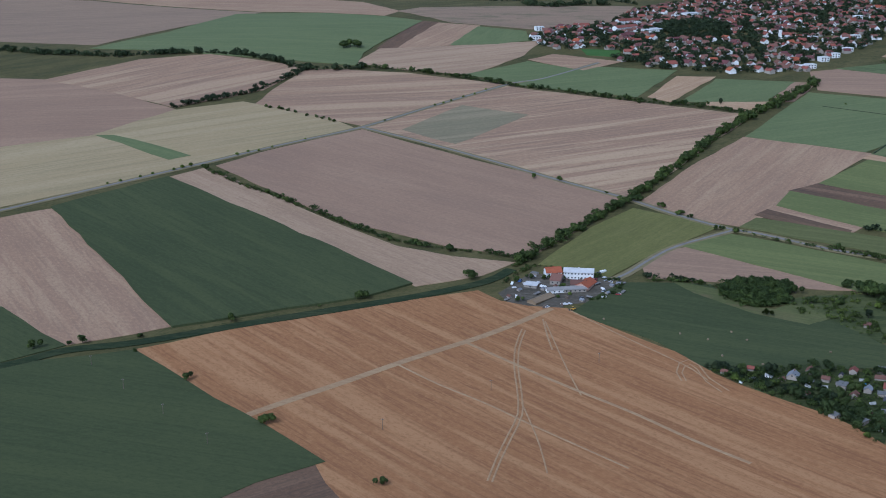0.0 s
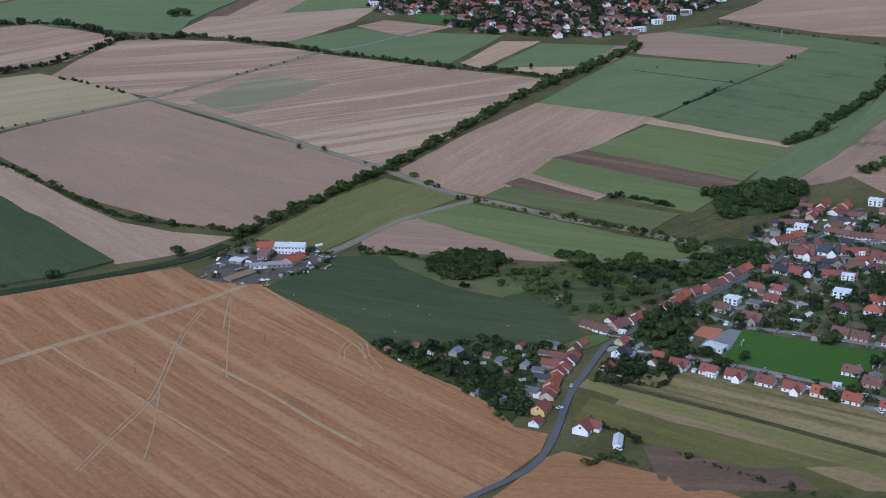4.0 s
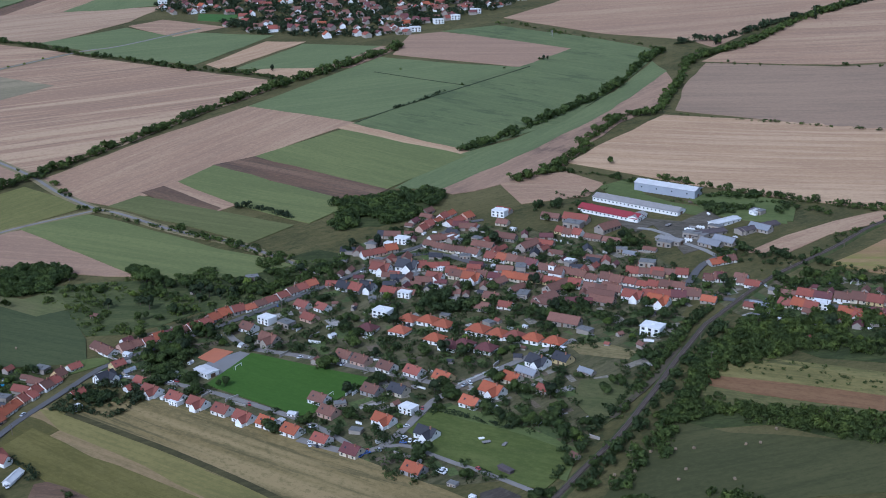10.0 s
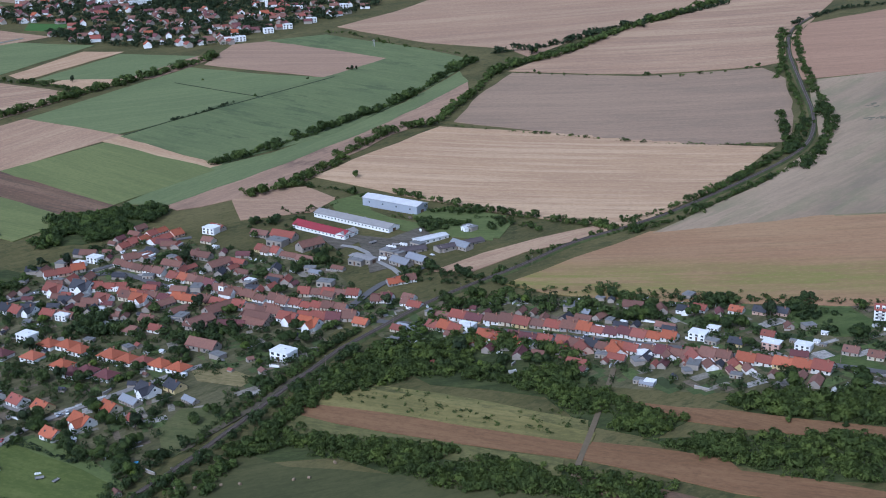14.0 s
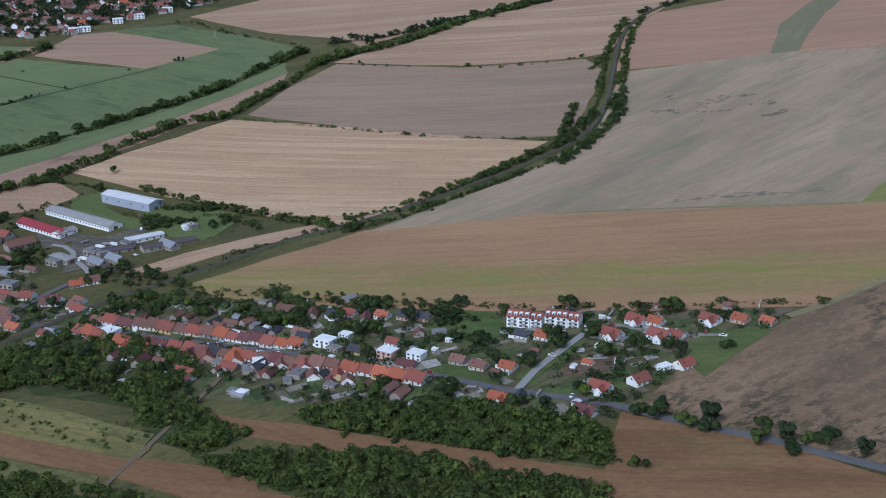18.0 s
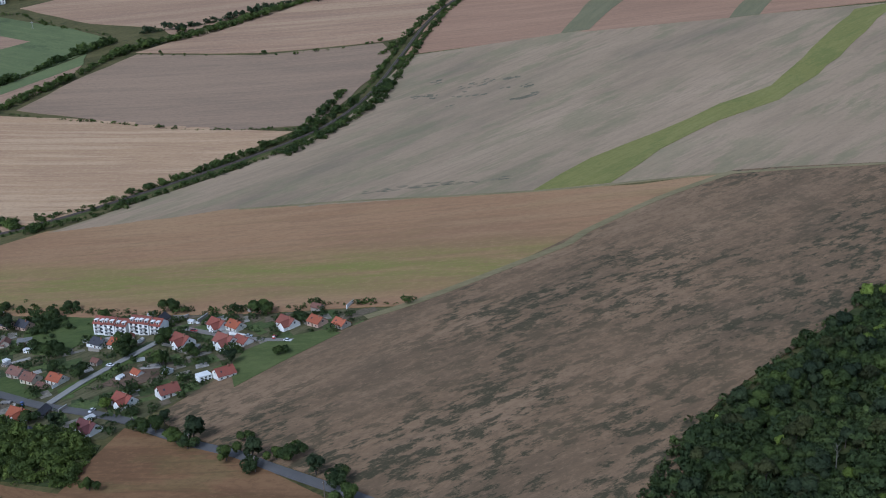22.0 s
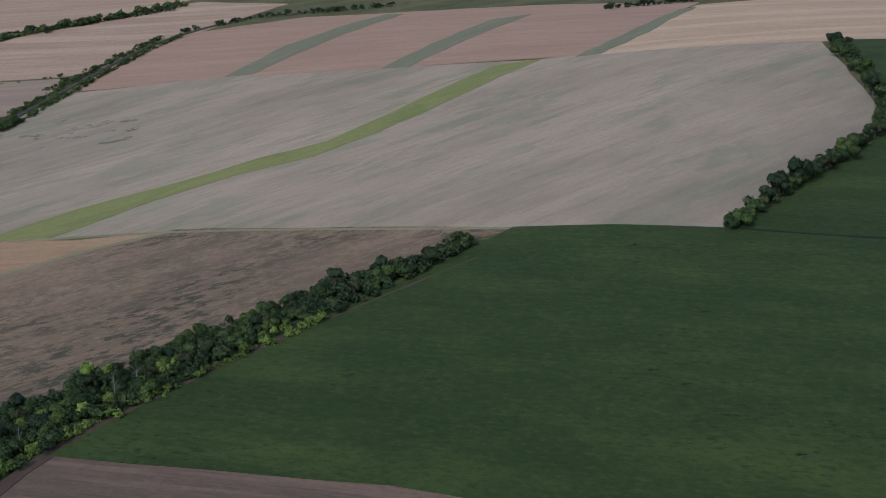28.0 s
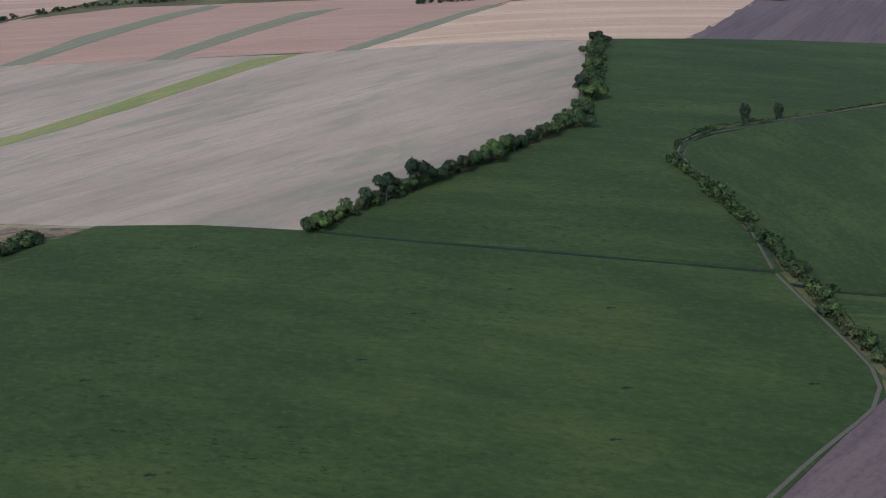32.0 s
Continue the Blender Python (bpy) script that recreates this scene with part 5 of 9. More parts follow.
TREES = [
    tree_kind("round_tree", "round-crowned broadleaf tree in full leaf", LEAF, BARK, 4.2, 6.2, 0.8, 620, 0.29, 3, 8),
    tree_kind("spreading_tree", "spreading broadleaf tree with an uneven crown", LEAF, BARK, 5.4, 6.2, 0.9, 760, 0.31, 4, 9),
    tree_kind("tall_tree", "tall dark broadleaf tree with a narrow crown", LEAF_DARK, BARK, 3.8, 7.4, 1.0, 620, 0.29, 5, 8),
    tree_kind("fruit_tree", "small light green fruit tree", LEAF_LIGHT, BARK, 3.4, 4.0, 0.7, 380, 0.25, 6, 6),
    tree_kind("poplar", "slender upright dark green poplar", LEAF_DARK, BARK, 3.0, 9.0, 0.5, 560, 0.3, 7, 10),
    tree_kind("garden_tree", "low bushy tree in a garden", LEAF, BARK, 4.0, 4.2, 0.4, 480, 0.27, 8, 7),
    tree_kind("ragged_tree", "dull olive-green broadleaf tree with a ragged crown", OLIVE, BARK, 3.6, 6.6, 1.2, 520, 0.27, 9, 8),
    tree_kind("light_tree", "bright yellow-green young tree in the grove", LEAF_BRIGHT, BARK, 3.4, 6.4, 0.8, 520, 0.27, 10, 7),
    tree_kind("leafy_tree", "dark green leafy tree in a village garden", LEAF_MID, BARK, 4.8, 5.4, 0.5, 560, 0.29, 11, 8),
]


def tree(i, x, y, size=1.0, group=""):
    return place(TREES[i], x, y, (x * 37 + y * 91) % 360, size, 0.1, group)

# ---- halls, chapel and small things ----
SHEET_BLUE = plain("blue_grey_sheet", (0.32, 0.335, 0.37), (0.25, 0.265, 0.295), size=3, rough=0.6)
SHEET_PALE = plain("pale_sheet", (0.56, 0.55, 0.54), (0.36, 0.35, 0.35), size=4, rough=0.6)
SHEET_GREY = plain("grey_fibre_sheet", (0.28, 0.26, 0.245), (0.18, 0.17, 0.16), size=3)
SHEET_DARK = plain("dark_fibre_sheet", (0.09, 0.07, 0.07), (0.06, 0.05, 0.05), size=3)
SHEET_RED = plain("crimson_sheet", (0.25, 0.035, 0.045), (0.17, 0.035, 0.04), size=4)
STRAWM = plain("straw", (0.25, 0.18, 0.11), (0.15, 0.11, 0.07), size=1)
CONCRETE = plain("concrete", (0.38, 0.36, 0.34), (0.28, 0.27, 0.25), size=1)
TIMBER = plain("grey_timber", (0.16, 0.12, 0.09), (0.1, 0.075, 0.055), size=0.6)
CARS = [plain(n, c, tuple(v * 0.9 for v in c), rough=0.3, spec=0.5) for n, c in (("white_car_paint", (0.7, 0.7, 0.7)), ("silver_car_paint", (0.42, 0.43, 0.45)), ("red_car_paint", (0.32, 0.03, 0.03)), ("blue_car_paint", (0.04, 0.09, 0.28)), ("black_car_paint", (0.03, 0.03, 0.035)))]
RUBBER = plain("tyre_rubber", (0.02, 0.02, 0.02), (0.03, 0.03, 0.03))
LOADER_PAINT = plain("yellow_machine_paint", (0.55, 0.33, 0.04), (0.42, 0.26, 0.05), size=1, rough=0.5)
POOLBLUE = plain("blue_plastic", (0.05, 0.22, 0.5), (0.05, 0.18, 0.42), rough=0.4)


def hall(name, label, a, b, depth, eave, rise, wall, roof, storeys=1, nwin=8):
    """A long building whose front runs from a to b, with walls, roof, doors at the gable and a row of windows."""
    a, b = Vector(a), Vector(b)
    w = (b - a).length
    d = (b - a).normalized()
    mid = (a + b) / 2 + Vector((-d.y, d.x)) * depth / 2
    top = thing(name, label, "barn" if name in ("barn", "cowshed") else name.replace("_", " "))
    part("wall", gable(bmesh.new(), w, depth, eave, rise), wall, top)
    cover = part("roof", pitched(bmesh.new(), w, depth, eave, rise, 0.4), roof, top)
    pane = None
    for f in range(storeys):
        for i in range(nwin):
            for s in (-1, 1):
                if s > 0:
                    continue
                if pane is None:
                    win = part("window", boxes((-0.4, -0.05, -0.38, 0.4, 0.05, 0.38)), GLASS, top)
                    pane = win.data
                else:
                    win = new("window", pane)
                    win.parent = top
                win.location = (-w / 2 + (i + 0.5) * w / nwin, s * (depth / 2 + 0.02), eave * (0.58 if storeys == 1 else (f + 0.6) / storeys))
    if nwin:
        gate = part("gate", boxes((-0.05, -1.2, -0.2, 0.05, 1.2, min(2.4, eave * 0.85))), DOORW, top)
        gate.location.x = w / 2 + 0.02
        for i in range(max(1, int(w / 12))):
            v = part("roof_vent", boxes((-0.5, -0.3, -0.2, 0.5, 0.3, 0.35)), roof, cover)
            v.location = (-w / 2 + (i + 0.5) * w / max(1, int(w / 12)), 0, eave + rise + 0.15)
    low = min(height(*q) for q in ((a.x, a.y), (b.x, b.y), (mid.x, mid.y)))
    top.matrix_basis = pose(mid.x, mid.y, max(low, height(mid.x, mid.y) - 0.6), 0, 0, math.degrees(math.atan2(d.y, d.x)))
    HOMES.extend((mid.x + d.x * k, mid.y + d.y * k) for k in range(int(-w / 2), int(w / 2) + 1, 4))
    return top


def apartments(a, b):
    """A block of three stepped white apartment houses with red roofs, white dormers and balconies."""
    a, b = Vector(a), Vector(b)
    d = (b - a).normalized()
    w = (b - a).length / 3
    top = thing("apartment_block", "white apartment block with red roof, dormers and balconies", "apartment block", "apartment blocks")
    pane, rail = None, None
    for i in range(3):
        x, e, dep = (i - 1) * w, 4.4 if i % 2 else 4.0, 5.6
        off = -0.5 if i % 2 else 0.0
        bm = gable(bmesh.new(), w - 0.1, dep, e, 1.7)
        bm.transform(Matrix.Translation((x, off, 0)))
        part("wall", bm, WHITE, top)
        bm = pitched(bmesh.new(), w - 0.1, dep, e, 1.7, 0.3)
        bm.transform(Matrix.Translation((x, off, 0)))
        part("roof", bm, ROOFS["red"], top)
        for k in (-0.25, 0.25):
            bm = boxes((x + k * w - 0.55, off - dep * 0.42, e + 0.2, x + k * w + 0.55, off - 0.4, e + 1.25), (x + k * w - 0.68, off - dep * 0.46, e + 1.25, x + k * w + 0.68, off - 0.4, e + 1.35))
            dormer = part("dormer", bm, WHITE, top, "white roof dormer")
            part("dormer_window", boxes((x + k * w - 0.35, off - dep * 0.42 - 0.04, e + 0.45, x + k * w + 0.35, off - dep * 0.42 + 0.02, e + 1.1)), GLASS, dormer)
            for f in range(3):
                z = 0.8 + f * 1.35
                if pane is None:
                    win = part("window", boxes((-0.5, -0.05, -0.36, 0.5, 0.05, 0.36)), GLASS, top)
                    pane = win.data
                else:
                    win = new("window", pane)
                    win.parent = top
                win.location = (x + k * w, off - dep / 2 - 0.02, z)
        for f in range(2):
            if rail is None:
                bal = part("balcony", boxes((-0.9, -0.9, 0, 0.9, 0, 0.1), (-0.9, -0.9, 0.1, 0.9, -0.84, 0.6), (-0.9, -0.9, 0.1, -0.84, 0, 0.6), (0.84, -0.9, 0.1, 0.9, 0, 0.6)), CONCRETE, top)
                rail = bal.data
            else:
                bal = new("balcony", rail)
                bal.parent = top
            bal.location = (x, off - dep / 2, 1.3 + f * 1.35)
    mid = (a + b) / 2 + Vector((-d.y, d.x)) * 3
    top.matrix_basis = pose(mid.x, mid.y, height(mid.x, mid.y) - 0.1, 0, 0, math.degrees(math.atan2(d.y, d.x)))
    HOMES.extend((mid.x + d.x * k, mid.y + d.y * k) for k in (-8, -4, 0, 4, 8))


def chapel(x, y, turn):
    top = thing("chapel", "small white village chapel with a square tower", "chapel")
    part("wall", gable(bmesh.new(), 7.0, 4.6, 3.0, 2.4), WHITE, top)
    part("roof", pitched(bmesh.new(), 7.0, 4.6, 3.0, 2.4), ROOFS["brown"], top)
    tower = part("tower", boxes((-3.9, -1.5, -1, -1.0, 1.5, 6.4)), WHITE, top)
    bm = bmesh.new()
    bmesh.ops.create_cone(bm, cap_ends=True, segments=4, radius1=2.5, radius2=0.05, depth=1.8, matrix=Matrix.Translation((-2.45, 0, 7.3)) @ Matrix.Rotation(math.pi / 4, 4, "Z"))
    part("spire", bm, ROOFS["brown"], tower)
    for z in (2.2, 4.9):
        part("tower_window", boxes((-2.8, -1.56, z - 0.5, -2.1, -1.48, z + 0.5)), GLASS, tower)
    top.matrix_basis = on_land(x, y, turn)


def barrel(bm, r, l, m, seg=12):
    bmesh.ops.create_cone(bm, cap_ends=True, segments=seg, radius1=r, radius2=r, depth=l, matrix=m)
    return bm


BALE = thing("hay_bale", "round pale straw bale lying in the meadow", "hay bale", "round bales")
part("straw_roll", barrel(bmesh.new(), 0.62, 1.1, pose(0, 0, 0.58, 90, 0, 0)), STRAWM, BALE)
part("binding", barrel(bmesh.new(), 0.635, 0.25, pose(0, 0, 0.58, 90, 0, 0)), TIMBER, BALE)


def hay_bale(x, y):
    place(BALE, x, y, (x * 17) % 180, 0.8, -0.25)


def pole_kind(name, label, tall, mat, arm):
    top = thing(name, label, "pole", "poles")
    bm = bmesh.new()
    bmesh.ops.create_cone(bm, cap_ends=True, segments=8, radius1=0.16, radius2=0.09, depth=tall + 0.6, matrix=Matrix.Translation((0, 0, tall / 2 - 0.3)))
    part("post", bm, mat, top)
    part("crossarm", boxes((-arm, -0.06, tall - 0.7, arm, 0.06, tall - 0.55)), mat, top)
    for x in (-arm + 0.1, 0, arm - 0.1):
        part("insulator", boxes((x - 0.06, -0.06, tall - 0.55, x + 0.06, 0.06, tall - 0.3)), CONCRETE, top)
    return top


FIELD_POLE = pole_kind("power_pole", "dark timber power pole standing in a field", 5.6, TIMBER, 0.6)
STREET_POLE = pole_kind("utility_pole", "grey timber utility pole beside the street", 5.0, TIMBER, 0.45)


def field_pole(x, y):
    place(FIELD_POLE, x, y, 25)


def street_pole(x, y):
    place(STREET_POLE, x, y, 60)


def lattice_mast(x, y, tall):
    top = thing("lattice_mast", "slender steel lattice mast in a field", "mast")
    for sx, sy in ((-1, -1), (1, -1), (1, 1), (-1, 1)):
        bm = bmesh.new()
        for k in range(5):
            w0, w1 = 0.8 * (1 - k / 6), 0.8 * (1 - (k + 1) / 6)
            box(bm, sx * w1 - 0.06, sy * w1 - 0.06, k * tall / 5, sx * w0 + 0.06, sy * w0 + 0.06, (k + 1) * tall / 5)
        part("leg", bm, CONCRETE, top)
    part("arm", boxes((-1.4, -0.1, tall * 0.85, 1.4, 0.1, tall * 0.9)), CONCRETE, top)
    top.matrix_basis = on_land(x, y, 20, 1.0, 0.1)


def goal(x, y, turn):
    top = thing("football_goal", "white tubular football goal on the pitch", "goal", "football goals")
    for px in (-2.2, 2.2):
        part("post", boxes((px - 0.06, -0.06, 0, px + 0.06, 0.06, 1.6)), WHITE, top)
    part("crossbar", boxes((-2.26, -0.06, 1.6, 2.26, 0.06, 1.72)), WHITE, top)
    part("net_frame", boxes((-2.2, 0.9, 0, -2.14, 0.96, 0.8), (2.14, 0.9, 0, 2.2, 0.96, 0.8), (-2.2, 0.9, 0.74, 2.2, 0.96, 0.8)), CONCRETE, top)
    top.matrix_basis = on_land(x, y, turn, 1.0, -0.3)


def car_kind(label, paint):
    top = thing("car", label, "car", "parked cars")
    bm = boxes((-1.5, -0.62, 0.22, 1.5, 0.62, 0.66))
    bmesh.ops.bevel(bm, geom=bm.edges[:], offset=0.1, segments=1, affect="EDGES")
    part("body", bm, paint, top)
    bm = bmesh.new()
    v = [bm.verts.new(p) for p in ((-1.0, -0.58, 0.64), (0.75, -0.58, 0.64), (0.75, 0.58, 0.64), (-1.0, 0.58, 0.64), (-0.7, -0.46, 1.05), (0.35, -0.46, 1.05), (0.35, 0.46, 1.05), (-0.7, 0.46, 1.05))]
    for f in ((4, 5, 6, 7), (0, 1, 5, 4), (1, 2, 6, 5), (2, 3, 7, 6), (3, 0, 4, 7)):
        bm.faces.new([v[i] for i in f])
    cabin = part("cabin", bm, GLASS, top, "glazed cabin")
    part("roof_panel", boxes((-0.66, -0.44, 1.04, 0.32, 0.44, 1.08)), paint, cabin)
    first = None
    for x in (-0.95, 0.95):
        for y in (-0.6, 0.6):
            if first is None:
                first = part("wheel", barrel(bmesh.new(), 0.24, 0.16, pose(0, 0, 0, 90), 10), RUBBER, top)
                first.location = (x, y, 0.24)
            else:
                w = new("wheel", first.data)
                w.parent, w.location = top, (x, y, 0.24)
    return top


CAR = [car_kind("%s car parked in the village" % n, m) for n, m in zip(("white family", "silver family", "red family", "blue family", "black family"), CARS)]


def garden_wall(a, b, tall, mat, label="rendered garden wall between two yards"):
    """A wall with a coping and end piers that follows the land from a to b."""
    a, b = Vector(a), Vector(b)
    d = (b - a).normalized()
    turn = math.degrees(math.atan2(d.y, d.x))
    n = max(1, int((b - a).length / 4))
    top = thing("garden_wall", label, "wall", "garden walls")
    top.matrix_basis = on_land(a.x, a.y, turn)
    base = height(a.x, a.y)
    panels, caps = bmesh.new(), bmesh.new()
    step = (b - a).length / n
    for k in range(n):
        q = a + d * step * (k + 0.5)
        z = height(q.x, q.y) - base
        box(panels, k * step, -0.12, z - 0.6, (k + 1) * step, 0.12, z + tall)
        box(caps, k * step, -0.17, z + tall, (k + 1) * step - 0.02, 0.17, z + tall + 0.08)
    part("panel", panels, mat, top)
    part("coping", caps, CONCRETE, top)
    return top


def loader(x, y, turn):
    """A yellow wheeled farm loader: hull, cab with glass, bucket arms and four wheels."""
    top = thing("wheel_loader", "yellow wheeled loader parked at the field corner", "loader")
    part("hull", boxes((-1.6, -0.7, 0.5, 0.3, 0.7, 1.25), (0.3, -0.55, 0.45, 1.5, 0.55, 0.95)), LOADER_PAINT, top)
    part("cab", boxes((-0.5, -0.6, 1.25, 0.4, 0.6, 1.35), (-0.5, -0.6, 2.05, 0.4, 0.6, 2.15)), LOADER_PAINT, top)
    part("cab_glass", boxes((-0.45, -0.55, 1.35, 0.35, 0.55, 2.05)), GLASS, top)
    part("arm", boxes((1.2, -0.45, 0.8, 2.2, -0.3, 1.0), (1.2, 0.3, 0.8, 2.2, 0.45, 1.0)), LOADER_PAINT, top)
    part("bucket", boxes((2.1, -0.85, 0.3, 2.2, 0.85, 1.0), (2.2, -0.85, 0.25, 2.8, 0.85, 0.34)), SHEET_DARK, top)
    for wx in (-1.0, 1.0):
        for wy in (-0.75, 0.75):
            w = part("wheel", barrel(bmesh.new(), 0.48, 0.34, pose(0, 0, 0, 90), 12), RUBBER, top)
            w.location = (wx, wy, 0.48)
    top.matrix_basis = on_land(x, y, turn, 0.9, -0.28)
    return top


def greenhouse_kind():
    top = thing("greenhouse", "small pale garden greenhouse with metal frame", "greenhouse", "garden greenhouses")
    part("cover", gable(bmesh.new(), 3.4, 1.9, 1.2, 0.6), SHEET_PALE, top)
    for x in (-1.7, 0, 1.7):
        part("rib", boxes((x - 0.03, -0.98, 0, x + 0.03, -0.92, 1.2), (x - 0.03, 0.92, 0, x + 0.03, 0.98, 1.2)), CONCRETE, top)
    return top


def pool_kind():
    top = thing("garden_pool", "round blue garden pool on the lawn", "pool", "garden pools")
    part("wall", barrel(bmesh.new(), 1.6, 0.8, pose(0, 0, 0.4), 18), POOLBLUE, top)
    part("water", barrel(bmesh.new(), 1.45, 0.04, pose(0, 0, 0.82), 18), plain("pool_water", (0.1, 0.35, 0.55), (0.08, 0.3, 0.5), rough=0.1), top)
    return top


GREENHOUSE, POOL = greenhouse_kind(), pool_kind()


def yard_things():
    """Clutter of the yards: a farm trailer, wrapped bales, a timber stack and a tarpaulin heap."""
    trailer = thing("farm_trailer", "flat grey farm trailer standing in a yard", "trailer", "yard clutter")
    part("bed", boxes((-1.9, -0.8, 0.55, 1.9, 0.8, 0.7), (-1.9, -0.8, 0.7, -1.8, 0.8, 1.1), (1.8, -0.8, 0.7, 1.9, 0.8, 1.1), (-1.8, -0.8, 0.7, 1.8, -0.74, 1.05), (-1.8, 0.74, 0.7, 1.8, 0.8, 1.05)), SHEET_GREY, trailer)
    part("drawbar", boxes((1.9, -0.08, 0.5, 3.0, 0.08, 0.6)), TIMBER, trailer)
    for x in (-1.1, 1.1):
        for y in (-0.72, 0.72):
            w = part("wheel", barrel(bmesh.new(), 0.34, 0.2, pose(0, 0, 0, 90), 10), RUBBER, trailer)
            w.location = (x, y, 0.34)
    bales = thing("wrapped_bales", "row of white wrapped silage bales in a yard", "bales", "yard clutter")
    for k in range(3):
        part("bale", barrel(bmesh.new(), 0.6, 1.1, pose(k * 1.25 - 1.25, 0.08 * k, 0.58, 90, 0, 12 * k), 12), WHITE, bales)
    stack = thing("timber_stack", "weathered stack of boards and firewood", "timber stack", "yard clutter")
    for k in range(5):
        part("board", boxes((-1.4 + 0.07 * k, -0.6 + 0.04 * k, 0.22 * k, 1.4 - 0.05 * k, 0.6 - 0.05 * k, 0.22 * k + 0.19)), TIMBER, stack)
    heap = thing("tarpaulin_heap", "pale tarpaulin spread over a heap", "tarpaulin", "yard clutter")
    bm = bmesh.new()
    bmesh.ops.create_grid(bm, x_segments=8, y_segments=6, size=1.0)
    rnd = random.Random(4)
    for v in bm.verts:
        u, w = v.co.x, v.co.y
        v.co = (u * 1.7, w * 1.1, max(0.0, 0.75 * (1 - u * u) * (1 - w * w)) + rnd.uniform(0, 0.12))
    part("sheet", bm, SHEET_PALE, heap)
    part("ballast_tyre", barrel(bmesh.new(), 0.3, 0.18, pose(0.4, 0.2, 0.8), 10), RUBBER, heap)
    return [trailer, bales, stack, heap]


YARD_THINGS = yard_things()

# ---- roads, tracks and the railway ----
ASPHALT = plain("asphalt", (0.115, 0.108, 0.104), (0.075, 0.071, 0.07), size=6, spec=0.1)
LANE = plain("worn_lane", (0.22, 0.20, 0.18), (0.13, 0.12, 0.105), size=5, spec=0.1)
PAVING = plain("pale_paving", (0.27, 0.255, 0.235), (0.19, 0.18, 0.165), size=3, spec=0.1)
TRACK = plain("dirt_track", (0.10, 0.082, 0.056), (0.05, 0.046, 0.03), size=3, spec=0.05)
EARTHROAD = plain("dark_earth_track", (0.078, 0.053, 0.037), (0.047, 0.034, 0.025), size=3, spec=0.05)
LANE_EARTH = plain("lane_earth", (0.145, 0.11, 0.07), (0.095, 0.08, 0.048), size=2, spec=0.05)
BALLAST = plain("railway_ballast", (0.098, 0.076, 0.06), (0.055, 0.043, 0.036), size=2, spec=0.1)
STEEL = plain("rail_steel", (0.16, 0.13, 0.12), (0.1, 0.07, 0.06), rough=0.5, metal=0.6)
STRAW = soil("pale_straw_track", (0.34, 0.225, 0.12), (0.28, 0.17, 0.09), (0.4, 0.28, 0.155), patch_size=9, seed=72)
# undergrowth with the shade beneath trees and scrub put into its colour
SHADED_FLOOR = soil("undergrowth", (0.050, 0.060, 0.021), (0.028, 0.036, 0.014), (0.085, 0.09, 0.032), patch_size=10, patch=0.8, seed=74)
GARDEN = soil("garden_grass", (0.088, 0.082, 0.036), (0.05, 0.05, 0.023), (0.15, 0.13, 0.072), along=40, patch=0.9, patch_size=10, seed=76)
ORCHARD_GRASS = soil("orchard_grass", (0.07, 0.082, 0.03), (0.04, 0.05, 0.019), (0.105, 0.11, 0.042), patch=0.9, patch_size=9, seed=79)
# darker copy of the ditch grass, with a ditch's shade put into the colour
SHADE = soil("shaded_ditch_grass", (0.014, 0.021, 0.010), (0.009, 0.014, 0.008), (0.02, 0.03, 0.014), patch_size=9, seed=75)
DITCH = soil("dark_ditch_grass", (0.030, 0.042, 0.018), (0.018, 0.027, 0.013), (0.06, 0.065, 0.03), patch_size=9, seed=73)
RANK = soil("rank_grass", (0.062, 0.055, 0.024), (0.04, 0.038, 0.018), (0.10, 0.085, 0.036), patch_size=7, seed=78)
VERGE = soil("verge_grass", (0.20, 0.165, 0.085), (0.15, 0.13, 0.065), (0.25, 0.2, 0.11), patch_size=12, seed=71)

ribbon("road", "grey asphalt country road through the village", ASPHALT, [(155, 409), (166, 419), (188, 437), (197, 452), (203, 469), (212, 500), (223, 524), (235, 549), (243, 557), (258, 569), (280, 587), (310, 614), (337, 639), (359, 666), (376, 680), (395, 708), (410, 715)], 3.1, 0.5)
ribbon("road", "pale worn country road between stubble fields", LANE, [(-343, 736), (-291, 787), (-238, 841), (-182, 901), (-127, 962), (-68, 1023), (-12, 1099), (63, 1192), (98, 1217), (162, 1290)], 2.4, 0.5)
ribbon("verge", "dry grassy verge of a country road", VERGE, [(-343, 736), (-291, 787), (-238, 841), (-182, 901), (-127, 962), (-68, 1023), (-12, 1099), (63, 1192), (98, 1217), (162, 1290)], 6.9, 0.36)
ribbon("road", "pale worn road with roadside trees", LANE, [(-68, 1023), (-20, 982), (33, 929), (88, 868), (125, 829), (155, 790), (185, 759), (198, 752), (236, 720), (272, 697), (307, 664), (316, 651)], 2.3, 0.5)
ribbon("verge", "dry grassy verge of a country road", VERGE, [(-68, 1023), (-20, 982), (33, 929), (88, 868), (125, 829), (155, 790), (185, 759), (198, 752), (236, 720), (272, 697), (307, 664), (316, 651)], 6.8, 0.36)
ribbon("lane", "pale lane to the farmstead", LANE, [(185, 759), (144, 731), (124, 709), (107, 686), (94, 673)], 1.9, 0.5)
ribbon("verge", "dry grassy verge of a country road", VERGE, [(185, 759), (144, 731), (124, 709), (107, 686), (94, 673)], 6.4, 0.36)
ribbon("lane", "worn village side street", LANE, [(285, 581), (296, 563), (322, 550), (356, 529), (378, 514)], 3.0, 0.45)
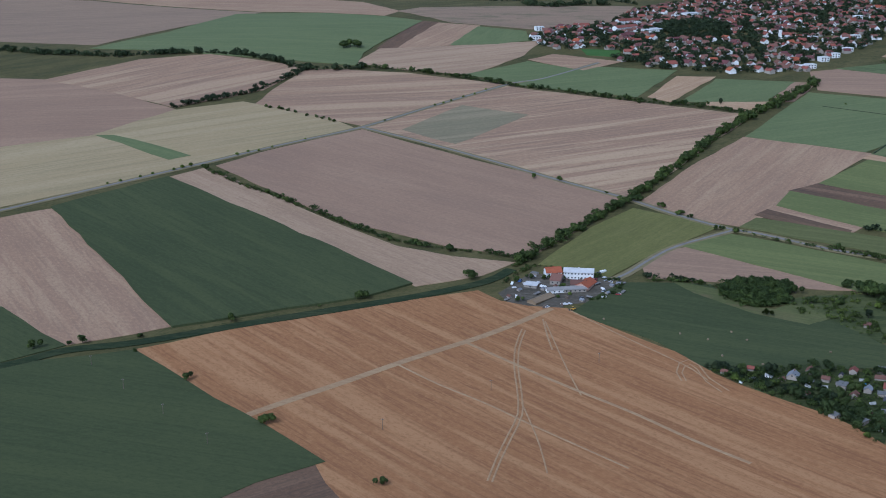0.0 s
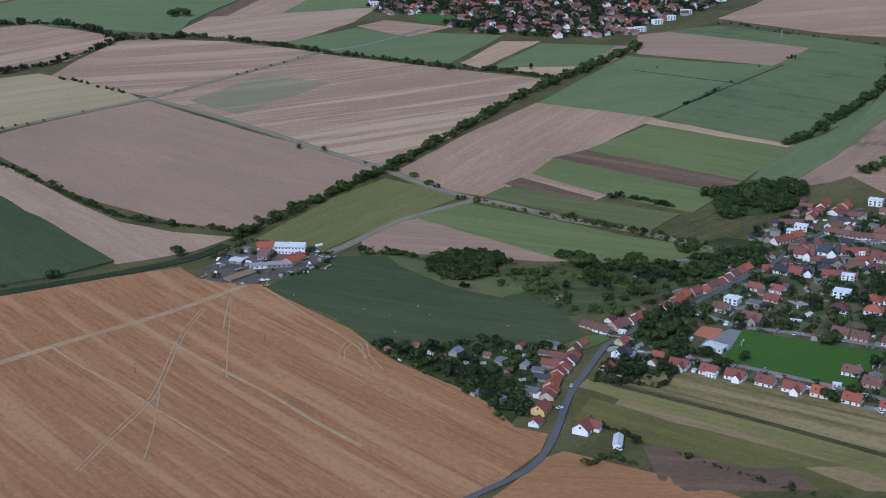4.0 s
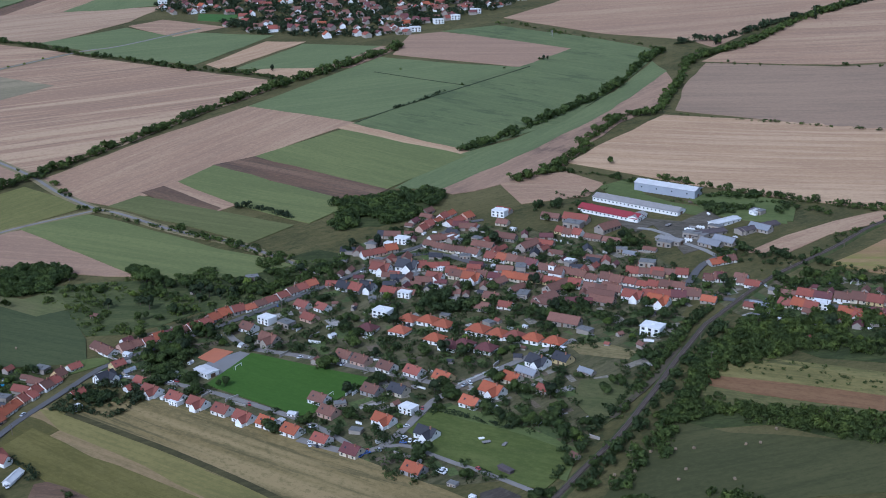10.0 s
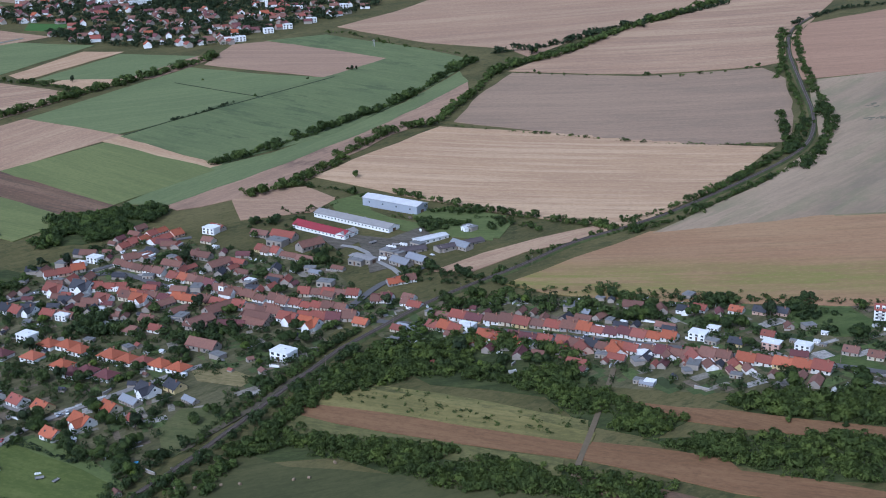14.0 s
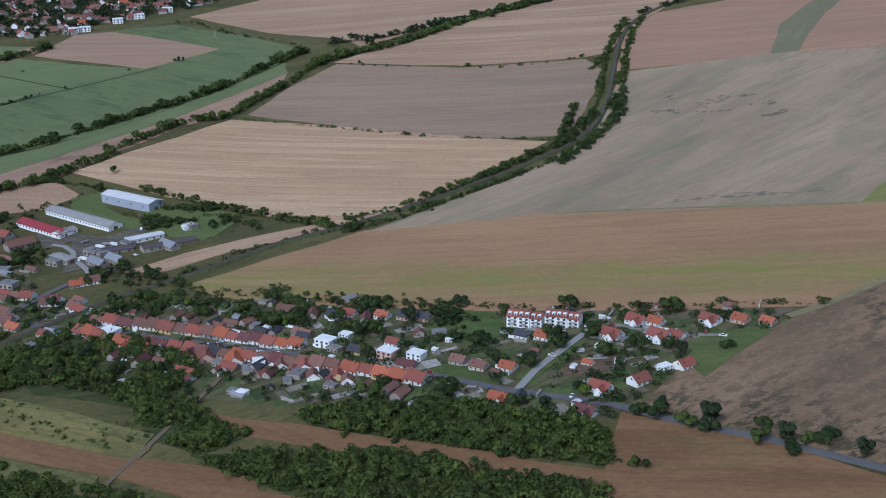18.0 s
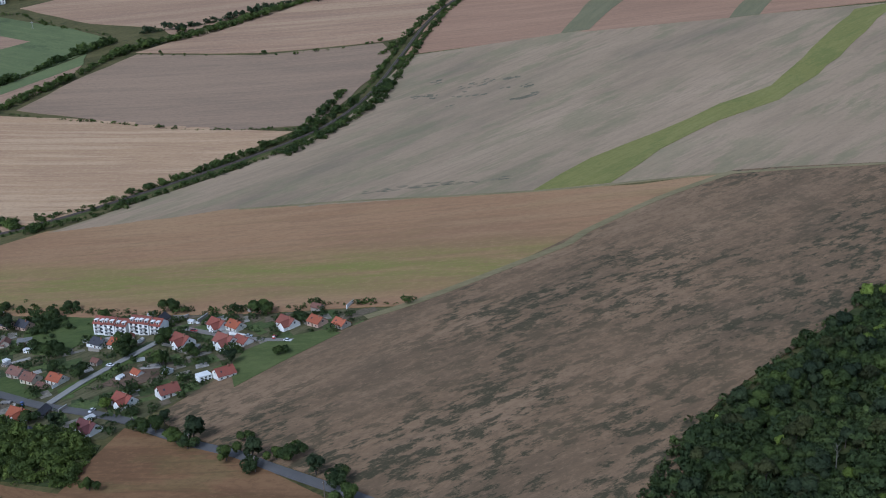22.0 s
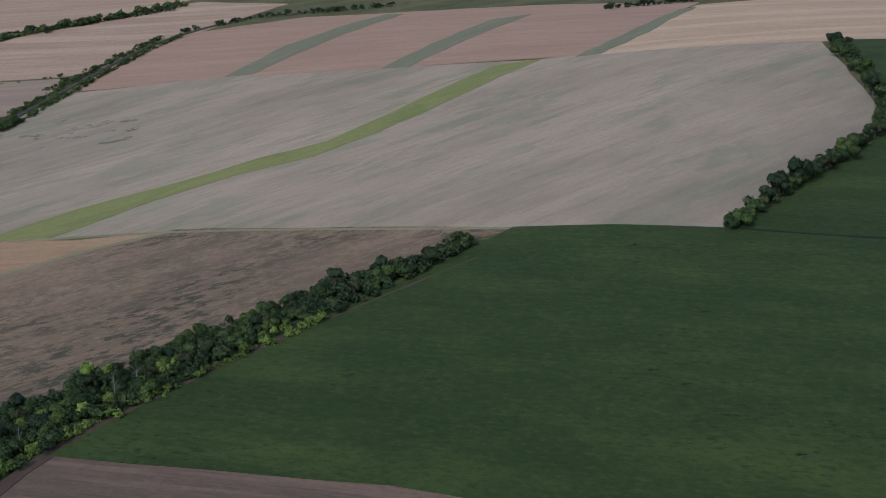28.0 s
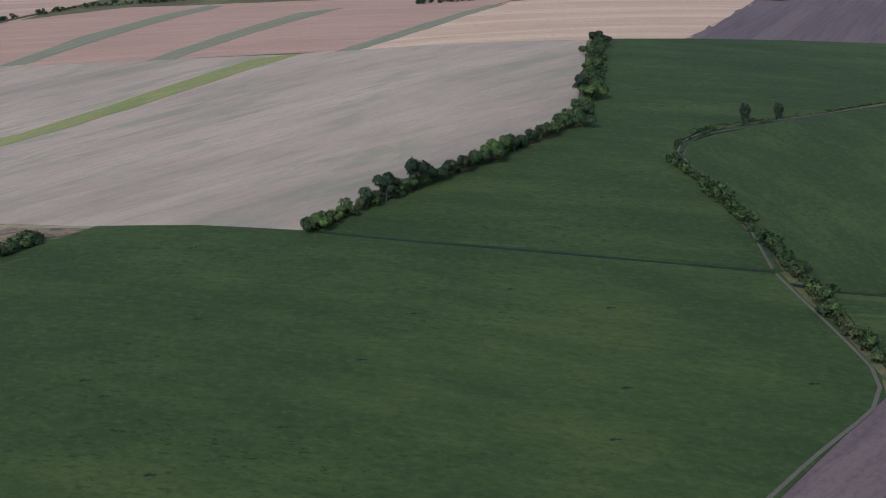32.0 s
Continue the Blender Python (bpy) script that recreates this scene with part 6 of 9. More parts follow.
ribbon("lane", "pale village lane past family houses", LANE, [(327, 473), (351, 458), (364, 470), (378, 497), (388, 508), (402, 519), (419, 532), (440, 546)], 3.4, 0.5)
ribbon("lane", "lane behind the bottom row of houses", LANE, [(247, 540), (270, 530), (290, 518), (311, 502), (332, 484), (352, 458)], 2.6, 0.45)
ribbon("road", "village street between terraces", ASPHALT, [(359, 663), (380, 667), (407, 645), (438, 621), (465, 606), (491, 589), (501, 602), (513, 625), (534, 645)], 3.8, 0.5)
ribbon("road", "village street through the lower rows", ASPHALT, [(512, 578), (545, 562), (558, 556), (595, 534), (630, 512), (652, 495), (678, 478), (703, 457), (723, 444), (736, 434), (749, 421), (759, 412), (771, 403), (781, 393), (795, 380), (809, 367), (821, 353), (830, 340)], 3.4, 0.5)
ribbon("lane", "pale concrete lane up to the apartment block", PAVING, [(705.8, 457.1), (713.1, 471.3), (719.3, 480.1), (726.7, 489.9), (733.4, 498.9), (736.8, 503.9)], 3.0, 0.5)
ribbon("lane", "lane past the upper houses", LANE, [(740, 509), (764, 489), (781, 481)], 2.4, 0.45)
ribbon("lane", "pale farm lane along the meadow", LANE, [(359.5, 461.8), (365.4, 462.2), (370.4, 459.5), (375.2, 454.1), (384.4, 445), (393.5, 437), (402.1, 428.3), (410.2, 419.5)], 2.0, 0.45)
ribbon("lane", "winding pale road between the farm yards", PAVING, [(492, 687.9), (499.3, 683.6), (505.5, 674.2), (508.8, 662.8), (513.3, 655.7), (519.2, 645.7), (523.9, 632.8)], 2.6, 0.45)
ribbon("track", "field track beside the leafy crop", TRACK, [(1319, 491), (1320, 479), (1323, 451), (1325, 426), (1323, 415), (1317, 404), (1296, 383), (1279, 365), (1263, 348)], 1.1, 0.55)
ribbon("track", "farm track along the stream bend", TRACK, [(1319, 495), (1323, 554), (1319, 611), (1318, 624), (1323, 639), (1342, 659), (1383, 679), (1439, 707)], 0.9, 0.6)
ribbon("verge", "overgrown stream bed along the bend", DITCH, [(1320, 495), (1324, 553), (1320, 610), (1318, 623), (1323, 636), (1341, 655), (1382, 675), (1437, 702)], 3.4, 0.52)
ribbon("track", "dark earth track between the grove and the crop", EARTHROAD, [(936, 340), (945, 366), (952, 387), (960, 404), (984, 435), (1010, 464), (1048, 501), (1077, 528)], 4.2, 0.5)
ribbon("verge", "grassy headland between two hill fields", VERGE, [(805, 492), (824, 501), (859, 524), (881, 539), (889, 550), (924, 579), (960, 600)], 4.0, 0.45)
ribbon("verge", "grassy field edge across the hillside", VERGE, [(743, 665), (798, 649), (881, 617), (960, 598), (1066, 565), (1153, 544)], 2.6, 0.42)
# flat strips without a hollow; their near-black colour stands for the ditch's shade
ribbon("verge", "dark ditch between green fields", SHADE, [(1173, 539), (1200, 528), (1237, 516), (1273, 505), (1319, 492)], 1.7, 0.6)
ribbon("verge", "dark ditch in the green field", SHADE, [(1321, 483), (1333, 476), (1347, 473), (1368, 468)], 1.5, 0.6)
ribbon("verge", "dark ditch between green fields", DITCH, [(339, 1097), (383, 1061), (418, 1034)], 1.4, 0.6)
ribbon("verge", "dark ditch between green fields", DITCH, [(330, 932), (360, 972), (395, 1012), (434, 1056), (471, 1097)], 1.6, 0.6)
ribbon("verge", "rank brown grass along the mown strip", RANK, [(231, 508), (256, 489), (281, 469), (312, 441), (343, 409)], 3.0, 0.5)
ribbon("verge", "grassy stream bank by the stubble", DITCH, [(-269, 525), (-211, 552), (-187, 571), (-153, 583), (-104, 608), (-56, 631), (-14, 651), (24, 673), (40, 693)], 7.0, 0.5)
ribbon("track", "pale wheel track across the stubble", STRAW, [(-86.4, 505.1), (-75.9, 514.8), (-60.5, 528.5), (-44.4, 542.6), (-19.9, 564.5), (1, 581.4), (20.3, 596.7), (40.5, 615.6), (58.8, 634.4)], 4.2, 0.42)
ribbon("track", "pale seam of straw across the stubble", STRAW, [(12.6, 587.6), (34.6, 563.4), (60.7, 535), (84.5, 510.2), (105.9, 483.7), (125.8, 461.5)], 1.9, 0.42)
ribbon("track", "curved pale wheel track", STRAW, [(41, 606), (36.3, 583.4), (34.4, 557), (34.4, 532.2), (33.3, 509.1), (27.6, 487.5), (22.1, 467.2), (17.6, 447.2)], 0.8, 0.42)
ribbon("track", "curved pale wheel track", STRAW, [(42.7, 604.5), (38.3, 583.4), (36.3, 556.9), (36.3, 532.2), (35.2, 508), (29.5, 486.5), (24, 466.2), (19.4, 446.3)], 0.8, 0.42)
ribbon("track", "faint wheel track in the stubble", STRAW, [(35.7, 520.5), (38.7, 498.1), (40.9, 477.1), (42, 453.7)], 0.7, 0.42)
ribbon("track", "faint wheel track in the stubble", STRAW, [(-22.4, 561.9), (-2, 539.4), (19.5, 519.4), (39.6, 497), (58.2, 477), (75.5, 458)], 1.1, 0.42)
ribbon("track", "faint wheel track in the stubble", STRAW, [(52.9, 619.2), (53.5, 597.2), (54.7, 579.8)], 0.9, 0.42)
ribbon("track", "curved pale headland track in the stubble", STRAW, [(112.5, 543.3), (111.8, 553.5), (115.1, 563.7), (120.3, 567.7), (124.1, 561.1), (126, 546.5), (132.3, 532.3)], 0.7, 0.42)
ribbon("track", "curved pale headland track in the stubble", STRAW, [(114.7, 543.2), (114.3, 552.5), (116.8, 559.4), (120.2, 562.1), (122.4, 556.2), (123.8, 542.6), (128.9, 530.5)], 0.6, 0.42)
ribbon("track", "pale headland track along the stubble edge", STRAW, [(68.4, 631.5), (91.9, 597.2), (110.5, 571.2), (120.1, 556.3), (125, 543.8)], 0.8, 0.42)
ribbon("track", "straight pale wheel track in the stubble", STRAW, [(53.9, 616.3), (56.9, 586), (60, 555.9), (63.5, 528)], 0.7, 0.42)
ribbon("track", "brown earth lane below the village", LANE_EARTH, [(602, 499), (600.4, 493.2), (593.3, 471.1), (586, 448.9), (578.5, 426.9), (570.8, 403.5), (566, 388)], 2.0, 0.42)
RAILWAY = [(372, 338), (388, 366), (402, 390), (414, 408.5), (421, 419), (428, 430), (434.5, 439), (441.5, 449), (449, 461.5), (456.5, 475), (464.3, 489), (470.5, 501), (478.5, 516), (487, 531), (497, 548.5), (505, 558), (514, 569), (522, 579), (542, 601), (580, 633), (610, 662), (640, 680), (668, 700), (711, 739), (755, 784), (781, 822), (803, 883), (823, 973), (845, 1074), (871, 1153), (908, 1208)]
ribbon("rail_bank", "overgrown grassy railway bank", ORCHARD_GRASS, RAILWAY, 7.0, 0.0, "bank", profile=((-3.2, -0.9), (-1.6, 0.95), (1.6, 0.95), (3.2, -0.9)))
ribbon("railway", "single railway track on a ballast bank", BALLAST, RAILWAY, 4.4, 0.0, "railway", profile=((-1.3, 0.9), (-1.0, 1.3), (0, 1.34), (1.0, 1.3), (1.3, 0.9)))
ribbon("rail", "rusty steel rail on the ballast", STEEL, RAILWAY, 0.16, 1.34, "railway", profile=((-0.80, 0), (-0.80, 0.14), (-0.68, 0.14), (-0.68, 0)))
ribbon("rail", "rusty steel rail on the ballast", STEEL, RAILWAY, 0.16, 1.34, "railway", profile=((0.68, 0), (0.68, 0.14), (0.80, 0.14), (0.80, 0)))
RAIL_LINE = [(q.x, q.y) for q in smooth_line(RAILWAY, 4.0)]
ribbon("track", "bare brown earth track beside the railway", TRACK, [(481.8, 527.4), (473.9, 513.7), (466.3, 500.8), (459.3, 490.4), (452.2, 481.4), (447.3, 474.2), (444.4, 468.5)], 3.0, 0.4)

# ---- hedges, thickets and woods ----

def random_at(seed):
    return np.random.default_rng(seed)


thicket("hedgerow", "dense green hedge between stubble fields", LEAF, along_line([(-175, 891), (-146, 856), (-118, 829), (-84, 794), (-48, 756), (-19, 734), (6, 726), (33, 716), (51, 707)], 2.4, 1.4, random_at(1), 3.36, miss=0.0), 1, per=14)
thicket("hedgerow", "wooded stream belt between fields", LEAF, along_line([(44, 700), (71, 742), (102, 787), (127, 823), (170, 896), (209, 967), (260, 1053), (320, 1132), (360, 1195)], 2.2, 3.0, random_at(2), 5.04, miss=0.0), 2, per=14)
thicket("hedgerow", "line of bushes behind the striped stubble", LEAF, along_line([(-89, 1261), (-36, 1243), (20, 1215), (66, 1187), (115, 1164), (174, 1127), (222, 1107), (272, 1072)], 2.6, 2.4, random_at(3), 3.84, miss=0.0), 3, per=14)
thicket("hedgerow", "far wood edge", LEAF_DARK, along_line([(-670, 1500), (-514, 1442), (-444, 1386), (-407, 1369), (-357, 1345), (-277, 1342), (-219, 1323), (-178, 1289), (-136, 1244), (-82, 1251)], 2.6, 4.0, random_at(4), 5.4, miss=0.0), 4, per=14)
thicket("hedgerow", "wooded field corner", LEAF_DARK, along_line([(-237, 1080), (-207, 1114), (-180, 1143), (-160, 1186), (-136, 1250)], 2.4, 2.4, random_at(5), 4.32, miss=0.0), 5, per=14)
thicket("hedgerow", "low hedge below the farm wood", LEAF, along_line([(118, 674), (136, 672), (155, 662)], 2.0, 1.2, random_at(6), 2.4, miss=0.0), 6, per=14)
thicket("hedgerow", "clipped dark hedge strip", LEAF_DARK, along_line([(268, 755), (284, 748), (301, 732)], 1.8, 2.0, random_at(7), 3.12, miss=0.0), 7, per=14)
thicket("hedgerow", "roadside bushes", LEAF, along_line([(188, 756), (220, 729), (251, 709), (280, 691), (307, 668)], 3.4, 2.6, random_at(8), 2.88, miss=0.0), 8, per=14)
thicket("hedgerow", "bushes along the garden lane", LEAF, along_line([(236, 723), (271, 694), (304, 665), (320, 654)], 2.2, 4.0, random_at(9), 3.12, miss=0.0), 9, per=14)
thicket("hedgerow", "valley tree line", LEAF, along_line([(404, 851), (438, 886), (482, 943), (527, 1007), (569, 1097), (590, 1132)], 2.2, 2.6, random_at(10), 5.04, miss=0.0), 10, per=14)
thicket("hedgerow", "low bushes on the field corner", LEAF, along_line([(590, 1137), (569, 1175), (538, 1202), (501, 1241), (478, 1278), (456, 1288)], 4.0, 1.6, random_at(11), 3.12, miss=0.3), 11, per=14)
thicket("hedgerow", "short bushy hedge in the green field", LEAF_DARK, along_line([(358, 970), (380, 994), (397, 1020)], 2.0, 1.2, random_at(12), 2.4, miss=0.0), 12, per=14)
thicket("hedgerow", "stream belt behind the village", LEAF, along_line([(433, 782), (466, 813), (489, 863), (522, 922), (546, 931), (575, 1000), (598, 1074)], 2.3, 3.4, random_at(13), 4.8, miss=0.0), 13, per=14)
thicket("hedgerow", "tree belt along the far stream", LEAF, along_line([(599, 1078), (619, 1104), (675, 1148), (734, 1221), (793, 1270), (797, 1272), (862, 1333)], 2.4, 3.0, random_at(14), 5.52, miss=0.0), 14, per=14)
thicket("hedgerow", "hedge behind the farm halls", LEAF, along_line([(463, 800), (489, 785), (503, 768), (533, 740), (565, 727), (570, 732), (630, 687)], 2.2, 2.0, random_at(15), 3.36, miss=0.0), 15, per=14)
thicket("hedgerow", "hedge of the farmyard", LEAF, along_line([(521, 775), (571, 730), (605, 702), (633, 681)], 2.4, 2.0, random_at(16), 3.12, miss=0.0), 16, per=14)
thicket("hedgerow", "low hedge between two fallow fields", LEAF, along_line([(561, 927), (599, 904), (635, 885), (676, 858), (716, 838), (764, 817)], 2.6, 1.2, random_at(17), 2.16, miss=0.25), 17, per=14)
thicket("hedgerow", "scattered bushes on a field edge", LEAF, along_line([(617, 1082), (659, 1063), (720, 1043), (771, 1032), (812, 1041)], 9, 1.0, random_at(18), 2.4, miss=0.45), 18, per=14)
thicket("hedgerow", "bushes on the railway cutting", LEAF, along_line([(632, 677), (665, 698), (710, 744), (749, 789), (772, 808)], 2.4, 2.6, random_at(19), 3.6, miss=0.0), 19, per=14)
thicket("hedgerow", "bushes beside the railway curve", LEAF, along_line([(785, 900), (772, 841), (763, 800), (816, 902), (799, 836), (774, 788), (759, 760)], 2.0, 3.6, random_at(20), 3.84, miss=0.0), 20, per=14)
thicket("hedgerow", "bushes beside the upper railway", LEAF, along_line([(812, 996), (837, 1066), (860, 1138), (860, 1101), (836, 1004), (823, 943)], 2.6, 2.0, random_at(21), 3.12, miss=0.0), 21, per=14)
thicket("hedgerow", "low bushes below the railway", LEAF, along_line([(588, 652), (618, 667), (642, 678)], 2.6, 1.8, random_at(22), 2.64, miss=0.0), 22, per=14)
thicket("hedgerow", "bushes on the railway line", LEAF, along_line([(425, 421), (436, 438), (448, 456), (457, 476)], 2.4, 2.6, random_at(23), 3.12, miss=0.0), 23, per=14)
thicket("hedgerow", "dark bushes along the rail bank", LEAF, along_line([(438, 415), (452, 441), (465, 466), (477, 490), (492, 521)], 2.2, 3.4, random_at(24), 3.6, miss=0.0), 24, per=14)
thicket("hedgerow", "bushes by the rail junction", LEAF, along_line([(489, 511), (506, 529), (524, 548), (545, 576), (571, 598)], 2.4, 2.4, random_at(25), 3.36, miss=0.0), 25, per=14)
thicket("hedgerow", "garden edge bushes behind the villas", LEAF, along_line([(578, 598), (610, 585), (641, 568), (669, 557), (737, 526), (768, 516), (788, 511), (811, 503), (822, 499)], 2.2, 2.0, random_at(26), 2.5, miss=0.4), 26, per=14)
thicket("hedgerow", "tall ridge trees on the skyline", LEAF_DARK, along_line([(608, 1159), (659, 1175), (695, 1204), (732, 1235), (792, 1269), (850, 1307)], 3.0, 1.8, random_at(27), 4.8, miss=0.0), 27, per=14)
thicket("hedgerow", "ridge bushes", LEAF_DARK, along_line([(881, 1181), (913, 1208), (953, 1230), (1013, 1227), (1058, 1228)], 3.0, 2.0, random_at(28), 3.6, miss=0.0), 28, per=14)
thicket("hedgerow", "far ridge wood", LEAF_DARK, along_line([(1225, 1102), (1261, 1108), (1298, 1118)], 2.5, 2.0, random_at(29), 4.08, miss=0.0), 29, per=14)
thicket("hedgerow", "small far bushes", LEAF_DARK, along_line([(1498, 1099), (1517, 1102)], 2.5, 1.2, random_at(30), 4.08, miss=0.0), 30, per=14)
thicket("hedgerow", "shrubs along the bending stream", LEAF, along_line([(1314, 611), (1319, 570), (1322, 537), (1325, 507), (1326, 483), (1326, 460), (1328, 443), (1330, 428)], 2.2, 1.2, random_at(31), 3.9, miss=0.15), 31, per=14)
thicket("hedgerow", "low olive shrubs along the bending stream", OLIVE, along_line([(1315, 614), (1318, 567), (1322, 535), (1324, 503), (1326, 480), (1326, 456), (1329, 426)], 1.8, 1.8, random_at(32), 2.6, miss=0.2), 32, per=14)
thicket("hedgerow", "low shrubs on the upper stream", LEAF, along_line([(1331, 654), (1343, 663), (1354, 667)], 1.6, 1.2, random_at(33), 2.64, miss=0.0), 33, per=14)
thicket("hedgerow", "grass tussocks and bushes on the upper stream", LEAF, along_line([(1366, 672), (1401, 692), (1441, 713)], 2.6, 0.8, random_at(34), 1.44, miss=0.3), 34, per=14)
thicket("hedgerow", "bushes along the field foot", LEAF, along_line([(246, 443), (262, 429), (277, 415), (293, 402)], 3.0, 1.4, random_at(35), 2.4, miss=0.2), 35, per=14)
thicket("hedgerow", "bushes left of the railway", LEAF_MID, along_line([(418, 427), (428, 445), (449, 481), (476, 528), (501, 566)], 1.9, 2.2, random_at(36), 3.2, miss=0.0), 36, per=14)
thicket("hedgerow", "bushes right of the railway", LEAF_MID, along_line([(428, 417), (437, 436), (456, 468), (480, 509), (504, 546)], 1.8, 2.8, random_at(37), 3.4, miss=0.0), 37, per=14)
thicket("yard_trees", "trees between the farm halls", LEAF_MID, over_area([(534, 713), (548, 720), (558, 712), (554, 697), (538, 702)], 20, 4.0, random_at(38), 0.35), 38, per=18, category="scrub")
thicket("yard_trees", "trees between the village and the farm halls", LEAF_MID, over_area([(466, 678), (491, 684), (500, 660), (492, 648), (471, 654)], 34, 3.8, random_at(39), 0.35), 39, per=18, category="scrub")
thicket("yard_trees", "trees below the farm workshops", LEAF_MID, over_area([(520, 645), (537, 648), (547, 638), (573, 613), (568, 595), (541, 616), (524, 625)], 60, 3.6, random_at(40), 0.35), 40, per=18, category="scrub")
thicket("yard_trees", "bushes round the far end of the village", LEAF_MID, over_area([(439, 735), (463, 741), (471, 725), (460, 703), (442, 702)], 25, 3.6, random_at(41), 0.35), 41, per=18, category="scrub")
thicket("hedgerow", "dark hedge in the paddock", LEAF_MID, along_line([(571, 696), (583, 712), (591, 715)], 1.8, 2.4, random_at(42), 3.2, miss=0.0), 42, per=14)
thicket("hedgerow", "bushes between the stubble wedge and the rails", LEAF_MID, along_line([(538, 596), (563, 620), (593, 649), (621, 671), (648, 688)], 2.2, 3.0, random_at(43), 2.8, miss=0.15), 43, per=14)
thicket("hedgerow", "dense hedge along the allotments", LEAF_DARK, along_line([(127, 559), (141, 548), (152, 536), (163, 525), (175, 512)], 1.9, 3.2, random_at(44), 3.6, miss=0.0), 44, per=14)
thicket("hedgerow", "bushes along the meadow edge", LEAF_DARK, along_line([(116, 681), (127, 677), (141, 672), (148, 668)], 2.0, 2.0, random_at(45), 2.8, miss=0.0), 45, per=14)
thicket("garden_trees", "tall garden trees behind the rows", LEAF_MID, over_area([(537, 615), (584, 593), (636, 571), (665, 556), (654, 549), (627, 541), (590, 566), (543, 586)], 85, 4.0, random_at(46), 0.45), 46, per=18, category="scrub")
thicket("garden_trees", "orchard trees above the apartment blocks", LEAF_MID, over_area([(674, 552), (705, 538), (703, 527), (693, 515), (683, 506), (676, 524)], 45, 3.2, random_at(47), 0.35), 47, per=18, category="scrub")
thicket("garden_trees", "dark trees in the old village gardens", LEAF_MID, over_area([(366, 612), (393, 619), (429, 601), (452, 582), (445, 570), (413, 579), (382, 590)], 75, 4.4, random_at(48), 0.35), 48, per=20, category="scrub")
thicket("garden_trees", "dark trees behind the pitch road", LEAF_MID, over_area([(254, 577), (264, 579), (275, 571), (274, 548), (268, 526), (259, 522), (255, 550)], 22, 3.8, random_at(49), 0.35), 49, per=20, category="scrub")
thicket("garden_trees", "dark trees of the allotments", LEAF_MID, over_area([(158, 526), (176, 530), (195, 523), (194, 501), (192, 475), (184, 481), (170, 505)], 60, 4.0, random_at(50), 0.35), 50, per=20, category="scrub")
thicket("hedgerow", "row of bushes behind the allotment houses", LEAF_MID, along_line([(163, 553), (176, 558), (195, 553), (214, 546)], 3.0, 2.0, random_at(51), 3.4, miss=0.3), 51, per=14)
thicket("hedgerow", "trees above the rows on the field edge", LEAF_MID, along_line([(574, 607), (609, 590), (640, 577), (669, 564)], 3.2, 3.0, random_at(52), 3.2, miss=0.55), 52, per=14)
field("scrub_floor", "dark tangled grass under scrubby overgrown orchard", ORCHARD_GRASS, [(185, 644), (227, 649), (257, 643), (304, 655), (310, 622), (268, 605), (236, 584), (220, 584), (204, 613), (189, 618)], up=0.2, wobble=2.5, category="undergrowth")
thicket("scrub", "scrubby overgrown orchard", LEAF_SCRUB, over_area([(185, 644), (227, 649), (257, 643), (304, 655), (310, 622), (268, 605), (236, 584), (220, 584), (204, 613), (189, 618)], 240, 2.5, random_at(53), 0.5), 53, per=14, category="scrub")
field("scrub_floor", "tangled grass darkened for shade under small dense wood beside the pasture", SHADED_FLOOR, [(156, 667), (176, 673), (192, 659), (186, 637), (166, 633), (155, 648)], up=0.2, wobble=2.5, category="undergrowth")
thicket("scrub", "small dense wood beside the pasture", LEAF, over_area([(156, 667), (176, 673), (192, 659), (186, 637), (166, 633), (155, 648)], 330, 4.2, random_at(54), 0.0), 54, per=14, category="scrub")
field("scrub_floor", "tangled grass darkened for shade under overgrown gardens behind the houses", SHADED_FLOOR, [(129, 554), (153, 559), (180, 558), (211, 546), (203, 523), (192, 491), (184, 474), (170, 507), (153, 521)], up=0.2, wobble=2.5, category="undergrowth")
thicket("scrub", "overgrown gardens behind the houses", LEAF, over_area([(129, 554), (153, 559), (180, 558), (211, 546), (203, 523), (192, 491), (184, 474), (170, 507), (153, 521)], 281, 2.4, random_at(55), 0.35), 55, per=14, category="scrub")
field("scrub_floor", "tangled grass darkened for shade under dense wood at the field corner", SHADED_FLOOR, [(326, 753), (357, 764), (392, 767), (373, 721), (327, 709)], up=0.2, wobble=2.5, category="undergrowth")
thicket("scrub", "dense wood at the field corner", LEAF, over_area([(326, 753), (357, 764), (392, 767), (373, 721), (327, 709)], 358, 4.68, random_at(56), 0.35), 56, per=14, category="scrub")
field("scrub_floor", "tangled grass darkened for shade under gardens and trees behind the village", SHADED_FLOOR, [(279, 661), (320, 681), (338, 670), (320, 633), (293, 622), (274, 610), (236, 629), (242, 650)], up=0.2, wobble=2.5, category="undergrowth")
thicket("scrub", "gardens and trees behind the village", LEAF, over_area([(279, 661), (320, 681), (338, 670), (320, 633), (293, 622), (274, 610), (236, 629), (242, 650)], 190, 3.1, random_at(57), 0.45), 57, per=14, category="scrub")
field("scrub_floor", "tangled grass darkened for shade under trees round the village wood", SHADED_FLOOR, [(325, 724), (349, 756), (379, 763), (381, 732), (351, 712)], up=0.2, wobble=2.5, category="undergrowth")
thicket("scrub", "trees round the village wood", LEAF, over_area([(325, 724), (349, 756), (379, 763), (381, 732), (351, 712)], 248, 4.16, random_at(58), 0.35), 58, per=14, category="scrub")
